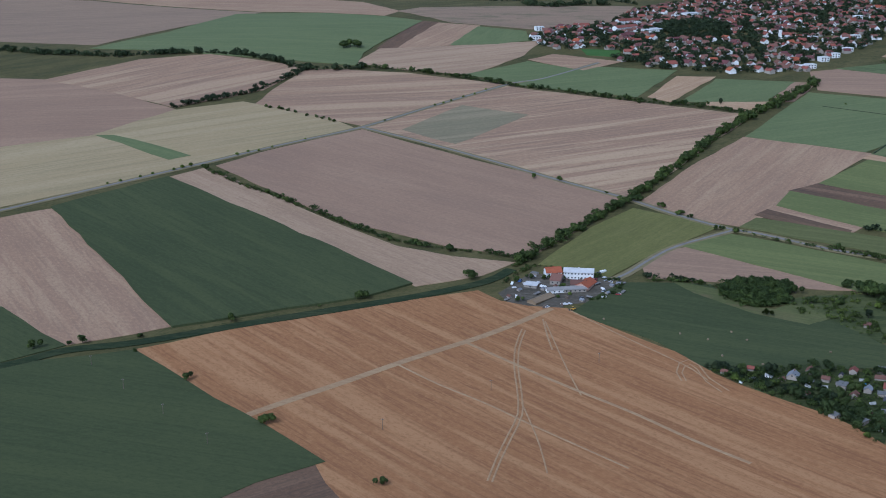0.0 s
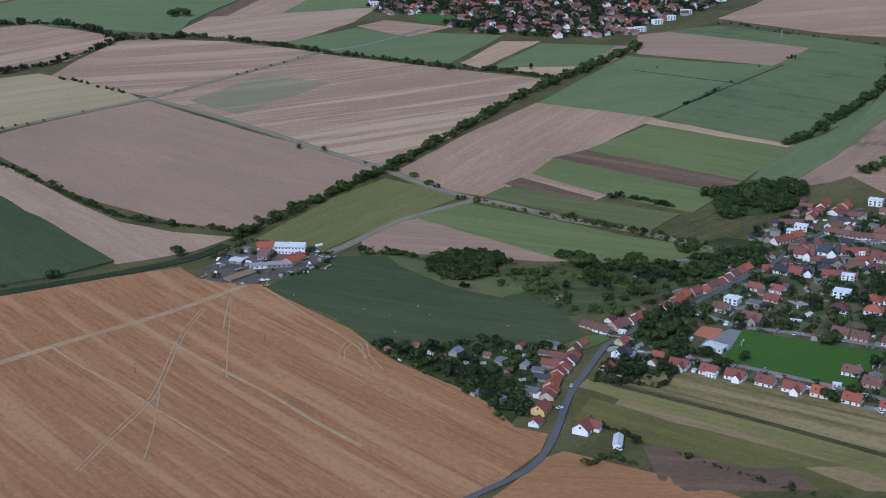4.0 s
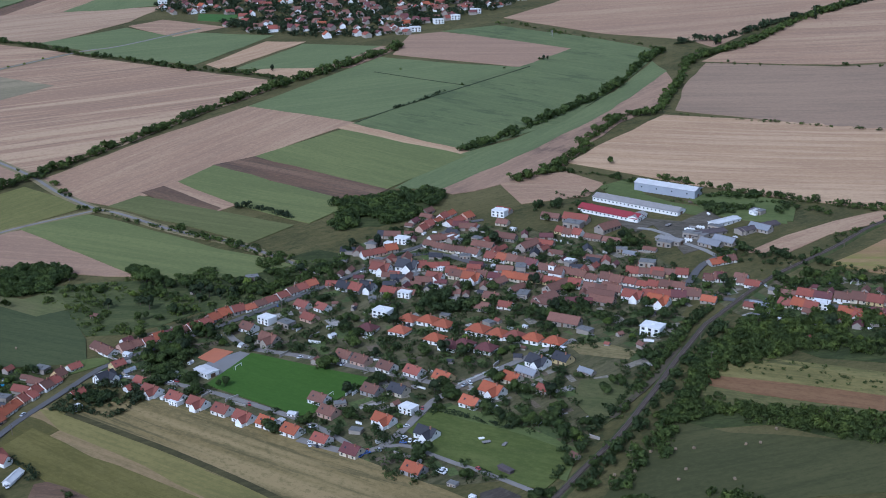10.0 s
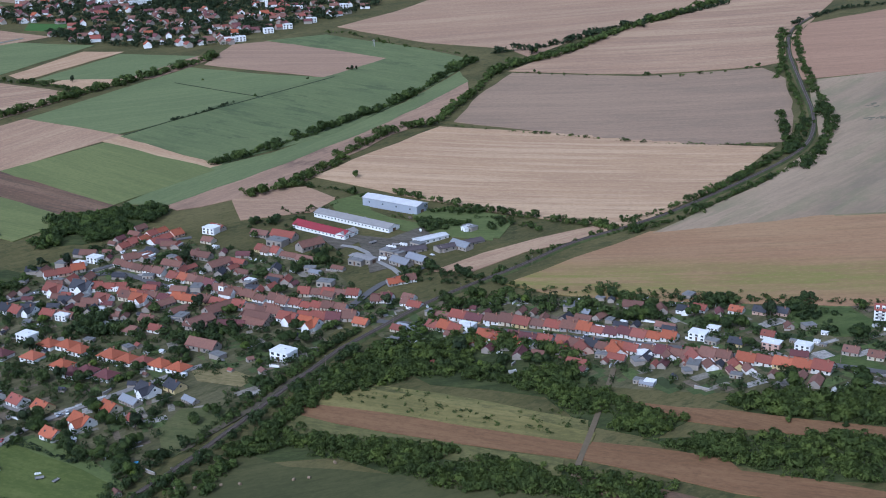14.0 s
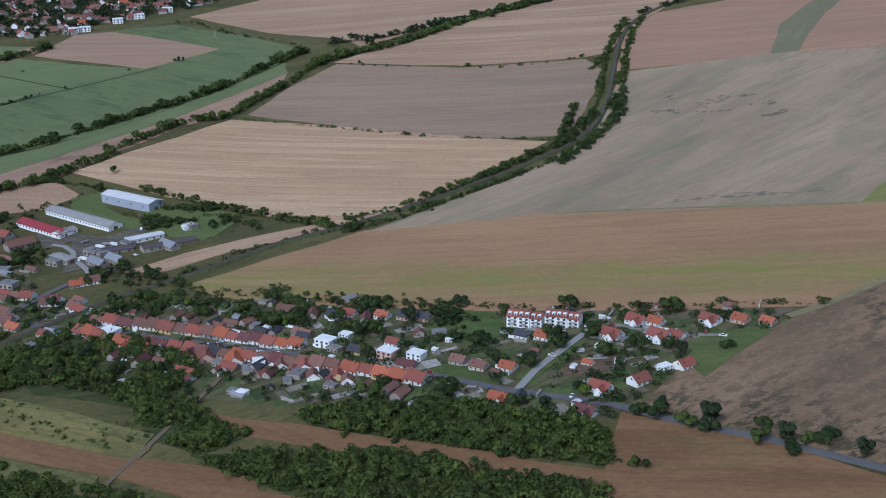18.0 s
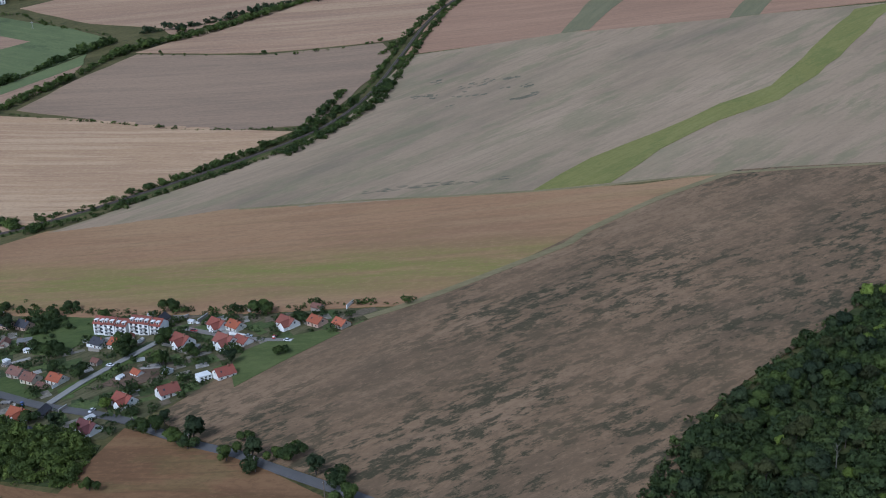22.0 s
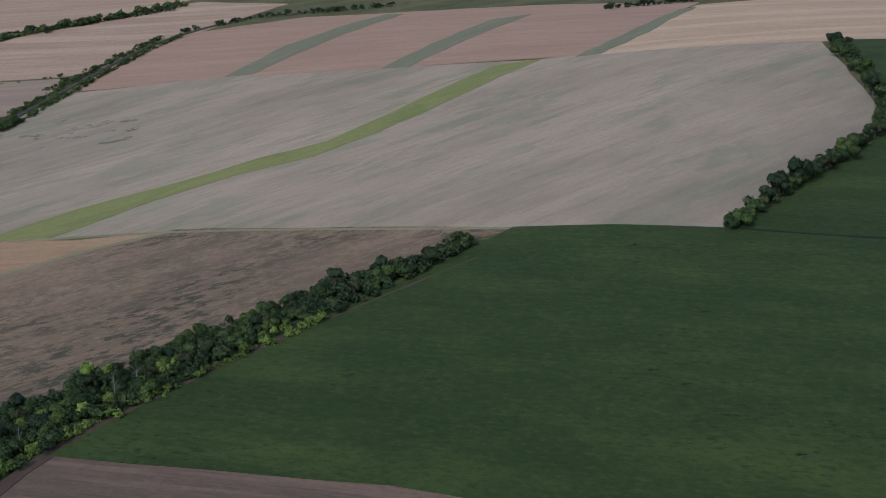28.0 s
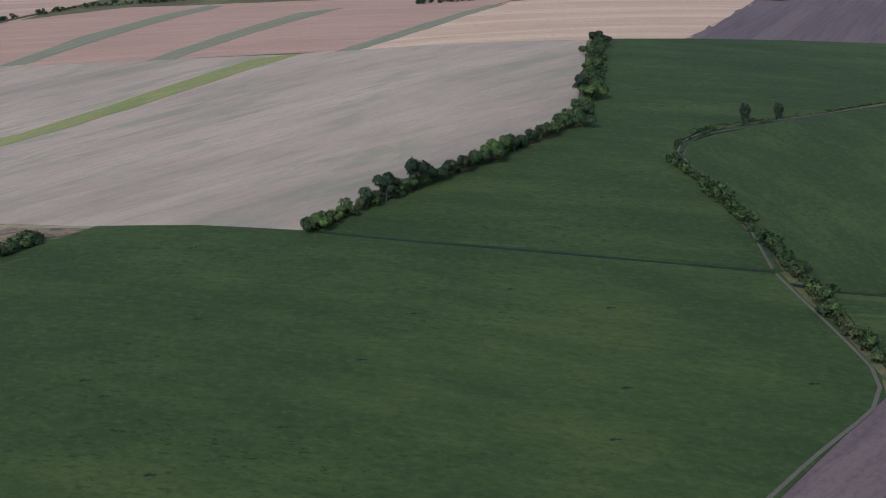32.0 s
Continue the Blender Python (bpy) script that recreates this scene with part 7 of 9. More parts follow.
field("scrub_floor", "tangled grass darkened for shade under scrub on the railway side", SHADED_FLOOR, [(520, 525), (544, 559), (566, 543), (594, 510), (590, 476), (557, 492), (533, 504)], up=0.2, wobble=2.5, category="undergrowth")
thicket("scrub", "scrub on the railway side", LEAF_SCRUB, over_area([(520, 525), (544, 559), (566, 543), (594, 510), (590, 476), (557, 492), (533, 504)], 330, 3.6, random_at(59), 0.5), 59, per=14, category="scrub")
field("scrub_floor", "tangled grass darkened for shade under bushy belt below the meadow", SHADED_FLOOR, [(492, 462), (519, 458), (573, 422), (605, 403), (595, 394), (537, 419), (500, 450)], up=0.2, wobble=2.5, category="undergrowth")
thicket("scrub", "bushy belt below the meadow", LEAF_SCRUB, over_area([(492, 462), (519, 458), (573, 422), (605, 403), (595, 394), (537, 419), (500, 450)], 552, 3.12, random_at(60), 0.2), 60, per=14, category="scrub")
field("scrub_floor", "tangled grass darkened for shade under bushy strip between brown fields", SHADED_FLOOR, [(601, 438), (645, 427), (675, 416), (695, 403), (725, 383), (719, 373), (641, 398), (618, 419)], up=0.2, wobble=2.5, category="undergrowth")
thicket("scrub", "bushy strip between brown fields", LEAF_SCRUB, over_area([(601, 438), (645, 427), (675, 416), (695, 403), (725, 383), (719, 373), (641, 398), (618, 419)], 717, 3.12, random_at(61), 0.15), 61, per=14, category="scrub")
field("scrub_floor", "tangled grass darkened for shade under dense green scrub below the houses", SHADED_FLOOR, [(631, 460), (659, 459), (687, 449), (705, 439), (722, 428), (730, 421), (727, 397), (705, 408), (671, 428), (641, 446)], up=0.2, wobble=2.5, category="undergrowth")
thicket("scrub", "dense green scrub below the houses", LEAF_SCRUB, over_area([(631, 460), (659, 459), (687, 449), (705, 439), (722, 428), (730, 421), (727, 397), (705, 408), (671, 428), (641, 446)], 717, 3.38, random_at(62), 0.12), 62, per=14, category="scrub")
field("scrub_floor", "tangled grass darkened for shade under light green scrub", SHADED_FLOOR, [(570, 492), (595, 478), (618, 447), (605, 437), (585, 453)], up=0.2, wobble=2.5, category="undergrowth")
thicket("scrub", "light green scrub", LEAF_SCRUB, over_area([(570, 492), (595, 478), (618, 447), (605, 437), (585, 453)], 193, 3.12, random_at(63), 0.35), 63, per=14, category="scrub")
field("scrub_floor", "tangled grass darkened for shade under bushes east of the rails", SHADED_FLOOR, [(483, 511), (501, 537), (536, 549), (522, 510), (492, 500), (474, 477)], up=0.2, wobble=2.5, category="undergrowth")
thicket("scrub", "bushes east of the rails", LEAF_SCRUB, over_area([(483, 511), (501, 537), (536, 549), (522, 510), (492, 500), (474, 477)], 358, 3.38, random_at(64), 0.35), 64, per=14, category="scrub")
field("scrub_floor", "tangled grass darkened for shade under bushy meadow edge", SHADED_FLOOR, [(460, 465), (475, 479), (505, 462), (501, 451), (476, 453)], up=0.2, wobble=2.5, category="undergrowth")
thicket("scrub", "bushy meadow edge", LEAF_SCRUB, over_area([(460, 465), (475, 479), (505, 462), (501, 451), (476, 453)], 193, 2.86, random_at(65), 0.35), 65, per=14, category="scrub")
field("scrub_floor", "tangled grass darkened for shade under lower trees by the meadow", SHADED_FLOOR, [(438, 407), (456, 411), (483, 401), (480, 391), (438, 400)], up=0.2, wobble=2.5, category="undergrowth")
thicket("scrub", "lower trees by the meadow", LEAF_SCRUB, over_area([(438, 407), (456, 411), (483, 401), (480, 391), (438, 400)], 110, 2.86, random_at(66), 0.35), 66, per=14, category="scrub")
thicket("hedgerow", "dense bushes along the rail cutting", LEAF, along_line([(446, 468), (460, 495), (477, 524), (494, 555), (510, 578)], 2.0, 2.2, random_at(67), 2.6, miss=0.0), 67, per=14)
thicket("hedgerow", "tall bushes east of the rails", LEAF, along_line([(455, 434), (468, 468), (484, 494), (500, 522), (517, 550), (535, 572), (558, 598)], 1.8, 3.0, random_at(68), 3.4, miss=0.0), 68, per=14)
thicket("hedgerow", "trees beside the halls", LEAF, along_line([(539, 707), (551, 714), (557, 708), (531, 723), (520, 731)], 2.0, 2.0, random_at(69), 3.0, miss=0.0), 69, per=14)
thicket("hedgerow", "bushes around the farm paddock", LEAF, along_line([(559, 712), (570, 720), (581, 707), (597, 688)], 2.4, 1.6, random_at(70), 2.4, miss=0.0), 70, per=14)
thicket("hedgerow", "garden hedge behind the cowsheds", LEAF, along_line([(456, 757), (463, 746), (475, 752), (485, 758), (487, 773)], 2.2, 1.8, random_at(71), 2.4, miss=0.0), 71, per=14)
thicket("hedgerow", "bushes around the farmstead", LEAF, along_line([(34, 672), (51, 694), (61, 697), (95, 675), (101, 667), (87, 649), (81, 646)], 2.2, 1.6, random_at(72), 2.6, miss=0.0), 72, per=14)
thicket("hedgerow", "hedge undergrowth on the hillside", LEAF_MID, along_line([(1169, 542), (1188, 563), (1209, 589), (1236, 618), (1265, 653), (1288, 690), (1304, 754), (1328, 878)], 1.7, 2.0, random_at(73), 4.2, miss=0.0), 73, per=14)
thicket("hedgerow", "bushes on both sides of the railway", LEAF, along_line([(639, 691), (670, 710), (714, 752), (755, 797), (771, 826), (797, 886), (816, 974), (839, 1077), (865, 1161)], 2.2, 1.6, random_at(74), 3.0, miss=0.0), 74, per=14)
thicket("hedgerow", "bushes on the outer railway curve", LEAF, along_line([(639, 670), (668, 686), (708, 723), (750, 764), (781, 804), (811, 879), (831, 967), (851, 1070), (882, 1165)], 2.2, 1.6, random_at(75), 3.0, miss=0.0), 75, per=14)
thicket("hedgerow", "dark tree line behind the town fields", LEAF_DARK, along_line([(-83, 1841), (0, 1841), (80, 1758), (160, 1771), (228, 1742), (261, 1696)], 2.6, 2.0, random_at(76), 4.0, miss=0.0), 76, per=14)
thicket("hedgerow", "clipped dark garden hedge beside the road", LEAF_DARK, along_line([(224.9, 511.9), (229.8, 508.7), (239.2, 507.7), (251, 502.7), (258, 517.8), (253.1, 526.6), (238.4, 531.1), (229.6, 523.2), (224.9, 511.9)], 1.5, 0.7, random_at(81), 3.0, miss=0.0), 81, per=14)
thicket("garden_trees", "dark trees inside the hedged garden", LEAF_MID, over_area([(227.2, 514.3), (234.2, 527.1), (250.7, 524.1), (255.1, 519.3), (250.4, 509.1), (239.1, 512.5)], 26, 3.6, random_at(82)), 82, per=16, category="scrub")
thicket("hedgerow", "dark hedge round the white house by the road", LEAF_DARK, along_line([(219.9, 469.6), (225.9, 466.4), (232.3, 457.9), (232.2, 454.6)], 1.4, 0.6, random_at(83), 2.2, miss=0.0), 83, per=12)
thicket("hedgerow", "dark bushes at the corner of the road", LEAF_MID, along_line([(214, 438.5), (217.5, 444.5), (223.1, 442.3), (228.1, 437.9)], 1.8, 1.6, random_at(84), 2.8, miss=0.0), 84, per=14)
thicket("hedgerow", "clipped hedge along the bright meadow", LEAF_DARK, along_line([(378.4, 490.3), (385.5, 483.9), (392.5, 478.2), (400.3, 471.8), (406, 467.4)], 1.4, 0.5, random_at(85), 1.9, miss=0.0), 85, per=12)
thicket("hedgerow", "shrubs round the stream bend", LEAF_MID, along_line([(1322, 560), (1320, 590), (1316, 612), (1317, 624), (1322, 637), (1332, 648), (1350, 662), (1372, 673)], 2.6, 1.0, random_at(86), 2.6, miss=0.1), 86, per=14)
thicket("hedgerow", "low dark shrubs along the upper stream", LEAF_MID, along_line([(1372, 673), (1400, 690), (1440, 706), (1480, 722)], 3.0, 0.8, random_at(87), 1.7, miss=0.1), 87, per=12)

# ---- single trees ----
tree(0, -180, 581, .75, "single trees in the fields")
tree(5, -186, 580, .6, "single trees in the fields")
tree(0, -111, 612, .8, "single trees in the fields")
tree(1, -45, 646, .9, "single trees in the fields")
tree(1, 16, 678, 1.0, "single trees in the fields")
tree(0, -120, 540, .75, "single trees in the fields")
tree(1, -77, 497, .85, "single trees in the fields")
tree(0, -24, 443, .7, "single trees in the fields")
tree(5, -152, 572, .5, "single trees in the fields")
tree(5, -153, 590, .7, "single trees in the fields")
tree(0, -202, 573, .9, "single trees in the fields")
tree(1, 4, 724, .8, "single trees in the fields")
tree(5, -67, 635, .4, "single trees in the fields")
tree(1, -101, 1357, 1.6, "single trees in the fields")
tree(1, -93, 1353, 1.5, "single trees in the fields")
tree(1, -108, 1351, 1.5, "single trees in the fields")
tree(4, 251, 1113, .8, "single trees in the fields")
tree(0, 66, 878, .7, "single trees in the fields")
tree(0, 84, 871, .7, "single trees in the fields")
tree(5, 114, 840, .5, "single trees in the fields")
tree(1, 133, 821, .9, "single trees in the fields")
tree(1, 147, 807, .7, "single trees in the fields")
tree(1, 156, 790, .7, "single trees in the fields")
tree(0, 162, 783, .6, "single trees in the fields")
tree(0, 174, 760, .6, "single trees in the fields")
tree(0, 178, 760, .5, "single trees in the fields")
tree(5, -157, 1088, .75, "row of trees along the stubble")
tree(5, -152, 1084, .75, "row of trees along the stubble")
tree(5, -145, 1083, .75, "row of trees along the stubble")
tree(5, -141, 1079, .75, "row of trees along the stubble")
tree(5, -136, 1075, .75, "row of trees along the stubble")
tree(5, -129, 1069, .75, "row of trees along the stubble")
tree(5, -117, 1058, .75, "row of trees along the stubble")
tree(5, -109, 1053, .75, "row of trees along the stubble")
tree(5, -103, 1049, .75, "row of trees along the stubble")
tree(5, -97, 1044, .75, "row of trees along the stubble")
tree(5, -92, 1040, .75, "row of trees along the stubble")
tree(3, -157, 929, .7, "small roadside trees")
tree(3, -150, 938, .6, "small roadside trees")
tree(3, -142, 942, .6, "small roadside trees")
tree(3, -134, 953, .5, "small roadside trees")
tree(3, -111, 979, .5, "small roadside trees")
tree(3, -210, 873, .6, "small roadside trees")
tree(3, -216, 865, .6, "small roadside trees")
tree(3, -228, 855, .6, "small roadside trees")
tree(3, -196, 885, .6, "small roadside trees")
tree(3, -191, 891, .8, "small roadside trees")
tree(3, -186, 896, .8, "small roadside trees")
tree(3, -236, 848, .5, "small roadside trees")
tree(3, -7, 1104, .6, "small roadside trees")
tree(3, 1, 1113, .6, "small roadside trees")
tree(3, 8, 1122, .6, "small roadside trees")
tree(3, 19, 1138, .6, "small roadside trees")
tree(3, 30, 1149, .6, "small roadside trees")
tree(3, 41, 1168, .6, "small roadside trees")
tree(3, -50, 1046, .5, "small roadside trees")
tree(0, 172, 622, .7, "trees behind the pasture")
tree(1, 188, 653, 1.1, "trees behind the pasture")
tree(1, 171, 655, .9, "trees behind the pasture")
tree(1, 236, 646, 1.5, "trees behind the pasture")
tree(5, 147, 669, .6, "trees behind the pasture")
tree(5, 237, 654, .8, "trees behind the pasture")
tree(1, 167, 666, 1.0)
tree(1, 191, 659, 1.1)
tree(1, 234, 649, 1.45)
tree(1, 226, 659, .9)
tree(0, 172, 622, .7)
tree(0, 496, 812, .8)
tree(0, 482, 1121, .5)
tree(4, 485, 1121, .6)
tree(4, 489, 1122, .5)
tree(1, 644, 1152, .9)
tree(4, 641, 1148, 1.0)
tree(4, 646, 1152, .9)
tree(5, 411, 1039, .6)
tree(5, 449, 1094, .5)
tree(5, 361, 1103, .5)
tree(2, 337, 539, .8)
tree(2, 344, 508, .9)
tree(1, 267, 557, 1.1)
tree(1, 262, 573, 1.0)
tree(0, 257, 550, .9)
tree(1, 281, 519, .7)
tree(1, 474, 564, .9)
tree(5, 636, 1082, .6)
tree(0, 722, 1041, .7)
tree(5, 731, 1036, .5)
tree(0, 746, 1030, .5)
tree(5, 810, 1042, .8)
tree(5, 800, 1038, .6)
tree(4, 755, 1227, .9)
tree(1, 719, 756, .6, "avenue trees by the village road")
tree(0, 649, 437, .4, "avenue trees by the village road")
tree(5, 665, 429, .5, "avenue trees by the village road")
tree(5, 677, 418, .5, "avenue trees by the village road")
tree(5, 697, 410, .8, "avenue trees by the village road")
tree(0, 733, 394, .7, "avenue trees by the village road")
tree(5, 719, 379, .8, "avenue trees by the village road")
tree(4, 1360, 672, 1.2)
tree(4, 1377, 677, 1.1)
tree(5, 1133, 529, .3)
tree(2, 1323, 872, 1.08, "hedge trees on the hillside")
tree(2, 1327, 868, 1.23, "hedge trees on the hillside")
tree(2, 1331, 863, 0.91, "hedge trees on the hillside")
tree(1, 1314, 831, 1.16, "hedge trees on the hillside")
tree(8, 1318, 822, 1.58, "hedge trees on the hillside")
tree(8, 1306, 791, 0.88, "hedge trees on the hillside")
tree(0, 1311, 782, 1.36, "hedge trees on the hillside")
tree(8, 1302, 755, 1.47, "hedge trees on the hillside")
tree(8, 1306, 748, 0.92, "hedge trees on the hillside")
tree(2, 1294, 727, 1.60, "hedge trees on the hillside")
tree(1, 1299, 719, 1.61, "hedge trees on the hillside")
tree(8, 1288, 701, 1.05, "hedge trees on the hillside")
tree(8, 1291, 689, 1.06, "hedge trees on the hillside")
tree(8, 1283, 680, 1.07, "hedge trees on the hillside")
tree(8, 1285, 666, 1.43, "hedge trees on the hillside")
tree(8, 1277, 667, 1.42, "hedge trees on the hillside")
tree(8, 1272, 658, 0.85, "hedge trees on the hillside")
tree(0, 1268, 655, 1.04, "hedge trees on the hillside")
tree(6, 1264, 648, 1.16, "hedge trees on the hillside")
tree(2, 1259, 643, 0.97, "hedge trees on the hillside")
tree(8, 1255, 638, 0.85, "hedge trees on the hillside")
tree(8, 1251, 633, 1.44, "hedge trees on the hillside")
tree(0, 1246, 627, 1.42, "hedge trees on the hillside")
tree(1, 1242, 622, 1.36, "hedge trees on the hillside")
tree(0, 1238, 616, 1.31, "hedge trees on the hillside")
tree(8, 1234, 612, 1.32, "hedge trees on the hillside")
tree(0, 1230, 606, 0.93, "hedge trees on the hillside")
tree(6, 1227, 603, 1.23, "hedge trees on the hillside")
tree(6, 1223, 599, 1.12, "hedge trees on the hillside")
tree(2, 1220, 597, 0.94, "hedge trees on the hillside")
tree(8, 1215, 592, 1.38, "hedge trees on the hillside")
tree(1, 1211, 589, 0.93, "hedge trees on the hillside")
tree(2, 1208, 585, 1.75, "hedge trees on the hillside")
tree(0, 1204, 579, 1.10, "hedge trees on the hillside")
tree(6, 1200, 576, 1.22, "hedge trees on the hillside")
tree(2, 1197, 572, 1.54, "hedge trees on the hillside")
tree(2, 1194, 569, 0.77, "hedge trees on the hillside")
tree(2, 1190, 564, 1.17, "hedge trees on the hillside")
tree(6, 1187, 560, 0.86, "hedge trees on the hillside")
tree(8, 1184, 555, 0.97, "hedge trees on the hillside")
tree(0, 1181, 553, 0.89, "hedge trees on the hillside")
tree(0, 1178, 549, 0.75, "hedge trees on the hillside")
tree(8, 1175, 545, 0.69, "hedge trees on the hillside")
tree(1, 1173, 542, 1.06, "hedge trees on the hillside")
tree(8, 1170, 540, 1.09, "hedge trees on the hillside")
tree(8, 260.5, 551.8, 1, "trees round the sports ground")
tree(1, 264.4, 557.4, 1.15, "trees round the sports ground")
tree(8, 266.8, 565.7, 1.2, "trees round the sports ground")
tree(0, 264.4, 576.1, 1.1, "trees round the sports ground")
tree(8, 258.5, 564.2, 1, "trees round the sports ground")
tree(1, 253.4, 556.2, 0.7, "trees round the sports ground")
tree(8, 276.7, 581.1, 1, "trees round the sports ground")
tree(0, 272.6, 579, 1.1, "trees round the sports ground")
tree(8, 268.3, 533.3, 0.9, "trees round the sports ground")
tree(1, 263, 539.7, 0.8, "trees round the sports ground")
tree(8, 279.7, 524.5, 0.8, "trees round the sports ground")
tree(0, 292.3, 524.5, 0.8, "trees round the sports ground")
tree(8, 407.6, 470.4, 1, "trees of the lower gardens")
tree(5, 413.1, 471.8, 1.1, "trees of the lower gardens")
tree(8, 423.1, 473.7, 1.1, "trees of the lower gardens")
tree(1, 424.1, 462.4, 0.9, "trees of the lower gardens")
tree(0, 416.6, 467.2, 0.8, "trees of the lower gardens")
tree(8, 427.8, 454.6, 0.7, "trees of the lower gardens")
tree(5, 434.4, 466.5, 0.9, "trees of the lower gardens")
tree(8, 403.1, 476.2, 1, "trees of the lower gardens")
tree(1, 385.4, 497.3, 0.9, "trees of the lower gardens")
tree(0, 380.4, 487.9, 0.6, "trees of the lower gardens")
tree(8, 409.8, 411.8, 1.1, "trees of the lower gardens")
tree(5, 414.3, 415.6, 1, "trees of the lower gardens")
tree(8, 445.1, 490.7, 0.9, "trees of the lower gardens")
tree(1, 451.1, 497.5, 0.8, "trees of the lower gardens")
tree(8, 740.2, 427.2, 0.9, "avenue trees by the village road")
tree(0, 745.5, 423.3, 1, "avenue trees by the village road")
tree(1, 751.6, 416.3, 0.8, "avenue trees by the village road")
tree(2, 758, 413.4, 1.2, "avenue trees by the village road")
tree(8, 756.6, 410.2, 0.9, "avenue trees by the village road")
tree(0, 768.6, 400, 0.9, "avenue trees by the village road")
tree(1, 773.2, 410.2, 0.6, "avenue trees by the village road")
tree(2, 775.9, 398.1, 1, "avenue trees by the village road")
tree(8, 776, 391.5, 0.9, "avenue trees by the village road")
tree(0, 782.3, 396.4, 0.7, "avenue trees by the village road")
tree(1, 786.5, 395.3, 0.9, "avenue trees by the village road")
tree(2, 793.5, 385.5, 0.9, "avenue trees by the village road")
tree(8, 799.6, 377.8, 1.1, "avenue trees by the village road")
tree(0, 802.3, 368.5, 1, "avenue trees by the village road")
tree(1, 777.7, 469.8, 0.6, "avenue trees by the village road")
tree(2, 747, 429.1, 0.7, "avenue trees by the village road")

SCRUBBY = [(500, 511), (514, 506), (536.7, 494.2), (555.5, 477.3), (587, 462), (582.5, 444), (541.6, 467), (499.5, 498.5)]
thicket("meadow_shrubs", "small dark shrubs scattered over the rough meadow", LEAF, over_area(SCRUBBY, 110, 1.5, random_at(301)), 302, per=12, category="scrub")

for k, x, y, size in [(1, 235.8, 645.1, 1.45), (0, 242.2, 640.5, 1.10), (1, 190.3, 654.7, 1.10), (0, 195.2, 652.3, 0.90), (1, 256.7, 637.3, 1.00), (8, 200.3, 638.2, 0.80), (0, 279.3, 637.4, 0.90), (8, 284.6, 637.9, 0.85), (2, 270.8, 623.1, 1.00), (2, 262.5, 625.9, 0.90), (2, 266.2, 626.3, 0.95), (2, 276.7, 619.7, 0.90), (2, 282.6, 621.6, 0.90), (2, 313.4, 645.1, 1.00), (0, 328.5, 641.0, 1.00), (4, 351.4, 680.7, 1.00), (8, 336.5, 673.8, 0.90), (8, 237.9, 619.4, 0.70), (8, 251.1, 598.2, 0.70), (1, 265.1, 558.5, 1.10), (8, 260.6, 555.9, 0.90), (0, 268.6, 569.2, 0.90), (8, 272.4, 577.0, 0.80), (2, 253.0, 559.9, 0.55)]:
    tree(k, x, y, size, "old trees of the orchard")

# ---- the grove beside the leafy crop ----
GROVE = [(866, 345), (888, 378), (934, 425), (961, 452), (955, 443), (999, 484), (1029, 518), (1051, 530), (1073, 551), (1085, 546), (1050, 506), (1005, 461), (977, 427), (963, 412), (962, 404), (950, 388), (943, 368), (931, 332)]
field("grove_floor", "shaded grass and leaf litter under the grove", SHADED_FLOOR, GROVE, up=0.25, wobble=1.5, category="undergrowth")
CORE = grown(GROVE, -3.0)
thicket("grove_undergrowth", "dense dark shrubs and saplings under the grove", LEAF_MID, over_area(grown(GROVE, -1.5), 560, 4.2, random_at(901)), 902, per=16, category="scrub")
rng = random_at(900)
for x, y, w, t in over_area(CORE, 230, 1.08, rng):
    k = rng.choice(9, p=(0.24, 0.14, 0.14, 0.05, 0.0, 0.12, 0.14, 0.0, 0.17))
    tip = 0.55 if (x - 1069) ** 2 + (y - 563) ** 2 < 1600 else 1.0
    tree(int(k), x, y, rng.uniform(0.6, 1.08) * tip, "trees of the grove")
EDGE = [(937, 342), (943, 366), (948, 385), (954, 402), (962, 412), (973, 425), (982, 434), (1004, 459), (1026, 481)]
thicket("grove_edge", "low light green bushes along the edge of the grove", LEAF_LIGHT, along_line(EDGE, 1.7, 1.3, random_at(903), 2.6, miss=0.12), 904, per=16, category="scrub")
thicket("grove_edge", "low shrubs on the fallow side of the grove", LEAF_MID, along_line([(868, 346), (889, 380), (933, 426), (957, 447), (998, 486)], 2.2, 1.3, random_at(905), 2.4, miss=0.2), 906, per=16, category="scrub")
for x, y, size in [(959.5, 449, 1.0), (966, 449, 0.8), (981, 445, 1.05), (984, 448, 0.85), (977, 440, 0.7), (963.5, 424, 0.8), (954, 422, 0.75), (943.5, 388, 0.95), (946, 392, 0.75), (942, 376, 0.95), (945, 379, 0.7), (936, 357, 1.0), (938, 362, 0.75), (930, 398, 0.7), (897, 384, 0.6), (909, 369, 0.65), (1011, 471, 0.6), (996, 456, 0.7)]:
    tree(7, x, y, size, "bright trees of the grove")


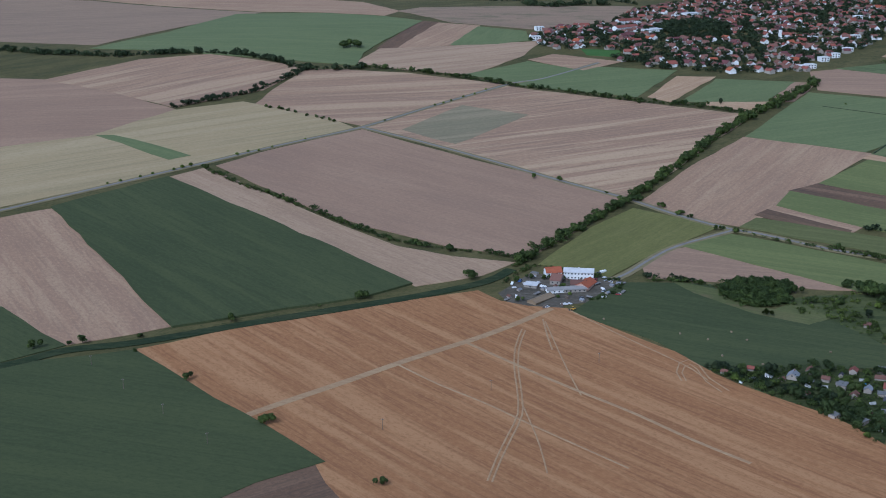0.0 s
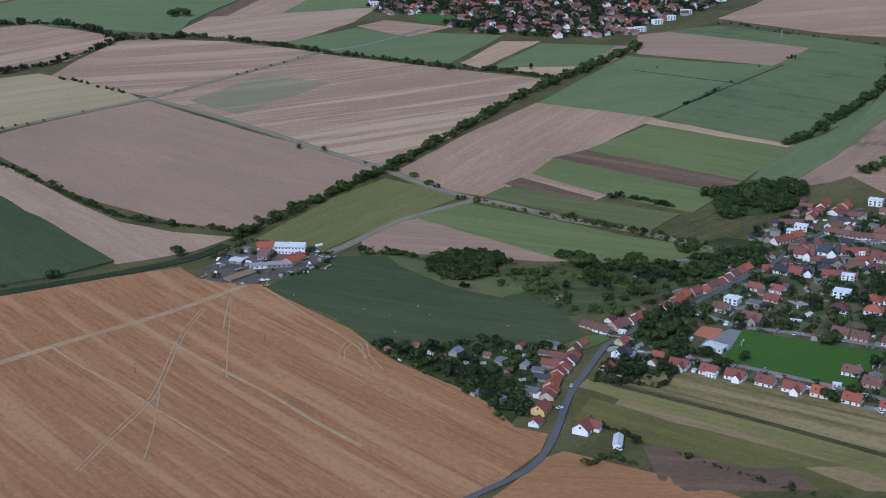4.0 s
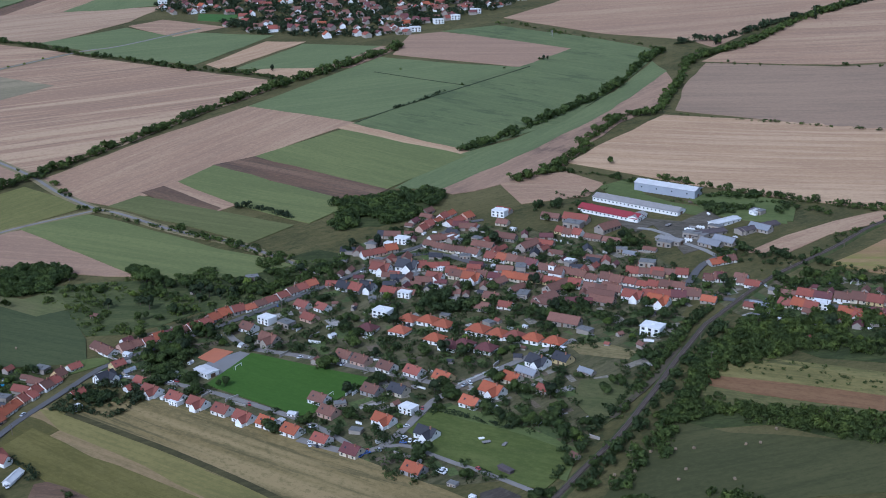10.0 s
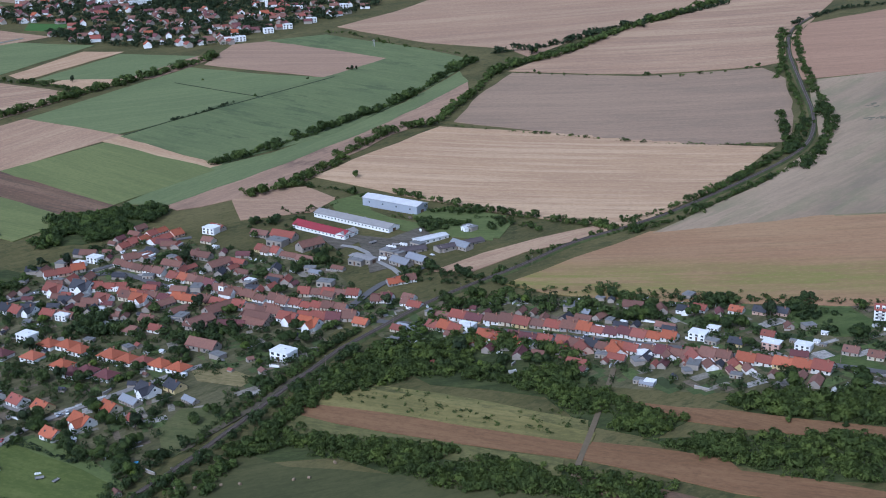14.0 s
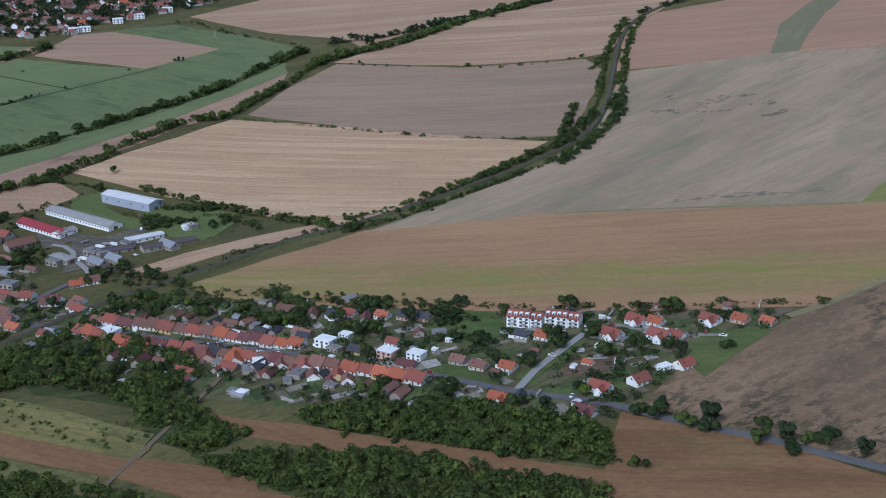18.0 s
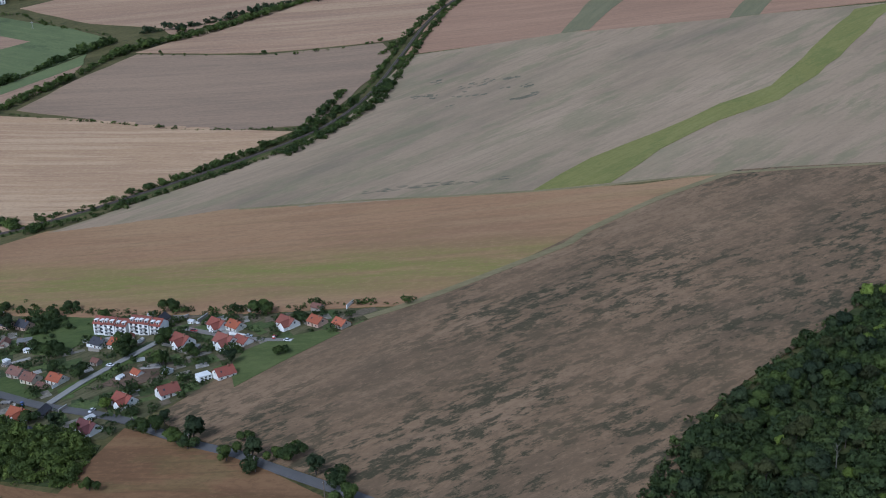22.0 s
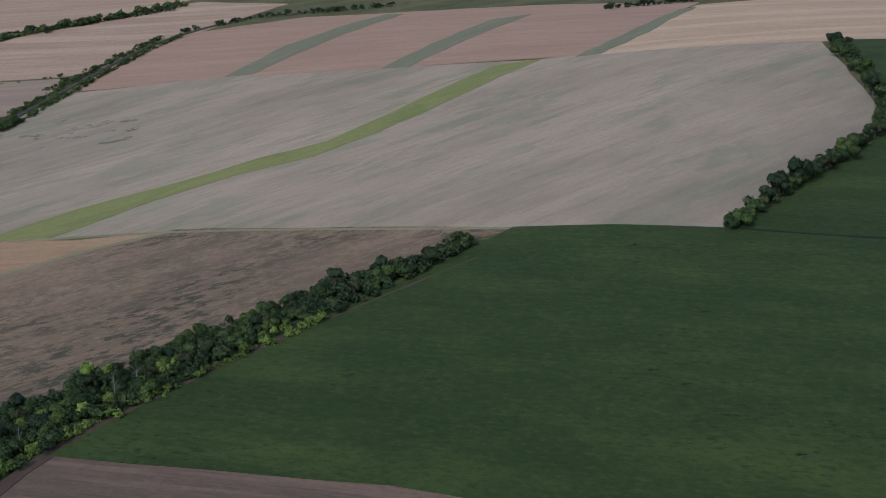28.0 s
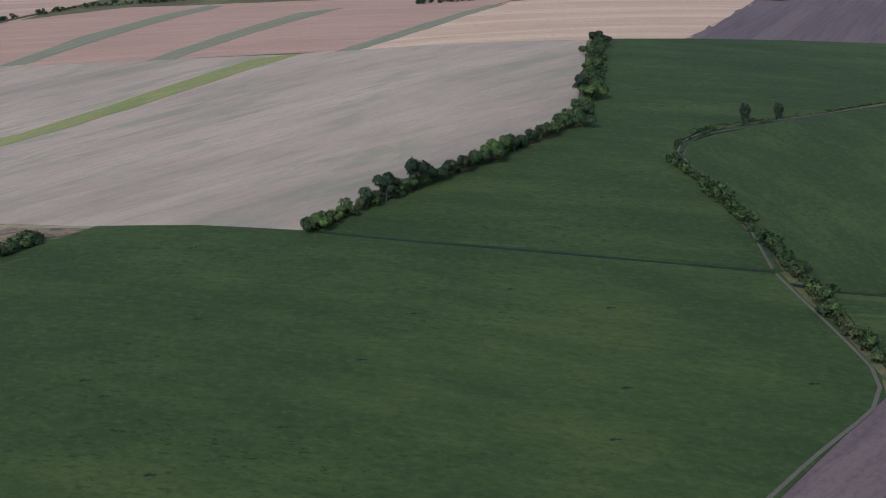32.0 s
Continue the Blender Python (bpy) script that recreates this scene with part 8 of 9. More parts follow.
def bare_tree(x, y, tall, seed):
    rnd = random.Random(seed)
    top = thing("bare_tree", "leafless pale grey dead tree in the grove", "tree", "bare trees of the grove")
    bm = bmesh.new()
    bmesh.ops.create_cone(bm, cap_ends=True, segments=7, radius1=0.14, radius2=0.05, depth=tall, matrix=pose(0, 0, tall / 2))
    part("trunk", bm, DEADWOOD, top)
    for k in range(7):
        at, out = tall * rnd.uniform(0.45, 0.95), tall * rnd.uniform(0.2, 0.4)
        bm = bmesh.new()
        bmesh.ops.create_cone(bm, cap_ends=True, segments=5, radius1=0.06, radius2=0.02, depth=out, matrix=pose(0, 0, at, 0, 0, 51 * k + rnd.uniform(-15, 15)) @ pose(0, 0, 0, 0, rnd.uniform(22, 42), 0) @ pose(0, 0, out / 2))
        part("limb", bm, DEADWOOD, top)
    top.matrix_basis = on_land(x, y, seed * 40.0)


DEADWOOD = plain("dead_grey_wood", (0.17, 0.15, 0.125), (0.1, 0.09, 0.075), size=0.6)
for x, y, tall, seed in [(952, 406.5, 7.5, 1), (971, 431, 8.5, 2), (976, 437, 8, 3), (991, 452, 7, 4), (918, 356, 7, 5)]:
    bare_tree(x, y, tall, seed)



# ---- the village ----
row_of(['tred', 'torange', 'tred'], (201.0, 496.3), (207.5, 514.0), 4, 1, back=8)
row_of(['torange', 'tred', 'tbrown'], (207.5, 514.0), (214.2, 529.5), 4, 2, back=8)
row_of(['tbrown', 'tred'], (214.2, 529.5), (220.9, 544.1), 3, 3, back=8)
home("yred", 198.4, 485.7, 60, 1.0)
home("dred", 195.4, 475.1, 60, 0.75)
home("wred", 214.1, 468.1, 58, 1.15)
home("tred", 187.9, 491.3, 61, 0.7)
home("fgrey", 192.6, 497.6, 61, 0.6)
home("fwhite", 198.3, 500.0, 61, 0.45)
home("dgrey", 165.5, 545.7, 64, 0.8)
home("sred", 195.2, 549.3, 62, 1.0)
home("sbrown", 174.9, 550.5, 64, 1.0)
home("sbrown", 165.6, 524.8, 64, 1.0)
home("sgrey", 195.4, 528.6, 62, 1.0)
home("sbrown", 187.3, 523.0, 62, 1.0)
row_of(['tbrown'], (227.4, 573.1), (238.7, 562.4), 2, 4, back=0)
row_of(['tbrown', 'tred', 'tbrown', 'tpurple', 'torange'], (239.8, 564.6), (261.1, 582.4), 5, 5, back=0)
row_of(['tbrown', 'tred', 'torange'], (262.7, 580.4), (283.2, 601.3), 5, 6, back=0)
row_of(['tbrown', 'tred', 'tbrown', 'tpurple', 'torange'], (284.6, 601.1), (304.2, 615.8), 4, 7, back=0)
row_of(['torange', 'tred', 'tbrown'], (304.2, 617.2), (321.9, 633.0), 4, 8, back=0)
home("tred", 223.3, 550.0, 49, 0.8)
home("tred", 231.4, 524.0, 48, 0.8)
home("dred", 242.1, 549.8, 48, 0.8)
home("wdark", 239.7, 537.1, 48, 1.0)
home("bgrey", 248.4, 544.0, 47, 0.5)
home("tred", 252.8, 527.0, 46, 0.7)
home("fwhite", 249.9, 530.6, 47, 0.4)
home("fwhite", 234.2, 511.3, 47, 0.5)
home("tpurple", 240.7, 575.4, 49, 0.7)
home("wred", 262.7, 521.6, -36, 1.0)
home("dred", 274.2, 513.9, -37, 1.0)
home("wred", 284.0, 507.5, -37, 1.0)
home("dred", 294.9, 500.0, -37, 1.0)
home("wred", 304.4, 492.2, -38, 1.0)
home("dorange", 314.1, 486.4, -38, 1.0)
home("dorange", 324.4, 478.2, -39, 1.0)
home("dbrown", 337.4, 491.8, -40, 1.0)
home("tred", 256.0, 533.1, -36, 0.8)
home("fwhite", 274.5, 510.7, -37, 0.6)
home("wbrown", 306.3, 566.2, -40, 1.15)
home("fwhite", 302.7, 589.5, -40, 0.9)
home("fgrey", 312.1, 584.3, -41, 1.0)
home("dbrown", 295.2, 581.4, -40, 1.0)
home("dred", 327.8, 600.1, -42, 0.9)
home("tred", 322.5, 589.4, -41, 1.0)
home("tred", 318.2, 604.9, -41, 1.0)
home("fwhite", 356.4, 589.1, -31, 1.0)
home("horange", 368.3, 579.9, -31, 1.0)
home("horange", 377.2, 577.1, -31, 1.0)
home("horange", 384.0, 570.7, -32, 1.0)
home("horange", 364.5, 567.5, -31, 1.0)
home("horange", 379.9, 556.1, -31, 1.0)
home("horange", 399.2, 562.2, -32, 1.1)
home("horange", 407.5, 556.2, -33, 1.0)
home("hred", 414.7, 552.3, -33, 1.0)
home("horange", 422.3, 548.3, -34, 1.0)
home("horange", 430.9, 542.8, -34, 1.0)
home("hpurple", 349.8, 572.4, -30, 1.0)
home("hpurple", 392.3, 547.7, -32, 1.0)
home("hpurple", 401.4, 541.7, -32, 1.0)
home("hpurple", 386.1, 547.6, -32, 1.0)
home("dbrown", 341.1, 544.3, -39, 1.0)
home("dbrown", 348.3, 538.5, -39, 1.0)
home("dbrown", 359.3, 529.8, -40, 1.0)
home("dred", 370.8, 523.3, -40, 1.0)
home("dorange", 382.6, 515.6, -41, 1.0)
home("wdark", 422.0, 522.9, -44, 1.1)
home("ddark", 432.4, 524.3, -45, 1.0)
home("dorange", 410.1, 509.4, -43, 1.0)
home("worange", 401.8, 499.1, -42, 1.15)
home("dorange", 392.7, 490.3, -41, 1.0)
home("sred", 421.6, 496.2, -43, 1.2)
home("bgrey", 416.7, 514.8, -43, 0.8)
home("bgrey", 440.4, 511.1, -45, 0.6)
home("worange", 359.1, 481.3, -38, 1.0)
home("fwhite", 368.4, 489.6, -39, 0.8)
home("dbrown", 353.7, 508.7, -39, 1.0)
home("ddark", 364.4, 506.9, -39, 1.0)
home("wdark", 375.3, 467.5, -39, 1.0)
home("dorange", 370.5, 440.3, -38, 1.0)
home("dpurple", 348.0, 458.0, -37, 1.0)
home("dred", 336.1, 469.4, -36, 0.9)
home("dbrown", 332.9, 504.1, -37, 1.0)
row_of(['torange', 'tred'], (343.7, 665.3), (361.9, 674.2), 3, 9, back=0)
row_of(['torange', 'tred'], (374.1, 700.1), (393.0, 729.2), 5, 10, back=10)
row_of(['torange', 'tred'], (389.2, 707.1), (403.0, 722.0), 3, 11, back=0)
row_of(['tbrown'], (376.9, 679.6), (405.5, 660.9), 5, 12, back=14)
row_of(['tbrown', 'tred', 'tbrown', 'tpurple', 'torange'], (408.7, 655.5), (433.2, 638.3), 5, 13, back=16)
row_of(['tbrown'], (433.7, 635.0), (460.5, 614.9), 5, 14, back=16)
row_of(['tbrown', 'tred', 'tbrown', 'tpurple', 'torange'], (461.0, 614.8), (476.5, 604.6), 3, 15, back=0)
row_of(['torange', 'tred'], (477.3, 604.5), (486.3, 599.4), 2, 16, back=0)
row_of(['tbrown'], (487.0, 599.3), (497.8, 594.5), 2, 17, back=0)
row_of(['tbrown', 'tpurple', 'tred'], (474.6, 620.6), (503.3, 612.7), 5, 18, back=0)
row_of(['tred'], (371.7, 645.4), (388.9, 645.8), 3, 19, back=0)
row_of(['tbrown', 'tred', 'tbrown', 'tpurple', 'torange'], (387.2, 636.7), (407.2, 630.3), 4, 20, back=0)
row_of(['tbrown', 'tred', 'tbrown', 'tpurple', 'torange'], (408.2, 628.6), (433.4, 617.9), 4, 21, back=0)
row_of(['tred', 'torange'], (433.8, 616.4), (451.4, 608.4), 3, 22, back=0)
row_of(['tbrown'], (451.3, 603.9), (468.3, 595.9), 3, 23, back=0)
row_of(['tred', 'tbrown', 'tpurple'], (470.0, 589.7), (502.5, 582.2), 5, 24, back=0)
row_of(['tbrown'], (379.4, 683.5), (392.4, 690.4), 2, 25, back=0)
row_of(['tred', 'tbrown', 'tpurple'], (448.2, 688.8), (460.7, 679.3), 3, 26, back=0)
row_of(['tred', 'tbrown', 'tpurple'], (509.1, 605.8), (518.9, 601.8), 2, 27, back=0)
row_of(['tbrown'], (523.4, 598.3), (530.5, 595.0), 2, 28, back=0)
row_of(['tbrown', 'torange'], (516.1, 624.4), (529.5, 628.0), 3, 29, back=0)
row_of(['tred', 'tdark'], (334.0, 627.0), (345.4, 618.1), 2, 30, back=0)
home("fwhite", 364.9, 685.6, -27, 0.9)
home("fwhite", 358.3, 680.6, -27, 0.7)
home("wdark", 367.9, 645.9, -27, 1.3)
home("wred", 354.5, 644.9, -27, 1.2)
home("wdark", 348.1, 621.3, -26, 1.0)
home("bdark", 347.8, 628.6, -26, 0.6)
home("fwhite", 366.9, 611.2, -27, 0.8)
home("bbrown", 367.4, 613.3, -27, 0.8)
home("tred", 359.2, 616.0, -27, 1.0)
home("fgrey", 394.5, 681.3, -28, 0.8)
home("fwhite", 392.5, 685.9, -28, 0.7)
home("wred", 381.4, 630.1, -28, 1.0)
home("fwhite", 384.5, 643.4, -28, 0.5)
home("worange", 399.4, 625.6, -28, 1.1)
home("dbrown", 392.6, 631.2, -28, 1.0)
home("bbrown", 430.9, 666.8, 47, 1.1)
home("bbrown", 420.2, 681.7, -29, 1.0)
home("bred", 440.1, 669.6, -30, 0.8)
home("bbrown", 444.4, 654.3, -31, 0.7)
home("fwhite", 449.5, 641.7, -31, 0.6)
home("bbrown", 461.6, 642.7, -32, 0.8)
home("bbrown", 438.9, 605.6, 44, 1.2)
home("bbrown", 432.1, 592.5, 44, 1.1)
home("bbrown", 411.4, 618.2, 46, 0.9)
home("bbrown", 420.3, 609.2, 45, 0.8)
home("bbrown", 458.5, 592.1, -31, 1.1)
home("dbrown", 463.7, 600.6, -32, 1.0)
home("fwhite", 468.3, 595.9, -32, 0.5)
home("wred", 472.3, 587.7, -32, 1.1)
home("worange", 482.3, 578.3, -33, 1.2)
home("bred", 460.9, 704.5, -31, 1.2)
home("fgrey", 458.2, 695.5, -31, 1.4)
home("bbrown", 475.6, 687.7, 41, 1.2)
home("bbrown", 447.6, 711.5, -31, 0.9)
home("bbrown", 466.0, 673.9, -32, 0.8)
home("bbrown", 475.2, 665.9, -32, 0.9)
home("fgrey", 501.2, 658.0, -34, 1.1)
home("bbrown", 491.8, 651.1, -33, 0.6)
home("bgrey", 481.0, 647.3, -33, 0.6)
home("bbrown", 487.8, 614.6, -33, 0.8)
home("fgrey", 517.2, 668.3, -35, 1.2)
home("tbrown", 420.4, 706.2, -30, 0.9)
home("fwhite", 419.9, 721.6, -30, 1.0)
home("bbrown", 407.5, 670.7, -29, 1.0)
home("tred", 413.4, 589.1, -29, 0.9)
home("bbrown", 438.0, 564.0, -30, 1.2)
home("bbrown", 431.6, 587.7, -30, 1.0)
home("bbrown", 457.5, 585.2, -31, 1.0)
home("bbrown", 400.3, 589.5, -28, 1.0)
home("tbrown", 407.6, 600.7, -29, 1.0)
home("bred", 422.5, 726.5, -39, 0.8)
home("fwhite", 421.8, 725.6, -39, 0.8)
home("fgrey", 521.0, 666.2, -46, 1.0)
home("fgrey", 531.9, 678.3, -46, 1.0)
home("bgrey", 531.1, 654.7, -46, 1.0)
home("bgrey", 523.0, 651.9, -46, 1.0)
home("bgrey", 553.7, 670.5, -48, 1.0)
home("fgrey", 559.9, 699.7, -49, 1.0)
home("fwhite", 557.8, 698.0, -49, 0.5)
row_of(['tbrown', 'tred', 'torange', 'tpurple'], (537.7, 577.9), (557.8, 566.0), 3, 31, back=9)
row_of(['tbrown', 'tred'], (508.8, 604.6), (518.0, 603.7), 2, 32, back=0)
home("tred", 520.9, 565.1, -33, 0.75)
home("tbrown", 526.2, 602.3, -34, 0.8)
row_of(['tred', 'tbrown', 'tbrown', 'tred', 'torange'], (558.5, 565.2), (594.8, 543.4), 6, 33, back=9)
row_of(['torange', 'tpurple', 'tred', 'torange'], (595.3, 543.3), (630.4, 519.9), 7, 34, back=9)
row_of(['tred', 'torange'], (534.2, 566.1), (548.1, 554.7), 3, 35, back=-7)
row_of(['torange', 'tred', 'tbrown', 'tpurple'], (554.4, 547.6), (583.1, 532.3), 5, 36, back=-9)
row_of(['tred', 'torange', 'tbrown', 'tdark'], (584.6, 530.7), (614.2, 512.7), 6, 37, back=-9)
row_of(['tbrown', 'tred', 'tpurple', 'tbrown'], (615.2, 511.9), (645.2, 494.4), 6, 38, back=-9)
row_of(['tred', 'torange', 'torange'], (647.4, 492.7), (676.1, 472.5), 5, 39, back=-9)
home("tred", 558.7, 542.3, 103, 1.0)
home("torange", 569.2, 533.5, 102, 0.9)
home("tgrey", 574.7, 531.3, 102, 0.8)
home("torange", 586.3, 523.4, 101, 0.9)
home("tred", 593.9, 520.1, 100, 1.0)
home("torange", 605.5, 512.7, 99, 1.1)
home("fwhite", 615.3, 507.0, 98, 0.7)
home("fgrey", 611.7, 502.3, 98, 0.8)
home("tred", 632.6, 498.4, 96, 1.0)
home("tbrown", 636.3, 489.5, 95, 0.8)
home("fwhite", 636.6, 493.0, 95, 0.5)
home("tred", 645.1, 486.8, 94, 0.8)
home("tbrown", 648.6, 482.2, 94, 0.7)
home("fgrey", 627.3, 487.8, 97, 0.6)
home("tbrown", 623.7, 503.3, 97, 0.8)
home("tpurple", 642.7, 483.1, 95, 0.6)
home("bbrown", 628.6, 495.5, 96, 0.6)
home("fwhite", 646.6, 525.6, -34, 0.6)
home("dred", 664.7, 512.5, -34, 0.7)
home("dred", 588.9, 504.0, -30, 1.0)
home("fwhite", 612.3, 481.2, -30, 0.5)
home("fgrey", 609.0, 484.1, -30, 0.6)
home("fwhite", 549.8, 557.2, -30, 0.9)
home("bgrey", 608.4, 559.8, -33, 0.5)
home("bbrown", 599.1, 555.1, -32, 0.6)
home("bbrown", 629.3, 534.3, -33, 0.7)
home("sgrey", 600.5, 559.7, -33, 1.0)
home("fgrey", 672.1, 505.0, -34, 0.4)
home("wdark", 640.8, 550.6, -35, 0.76)
home("dred", 647.1, 550.4, -35, 0.76)
home("dorange", 660.5, 543.2, -35, 0.76)
home("ddark", 669.4, 539.4, -36, 0.76)
home("ddark", 676.8, 535.5, -36, 0.76)
home("ddark", 711.9, 503.7, -36, 0.76)
home("dorange", 719.0, 500.1, -36, 0.76)
home("fwhite", 639.2, 519.9, -33, 0.87)
home("ddark", 651.2, 508.6, -34, 0.76)
home("fpink", 662.6, 501.0, -34, 0.84)
home("fwhite", 673.1, 495.9, -34, 0.76)
home("dbrown", 687.8, 486.8, -34, 0.76)
home("dbrown", 694.4, 479.5, -34, 0.76)
home("dorange", 704.1, 475.3, -34, 0.76)
home("dbrown", 699.7, 472.8, -34, 0.46)
home("worange", 699.1, 449.7, -32, 0.84)
home("fwhite", 713.7, 418.0, -30, 0.3)
home("fwhite", 736.9, 485.0, -36, 0.34)
home("sbrown", 714.5, 486.2, -35, 0.76)
home("fgrey", 681.0, 497.6, -34, 0.38)
home("fwhite", 679.8, 501.3, -35, 0.3)
home("wred", 753.4, 504.0, -45, 0.84)
home("dorange", 759.9, 500.5, -45, 0.76)
home("wred", 742.6, 492.9, -44, 0.91)
home("wred", 758.2, 486.3, -44, 0.91)
home("tred", 764.0, 485.4, -45, 0.76)
home("wred", 778.4, 495.6, -46, 0.84)
home("dorange", 788.6, 493.0, -47, 0.76)
home("dorange", 796.9, 487.8, -47, 0.68)
home("torange", 731.1, 471.4, -42, 0.53)
home("wred", 731.6, 448.6, -40, 0.84)
home("dred", 744.4, 450.9, 32, 0.84)
home("dred", 760.9, 458.8, 32, 0.8)
home("fwhite", 754.4, 458.9, 32, 0.53)
home("wpurple", 724.2, 432.1, -38, 0.84)
home("tpurple", 589.6, 501.2, -35, 0.76)
home("bgrey", 611.0, 480.6, -36, 0.46)
home("fgrey", 642.9, 513.3, -38, 0.72)
home("worange", 559.2, 541.7, -34, 0.9)
home("fwhite", 543.8, 559.2, -33, 0.72)
home("tbrown", 499.7, 587.7, -31, 0.9)
home("torange", 505.0, 576.2, -31, 0.9)
home("tred", 528.8, 591.0, -33, 0.9)
home("fwhite", 473.6, 546, -33, 1.15)
home("bgrey", 524.6, 564.4, -32, 0.72)

# ---- farm halls, farmstead, apartments and chapel ----
hall("warehouse", "pale blue-grey corrugated warehouse with low roof", (501.7, 755.9), (532.4, 732.4), 10, 5.0, 1.3, SHEET_BLUE, SHEET_PALE, 1, 4)
hall("cowshed", "long white cowshed with grey roof and many windows", (474.8, 739.9), (516.7, 703.8), 9, 2.6, 1.6, WHITE, SHEET_GREY, 1, 22)
hall("cowshed", "long white cowshed with crimson roof", (464.1, 722.2), (492.8, 696.4), 8, 2.4, 2.0, WHITE, SHEET_RED, 1, 14)
hall("barn", "pale farm barn with grey roof", (493.4, 696.3), (500.3, 706.1), 6, 2.6, 1.2, WHITE, SHEET_GREY, 1, 3)
hall("workshop", "low workshop with dark sheet roof", (519.3, 664.0), (536.3, 670.7), 7, 2.4, 0.7, GREYW, SHEET_DARK, 1, 4)
hall("workshop", "white low workshop with flat pale roof", (532.4, 678.9), (548.1, 689.3), 6, 2.6, 0.6, WHITE, SHEET_PALE, 1, 5)
hall("open_shed", "long dark open shed", (542.4, 664.8), (566.3, 678.2), 6, 2.2, 0.8, GREYW, SHEET_DARK, 1, 3)
hall("workshop", "grey concrete farm block", (496.8, 663.8), (507.5, 654.7), 6, 2.8, 0.4, GREYW, SHEET_GREY, 1, 4)
hall("open_shed", "weathered shed beside the workshop", (512.1, 669.1), (518.4, 663.3), 7, 2.0, 0.5, GREYW, SHEET_DARK, 1, 2)
hall("granary", "long white two-storey granary of the farmstead", (69.2, 677.9), (86.1, 675.7), 7, 4.6, 1.5, WHITE, SHEET_PALE, 2, 9)
hall("farmhouse", "white farmhouse with orange roof", (59.6, 679.9), (68.7, 681.5), 7, 3.2, 2.2, WHITE, ROOFS["orange"], 1, 3)
hall("barn", "farm barn with weathered brown roof", (60.6, 669.5), (66.2, 667.7), 11, 3.0, 2.4, GREYW, ROOFS["brown"], 1, 2)
hall("barn", "low white barn with grey roof in the farmyard", (58.2, 655.3), (71.4, 657.5), 5, 2.2, 0.9, WHITE, SHEET_GREY, 1, 5)
hall("barn", "long low grey barn in the farmyard", (67.6, 656.7), (80.2, 658.1), 5, 2.2, 0.9, GREYW, SHEET_GREY, 1, 5)
hall("barn", "brown roofed farm barn", (71.8, 665.0), (80.2, 663.1), 6, 2.2, 1.8, GREYW, ROOFS["brown"], 1, 2)
hall("barn", "bright red roofed farm barn", (80.9, 658.9), (87.3, 670.5), 8, 2.4, 2.0, PINKW, ROOFS["orange"], 1, 2)
hall("open_shed", "white roofed open shed on posts", (45.6, 665.5), (52.5, 662.8), 7, 1.9, 0.4, GREYW, SHEET_PALE, 1, 1)
hall("straw_stack", "long stack of straw bales under brown cover", (50.4, 638.4), (61.8, 651.1), 6, 1.6, 1.2, STRAWM, STRAWM, 1, 0)
hall("clubhouse", "white flat clubhouse beside the pitch", (277.1, 538.9), (283.7, 532.5), 6, 2.4, 0.3, WHITE, SHEET_PALE, 1, 4)
apartments((706.9, 516.1), (719.5, 511.0))
apartments((720.6, 511.2), (732.5, 505.7))
chapel(440.8, 622.7, -30)

# ---- sports ground ----
field("sports_pitch", "bright green mown football pitch", soil("pitch_grass", (0.052, 0.1, 0.016), (0.042, 0.085, 0.014), (0.066, 0.118, 0.022), along=-39, row=3, rows=0.25, patch=0.3, seed=81), [(286, 528), (300, 554), (351, 522), (328, 494)], up=0.3, wobble=0.2)
field("hard_court", "grey asphalt hard court", plain("court_asphalt", (0.2, 0.19, 0.18), (0.15, 0.14, 0.135), size=5), [(276, 542), (282, 551), (294, 559), (300, 555), (288, 536), (283, 535)], up=0.28, wobble=0.1)
field("clay_court", "orange clay tennis court", plain("orange_clay", (0.40, 0.14, 0.07), (0.33, 0.12, 0.065), size=4), [(276, 555), (282, 564), (291, 559), (284, 548)], up=0.34, wobble=0.1)
goal(336.8, 507.7, 59)
goal(295.6, 541.6, 63)

# ---- small things on the land ----
hay_bale(446.3, 440.1)
hay_bale(461.6, 439.1)
hay_bale(445.3, 426.2)
hay_bale(462.1, 424.0)
hay_bale(458.3, 417.4)
hay_bale(476.1, 414.0)
hay_bale(485.8, 437.3)
hay_bale(499.0, 446.5)
hay_bale(438.2, 424.8)
hay_bale(473.8, 404.3)
hay_bale(453.0, 439.0)
hay_bale(468.0, 438.4)
hay_bale(490.9, 437.4)
hay_bale(121.8, 598.9)
hay_bale(85.0, 618.8)
hay_bale(153.9, 589.7)
hay_bale(148.4, 600.4)
hay_bale(134.5, 591.1)
hay_bale(137.5, 571.1)
hay_bale(154.8, 560.3)
hay_bale(191.4, 573.1)
field_pole(-168.6, 555.0)
field_pole(-147.0, 529.6)
field_pole(-123.4, 504.4)
field_pole(-99.0, 477.3)
field_pole(-26.1, 492.5)
field_pole(22.3, 533.5)
field_pole(76.1, 564.9)
field_pole(490.4, 509.0)
lattice_mast(502.6, 1214.3, 7)
for q in smooth_line([(735, 426), (754, 409), (774, 390), (793, 372)], 34.0)[::1]:
    street_pole(q.x + 3.2, q.y + 1.5)
for q in smooth_line([(233, 532), (211, 490), (202, 463)], 34.0)[::1]:
    street_pole(q.x + 3.2, q.y + 1.5)
for q in smooth_line([(548, 552), (579, 536), (611, 515), (645, 494), (678, 478)], 34.0)[::1]:
    street_pole(q.x + 3.2, q.y + 1.5)
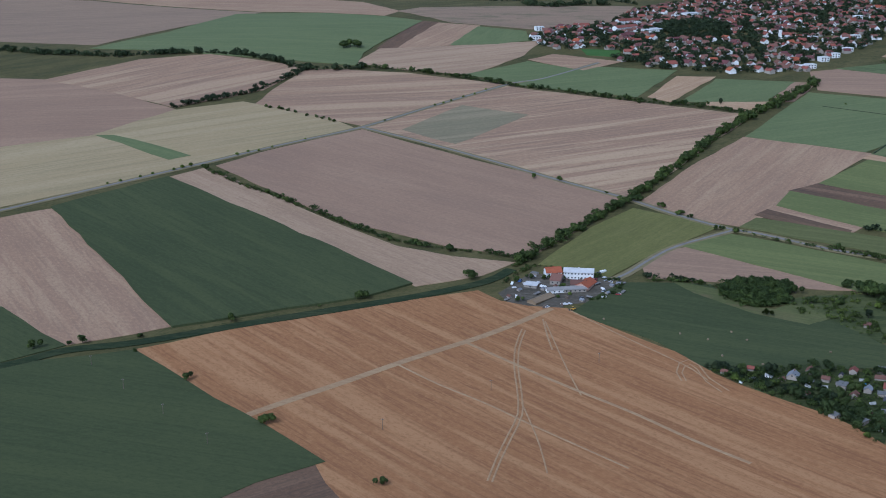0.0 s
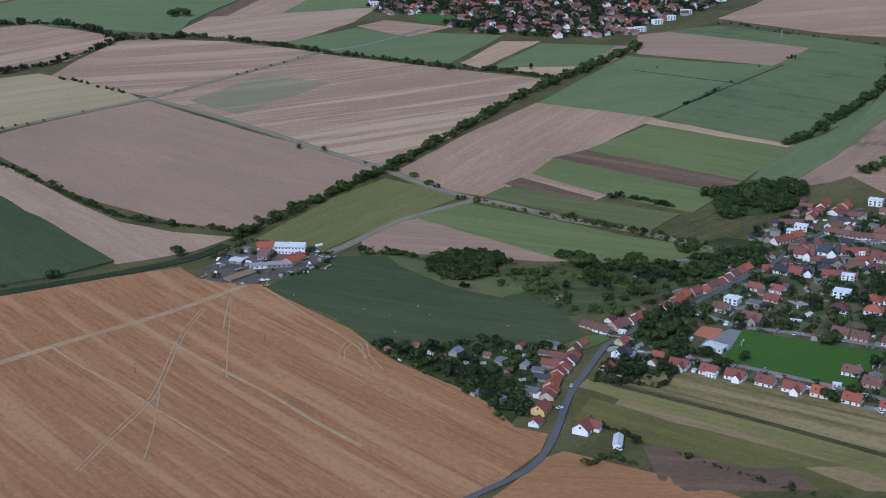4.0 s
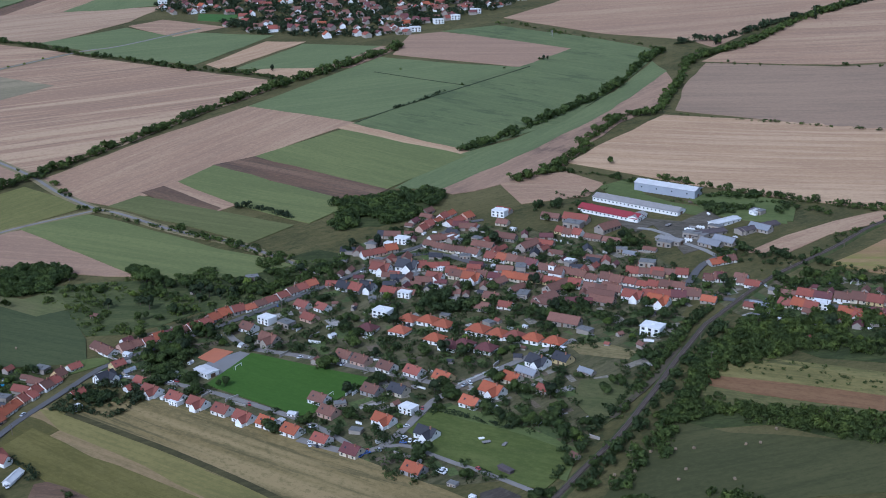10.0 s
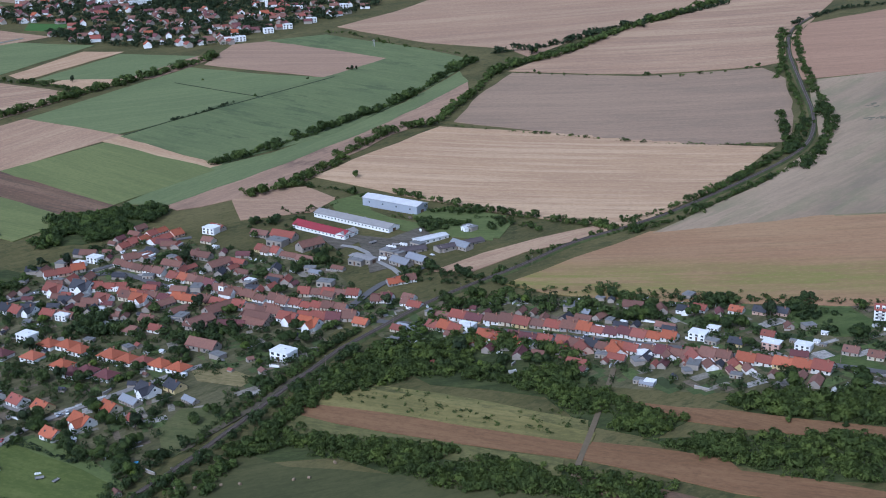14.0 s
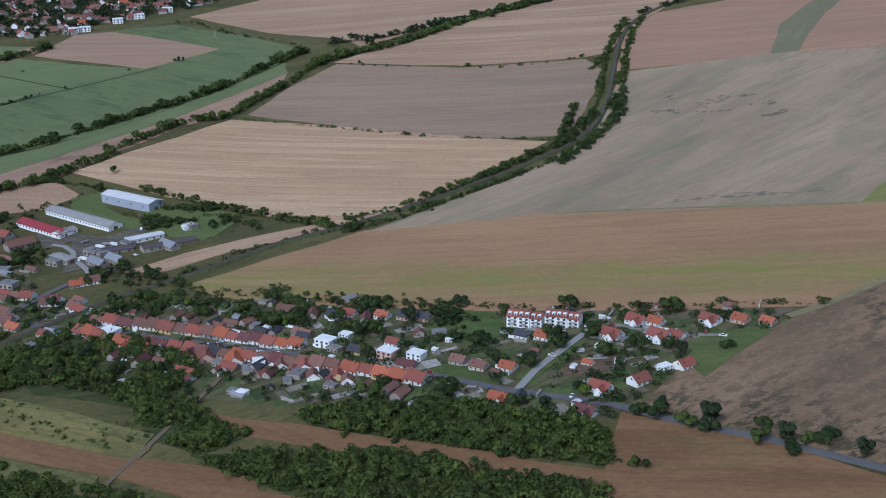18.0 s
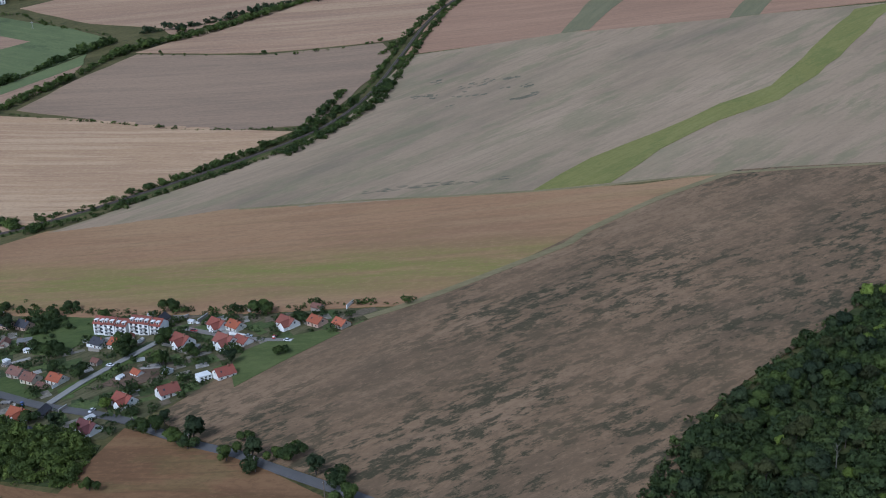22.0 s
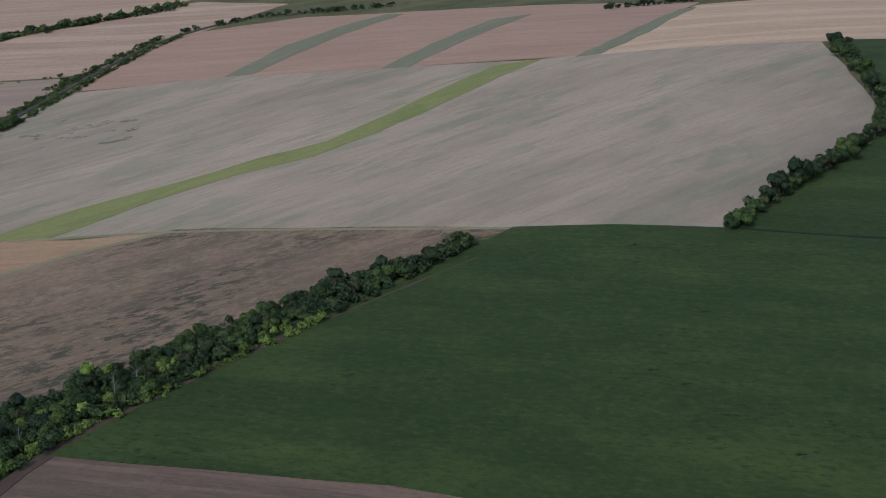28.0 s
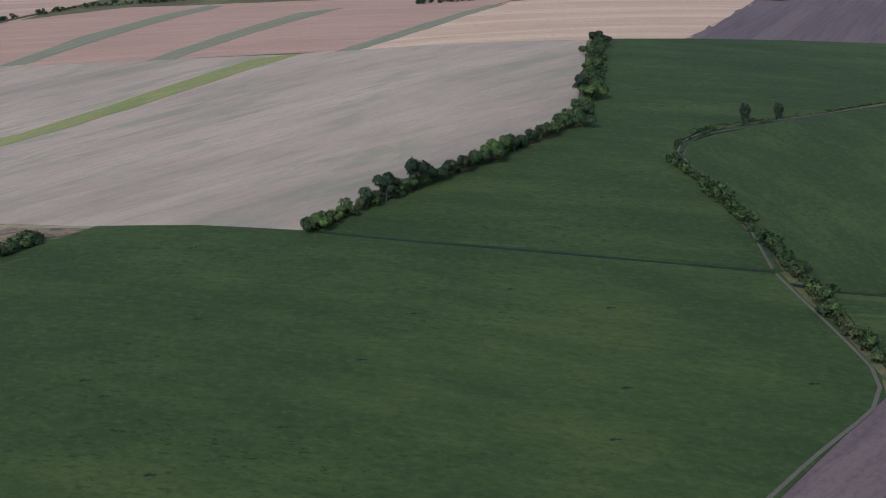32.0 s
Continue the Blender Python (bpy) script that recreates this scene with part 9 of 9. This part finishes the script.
for q in smooth_line([(284, 586), (305, 601), (326, 621)], 34.0)[::1]:
    street_pole(q.x + 3.2, q.y + 1.5)
hall("marquee", "white fabric marquee beside the house", (225.9, 451), (227.9, 460.1), 3.2, 1.5, 0.9, WHITE, SHEET_PALE, 1, 0)
hall("container", "dark steel storage container on the meadow", (399.5, 437.1), (403.3, 432.6), 2.0, 1.7, 0.1, SHEET_DARK, SHEET_DARK, 1, 0)
place(YARD_THINGS[0], 396.7, 457.9, 20, 0.8, -0.3)
place(YARD_THINGS[0], 403.1, 454.9, 60, 0.7, -0.3)
place(YARD_THINGS[1], 395.1, 461.5, 10, 0.6, -0.3)
place(CAR[0], 379.7, 438.2, 140, 1.3, -0.3)
place(CAR[0], 224.7, 450.3, 120, 1.1, -0.3)
home("fgrey", 383.6, 429.2, -35, 0.5)
home("fwhite", 389.8, 419.3, -35, 0.28)
garden_wall((388.3, 510.1), (405.5, 523.1), 1.1, WHITE, "long white rendered wall beside the lane")
place(YARD_THINGS[1], 518.2, 677.6, -30, 1.4, -0.3)
place(YARD_THINGS[1], 524.3, 680.8, -30, 1.2, -0.3)
place(YARD_THINGS[1], 510.1, 660.7, -30, 1.4, -0.3)
place(YARD_THINGS[1], 513.6, 661.7, -30, 1.2, -0.3)
hall("open_shed", "long farm shed with dark plum sheet roof", (544.4, 664.9), (565.4, 678.1), 5, 2.4, 1.0, GREYW, SHEET_DARK, 1, 6)
hall("garage", "small white farm garage", (557.1, 695.9), (561.9, 698.7), 4, 2.2, 0.8, WHITE, SHEET_PALE, 1, 2)
loader(70, 631.9, 200)
for k in range(4, 60, 11):
    street_pole(RAIL_LINE[k + 26][0] + 2.6, RAIL_LINE[k + 26][1] - 1.2)
YARD_SPOTS = [(520.5, 681.5), (560.2, 699.0), (528.5, 726.0), (538.7, 663.0), (528.6, 660.1), (517.3, 678.6), (554.7, 669.9), (521.5, 658.3), (508.4, 687.7), (533.6, 703.1)]
VAN_SPOTS = [(366.6, 467.2), (368.9, 464.5), (371.9, 462.1), (380.2, 439.5), (390.7, 508.7), (393.2, 510.4), (206.2, 501.2), (206.3, 487.8), (213.5, 507.9), (360.3, 535.3), (363.0, 532.0)]

# ---- the town on the plain ----
KEEP_CLEAR = [[(284, 528), (300, 557), (353, 522), (328, 491)], [(273, 542), (281, 568), (300, 557), (289, 532)], [(364, 472), (386, 490), (422, 452), (421, 430), (402, 430), (375, 452)], [(439, 539), (460, 528), (453, 506), (434, 516)],
              [(377.7, 487.4), (388.1, 477.5), (399.8, 468.6), (409.2, 460.6), (421.4, 447.7), (426.6, 441.4), (421.5, 432.9), (413.7, 422.9), (409.3, 425.3), (393.6, 438.2), (377.2, 454.2), (369.4, 474.1)],
              [(761.8, 465.4), (765.5, 478.2), (773.2, 483.8), (790.8, 486.1), (797, 481.1), (779, 463.5), (769, 452.7), (765.1, 448.6)],
              [(674.8, 546.7), (682.9, 548.9), (704, 532.5), (707.9, 512.9), (698.2, 501.1), (687.8, 504.9), (679.4, 523.3)],
              [(675, 484.1), (683.9, 487.2), (699.6, 465.4), (694.1, 464.5), (681.7, 474.6)],
              [(705.8, 468), (715.5, 479.4), (730.4, 496.1), (732.9, 490.9), (717.7, 472.2), (709.2, 459.5)],
              [(437.3, 505.2), (450.4, 504.6), (459.4, 499.4), (457.8, 486.8), (450.9, 478.9), (446.3, 470.8), (440.8, 464), (435.9, 473.2), (432, 488.1)]]
TOWN = [(95, 1415), (133, 1474), (204, 1517), (253, 1636), (390, 1777), (514, 1797), (689, 1752), (630, 1567), (543, 1477), (463, 1362), (392, 1300), (368, 1244), (310, 1241), (238, 1253), (186, 1290), (173, 1344), (107, 1360)]
VILLAGE = [(234, 547), (239, 576), (282, 613), (320, 648), (341, 686), (384, 727), (413, 704), (484, 669), (507, 600), (472, 525), (442, 476), (423, 430), (383, 429), (364, 436), (336, 465), (301, 491), (259, 519)]
OLD_VILLAGE = [(322, 656), (344, 686), (380, 722), (413, 704), (455, 670), (482, 656), (502, 602), (464, 576), (401, 596), (365, 612), (332, 617)]
LOWER = [(499, 602), (534, 600), (635, 576), (705, 541), (814, 498), (760, 457), (730, 425), (687, 446), (630, 468), (564, 499), (527, 524)]
ALLOTMENTS = [(129, 554), (153, 559), (180, 558), (211, 546), (203, 523), (192, 491), (184, 474), (170, 507), (153, 521)]
ORCHARD = [(193, 629), (227, 645), (256, 639), (304, 651), (309, 623), (268, 608), (237, 587), (220, 586), (205, 615)]
field("garden_ground", "rough garden grass between the village houses", GARDEN, VILLAGE, up=0.06, wobble=1.0, category="gardens")
field("garden_ground", "rough garden grass of the lower rows", GARDEN, LOWER, up=0.06, wobble=1.0, category="gardens")
for x, y in [(1131.6, 528.2), (1255.6, 536.0), (1234.4, 481.9), (1204.7, 465.5), (1262.1, 466.5), (1249.8, 390.8), (1142.8, 380.1), (1117.7, 428.8), (1141.8, 466.5), (1306.4, 417.3), (1124.7, 419.3), (1257.6, 416.5), (1189.5, 435.9), (1170.9, 400.2)]:
    field("lodged_patch", "small dark lodged patch in the leafy crop", SHADE, [(x - 1.5, y - 0.3), (x - 0.5, y - 0.7), (x + 0.3, y - 0.2), (x + 1.2, y - 0.4), (x + 1.7, y + 0.3), (x + 0.4, y + 0.25), (x - 0.2, y + 0.8), (x - 1.2, y + 0.3)], up=0.56, wobble=0.2, category="crop patch")
FARM = [(34, 668), (54, 690), (93, 689), (105, 675), (100, 654), (65, 631), (35, 643)]
WHITE_BLOCKS = [(216.2, 1476.6), (233.0, 1504.9), (224.4, 1517.3), (247.4, 1462.4), (313.5, 1580.9), (289.4, 1562.5), (398.0, 1299.2), (414.9, 1318.0), (437.6, 1346.0), (365.0, 1260.2), (374.6, 1264.7), (419.0, 1414.2), (467.9, 1418.8), (513.0, 1550.1), (532.5, 1592.0), (112.4, 1461.8), (104.4, 1402.6)]
TOWN_CHURCH = (390.3, 1427.2)

# ---- gardens: trees, sheds, cars and plots between the houses ----


def free(x, y, gap, way=1.0):
    if any(inside(x, y, c) for c in KEEP_CLEAR):
        return False
    return all((x - a) ** 2 + (y - b) ** 2 > gap * gap for a, b in HOMES) and all((x - a) ** 2 + (y - b) ** 2 > (w / 2 + way) ** 2 for a, b, w in WAYS)


def scatter(area, n, gap, rng, way=1.0, tries=40):
    xs, ys = [p[0] for p in area], [p[1] for p in area]
    out = []
    for _ in range(n * tries):
        if len(out) == n:
            break
        x, y = rng.uniform(min(xs), max(xs)), rng.uniform(min(ys), max(ys))
        if inside(x, y, area) and free(x, y, gap, way) and not on_rails(x, y, 4.0 + gap / 3):
            out.append((x, y))
    return out


rng = random_at(501)
for area, n in ((OLD_VILLAGE, 68), (LOWER, 9)):
    for x, y in scatter(area, n, 6.2, rng, 1.5):
        home(str(rng.choice(["obrown", "obrown", "ored", "opurple", "odark", "fgrey"])), x, y, float(rng.choice([-12, 78]) + rng.normal(0, 5)), float(rng.uniform(0.6, 1.1)), "outbuildings in the yards")
for area, n in ((VILLAGE, 30), (LOWER, 16), (ALLOTMENTS, 9), (ORCHARD, 3)):
    for x, y in scatter(area, n, 6.5, rng, 1.5):
        home(str(rng.choice(["sbrown", "sred", "sbrown", "sdark", "fgrey"])), x, y, float(rng.uniform(0, 180)), float(rng.uniform(0.55, 0.9)), "garden sheds")
for area, n in ((VILLAGE, 115), (LOWER, 58), (ALLOTMENTS, 20), (ORCHARD, 22)):
    for x, y in scatter(area, n, 5.6, rng, 2.0):
        tree(int(rng.choice([8, 8, 8, 2, 0, 5, 3, 1])), x, y, float(rng.uniform(0.6, 1.15)), "garden trees")
for area, n in ((VILLAGE, 1050), (LOWER, 430)):
    spots = [(x, y, rng.uniform(2.2, 5.4), rng.uniform(1.2, 4.0)) for x, y in scatter(area, n, 3.9, rng, 1.8)]
    thicket("garden_shrubs", "mixed garden shrubs and hedges between the houses", LEAF_MID, spots, n, per=9, category="shrubs")
for area, n in ((VILLAGE, 32), (LOWER, 22), (FARM, 4)):
    near = [(x, y, w) for x, y, w in WAYS if inside(x, y, area)]
    for k in range(n if near else 0):
        x, y, w = near[int(rng.integers(len(near)))]
        a = rng.uniform(0, 6.28)
        x, y = x + math.cos(a) * (w / 2 + 0.6), y + math.sin(a) * (w / 2 + 0.6)
        place(CAR[int(rng.choice(5, p=(0.35, 0.25, 0.12, 0.1, 0.18)))], x, y, float(rng.uniform(0, 360)), 0.9, -0.3)
for i, (x, y) in enumerate(VAN_SPOTS):
    place(CAR[(0, 0, 0, 0, 1, 0, 4, 0, 1, 0, 2)[i]], x, y, 35 + 50 * i, 1.25 if i in (2, 3) else 1.0, -0.3)
for k, (x, y) in enumerate(YARD_SPOTS + scatter(FARM, 34, 2.6, rng)):
    place(YARD_THINGS[k % 4], x, y, float(rng.uniform(0, 360)), float(rng.uniform(0.8, 1.2)), -0.28)
for area, n in ((VILLAGE, 16), (LOWER, 14)):
    for k, (x, y) in enumerate(scatter(area, n, 3.6, rng)):
        place(YARD_THINGS[k % 4], x, y, float(rng.uniform(0, 360)), float(rng.uniform(0.6, 0.9)), -0.1)
for x, y in scatter(FARM, 8, 3.2, rng):
    place(CAR[int(rng.integers(5))], x, y, float(rng.uniform(0, 360)), float(rng.uniform(0.9, 1.5)), -0.3)
for x, y in scatter(FARM, 9, 4.0, rng):
    home(str(rng.choice(["sgrey", "sbrown", "fgrey"])), x, y, float(rng.uniform(0, 180)), 0.6, "farmyard sheds")
for x, y in scatter(FARM, 10, 4.0, rng):
    tree(int(rng.choice([0, 3, 5])), x, y, 0.6, "farmyard trees")
for area, n in ((VILLAGE, 8), (LOWER, 8), (ALLOTMENTS, 7)):
    for x, y in scatter(area, n, 5.5, rng):
        place(GREENHOUSE, x, y, float(rng.uniform(0, 180)), 0.8, 0.0)
    for x, y in scatter(area, 3, 5.5, rng):
        place(POOL, x, y, 0, 0.7, 0.0)


for area, n in ((VILLAGE, 36), (LOWER, 26)):
    for x, y in scatter(area, n, 4.2, rng):
        a, w = radians(float(rng.choice([-33, 57]) + rng.normal(0, 5))), rng.uniform(3, 8)
        garden_wall((x, y), (x + w * math.cos(a), y + w * math.sin(a)), float(rng.uniform(0.8, 1.4)), (WHITE, CREAM, WHITE, GREYW)[int(rng.integers(4))])
for area, n in ((VILLAGE, 22), (LOWER, 16), (ALLOTMENTS, 2)):
    for x, y in scatter(area, n, 4.4, rng):
        home("swhite", x, y, float(rng.choice([-33, 57]) + rng.normal(0, 8)), float(rng.uniform(0.5, 0.85)), "garden sheds")


def plots(name, label, area, n, seed):
    """Small beds, lawns and yards of many colours in the gardens."""
    rnd = random_at(seed)
    verts, faces = [], []
    for x, y in scatter(area, n, 3.5, rnd, 0.3):
        w, d, a, up = rnd.uniform(2, 6), rnd.uniform(3, 11), rnd.choice([0.35, 1.9]) + rnd.normal(0, 0.1), rnd.uniform(0.05, 0.2)
        at = len(verts)
        for u, v in ((-w, -d), (w, -d), (w, d), (-w, d)):
            px, py = x + (u * math.cos(a) - v * math.sin(a)) / 2, y + (u * math.sin(a) + v * math.cos(a)) / 2
            verts.append((px, py, height(px, py) + up))
        faces.append((at, at + 1, at + 2, at + 3))
    m, n_, l, b = mat_base(name, 0.95, 0.1)
    g = n_.new("ShaderNodeNewGeometry")
    r = n_.new("ShaderNodeValToRGB")
    r.color_ramp.interpolation = "CONSTANT"
    els = r.color_ramp.elements
    els[0].color, els[1].position, els[1].color = (0.075, 0.095, 0.034, 1), 0.3, (0.10, 0.125, 0.042, 1)
    for p, c in ((0.5, (0.15, 0.115, 0.08, 1)), (0.65, (0.24, 0.21, 0.17, 1)), (0.78, (0.05, 0.062, 0.026, 1)), (0.9, (0.36, 0.33, 0.3, 1))):
        els.new(p).color = c
    l.new(g.outputs["Random Per Island"], r.inputs[0])
    f = noise_of(n_, l, turned(n_, l, 0), 0.7, 4, 0.7)
    l.new(mixer(n_, l, ramp(n_, l, f, 0.3, 0.6, 0.6, 0), r.outputs[0], (0.03, 0.04, 0.018)), b.inputs["Base Color"])
    tagged(new(name, mesh_from(name, verts, faces, m)), label, "garden plots", kind="stuff")


plots("garden_plots", "small lawns, beds and yards behind the houses", VILLAGE, 460, 61)
plots("garden_plots", "small lawns, beds and yards of the lower rows", LOWER, 480, 62)
plots("garden_plots", "small allotment beds and lawns", ALLOTMENTS, 90, 63)

# ---- the town on the plain ----


def town_kind(tone, wall):
    top = thing("town_house", "far town house with %s roof among trees" % TONE[tone], "house", "town houses")
    part("wall", gable(bmesh.new(), 9.0, 7.0, 2.9, 2.8), wall, top)
    part("roof", pitched(bmesh.new(), 9.0, 7.0, 2.9, 2.8), ROOFS[tone], top)
    return top


TOWN_KINDS = [town_kind(t, w) for t, w in (("red", WHITE), ("brown", CREAM), ("brown", CREAM), ("orange", WHITE), ("red", CREAM), ("purple", CREAM))]
rng = random_at(77)
for x, y in WHITE_BLOCKS:
    block = place(KIND["fwhite"], x, y, 15, 1.25, 0.0, "white town blocks")
    HOMES.append((x, y))
hall("warehouse", "long white warehouse at the far edge of the town", (288.3, 1784.4), (323.7, 1776.6), 12, 5, 1.5, WHITE, SHEET_BLUE, 1, 8)
HOMES.extend([(295.8, 1811.9), (310.1, 1808.3), (324.4, 1804.7)])
hall("warehouse", "long white factory hall at the far edge of the town", (357.3, 1769.2), (382.9, 1750.5), 12, 5.5, 1.5, WHITE, SHEET_PALE, 1, 6)
HOMES.extend([(364.5, 1793.4), (374.9, 1785.4), (385.2, 1777.5)])
hall("apartment_row", "white apartment row with red roof in the town", (202.9, 1452.1), (230.6, 1475.3), 9, 5.5, 2.2, WHITE, ROOFS["red"], 2, 9)
HOMES.extend([(207.3, 1469.2), (218.4, 1478.8), (229.8, 1488.5)])
hall("apartment_row", "white apartment row with red roof in the town", (211.8, 1502.5), (241.1, 1520), 9, 5.5, 2.2, WHITE, ROOFS["red"], 2, 9)
HOMES.extend([(216.6, 1521.2), (228.5, 1528.5), (240.4, 1535.8)])
hall("school", "long white flat school building among town trees", (234.1, 1445.9), (256.6, 1457.2), 9, 5, 0.5, WHITE, SHEET_PALE, 2, 8)
HOMES.extend([(238.2, 1461.6), (247.3, 1466.3), (256.4, 1471)])
hall("school", "white hall with pale roof in the town", (303.8, 1564.9), (320.8, 1573.8), 11, 6, 0.8, WHITE, SHEET_PALE, 1, 4)
HOMES.extend([(308.6, 1584.9), (315.5, 1588.5), (322.4, 1592.2)])
PARK = [(245.8, 1499.3), (308.9, 1533.2), (346.6, 1515.2), (334.9, 1439), (288.2, 1412.2), (258.4, 1425.5)]
TOWN_PITCH = [(150.1, 1356.8), (193.7, 1352.1), (186.9, 1318.1), (153.6, 1325.7)]
KEEP_CLEAR.extend([PARK, TOWN_PITCH])
field("sports_pitch", "green sports pitch at the town edge", soil("town_pitch_grass", (0.06, 0.12, 0.03), (0.05, 0.1, 0.025), (0.075, 0.135, 0.04), seed=140), TOWN_PITCH, up=0.4, wobble=0.3)
thicket("park_trees", "dark dense trees of the town park", LEAF_DARK, over_area(PARK, 150, 7.0, random_at(141)), 141, per=14, category="trees")
thicket("hedgerow", "dark tree row behind the town fields", LEAF_DARK, along_line([(109.2, 1700.1), (153, 1672), (193.1, 1701.7), (223.3, 1684.6)], 3.4, 2.0, random_at(142), 7.0, miss=0.1), 142, per=12)
kept = []
for x, y in scatter(TOWN, 700, 7.0, rng, 1.0, 30):
    if len(kept) < 80 and all((x - a) ** 2 + (y - b) ** 2 > 95 for a, b in kept):
        kept.append((x, y))
        place(TOWN_KINDS[int(rng.integers(6))], x, y, float(rng.choice([12, 102, 30, 120]) + rng.normal(0, 6)), float(rng.uniform(0.75, 1.1)))
        HOMES.append((x, y))


def far_roofs(area, n, seed):
    """The rest of the town's houses, too far and too many to count: walls and roofs in one mesh."""
    rnd = random_at(seed)
    me = bpy.data.meshes.new("town_houses")
    bm = bmesh.new()
    for x, y in scatter(area, n, 5.2, rnd, 0.5):
        HOMES.append((x, y))
        w, d, e, r = rnd.uniform(6, 11), rnd.uniform(5, 7), rnd.uniform(1.9, 3.1), rnd.uniform(1.9, 2.7)
        m = on_land(x, y, float(rnd.choice([12, 102, 30, 120]) + rnd.normal(0, 6)))
        wall, roof = int(rnd.integers(3)), 3 + int(rnd.integers(4))
        for make, slot in ((gable, wall), (pitched, roof)):
            at = len(bm.verts)
            f0 = len(bm.faces)
            make(bm, w, d, e, r)
            bm.verts.ensure_lookup_table()
            bm.faces.ensure_lookup_table()
            for v in bm.verts[at:]:
                v.co = m @ v.co
            for f in bm.faces[f0:]:
                f.material_index = slot
    bm.to_mesh(me)
    bm.free()
    for mat in (CREAM, GREYW, WHITE, ROOFS["brown"], ROOFS["brown"], ROOFS["purple"], ROOFS["red"]):
        me.materials.append(mat)
    tagged(new("town_houses", me), "dense far town of cream and grey houses with red-brown roofs", "houses", kind="stuff")


far_roofs(TOWN, 640, 78)
church = thing("church", "white town church with a tall tower", "church")
part("nave", gable(bmesh.new(), 16, 9, 7, 4.5), WHITE, church)
part("roof", pitched(bmesh.new(), 16, 9, 7, 4.5), ROOFS["red"], church)
part("tower", boxes((-11.5, -2.4, -1, -7, 2.4, 16)), WHITE, church)
bm = bmesh.new()
bmesh.ops.create_cone(bm, cap_ends=True, segments=8, radius1=3.2, radius2=0.1, depth=6, matrix=Matrix.Translation((-9.2, 0, 19)))
part("spire", bm, ROOFS["dark"], church)
church.matrix_basis = on_land(*TOWN_CHURCH, 20, 0.62)
spots = [(x, y, rng.uniform(4, 8), rng.uniform(3.5, 7)) for x, y in scatter(TOWN, 2300, 3.9, rng, 0.5)]
thicket("town_trees", "dense trees between the far town houses", LEAF_DARK, spots, 88, per=8, category="trees")
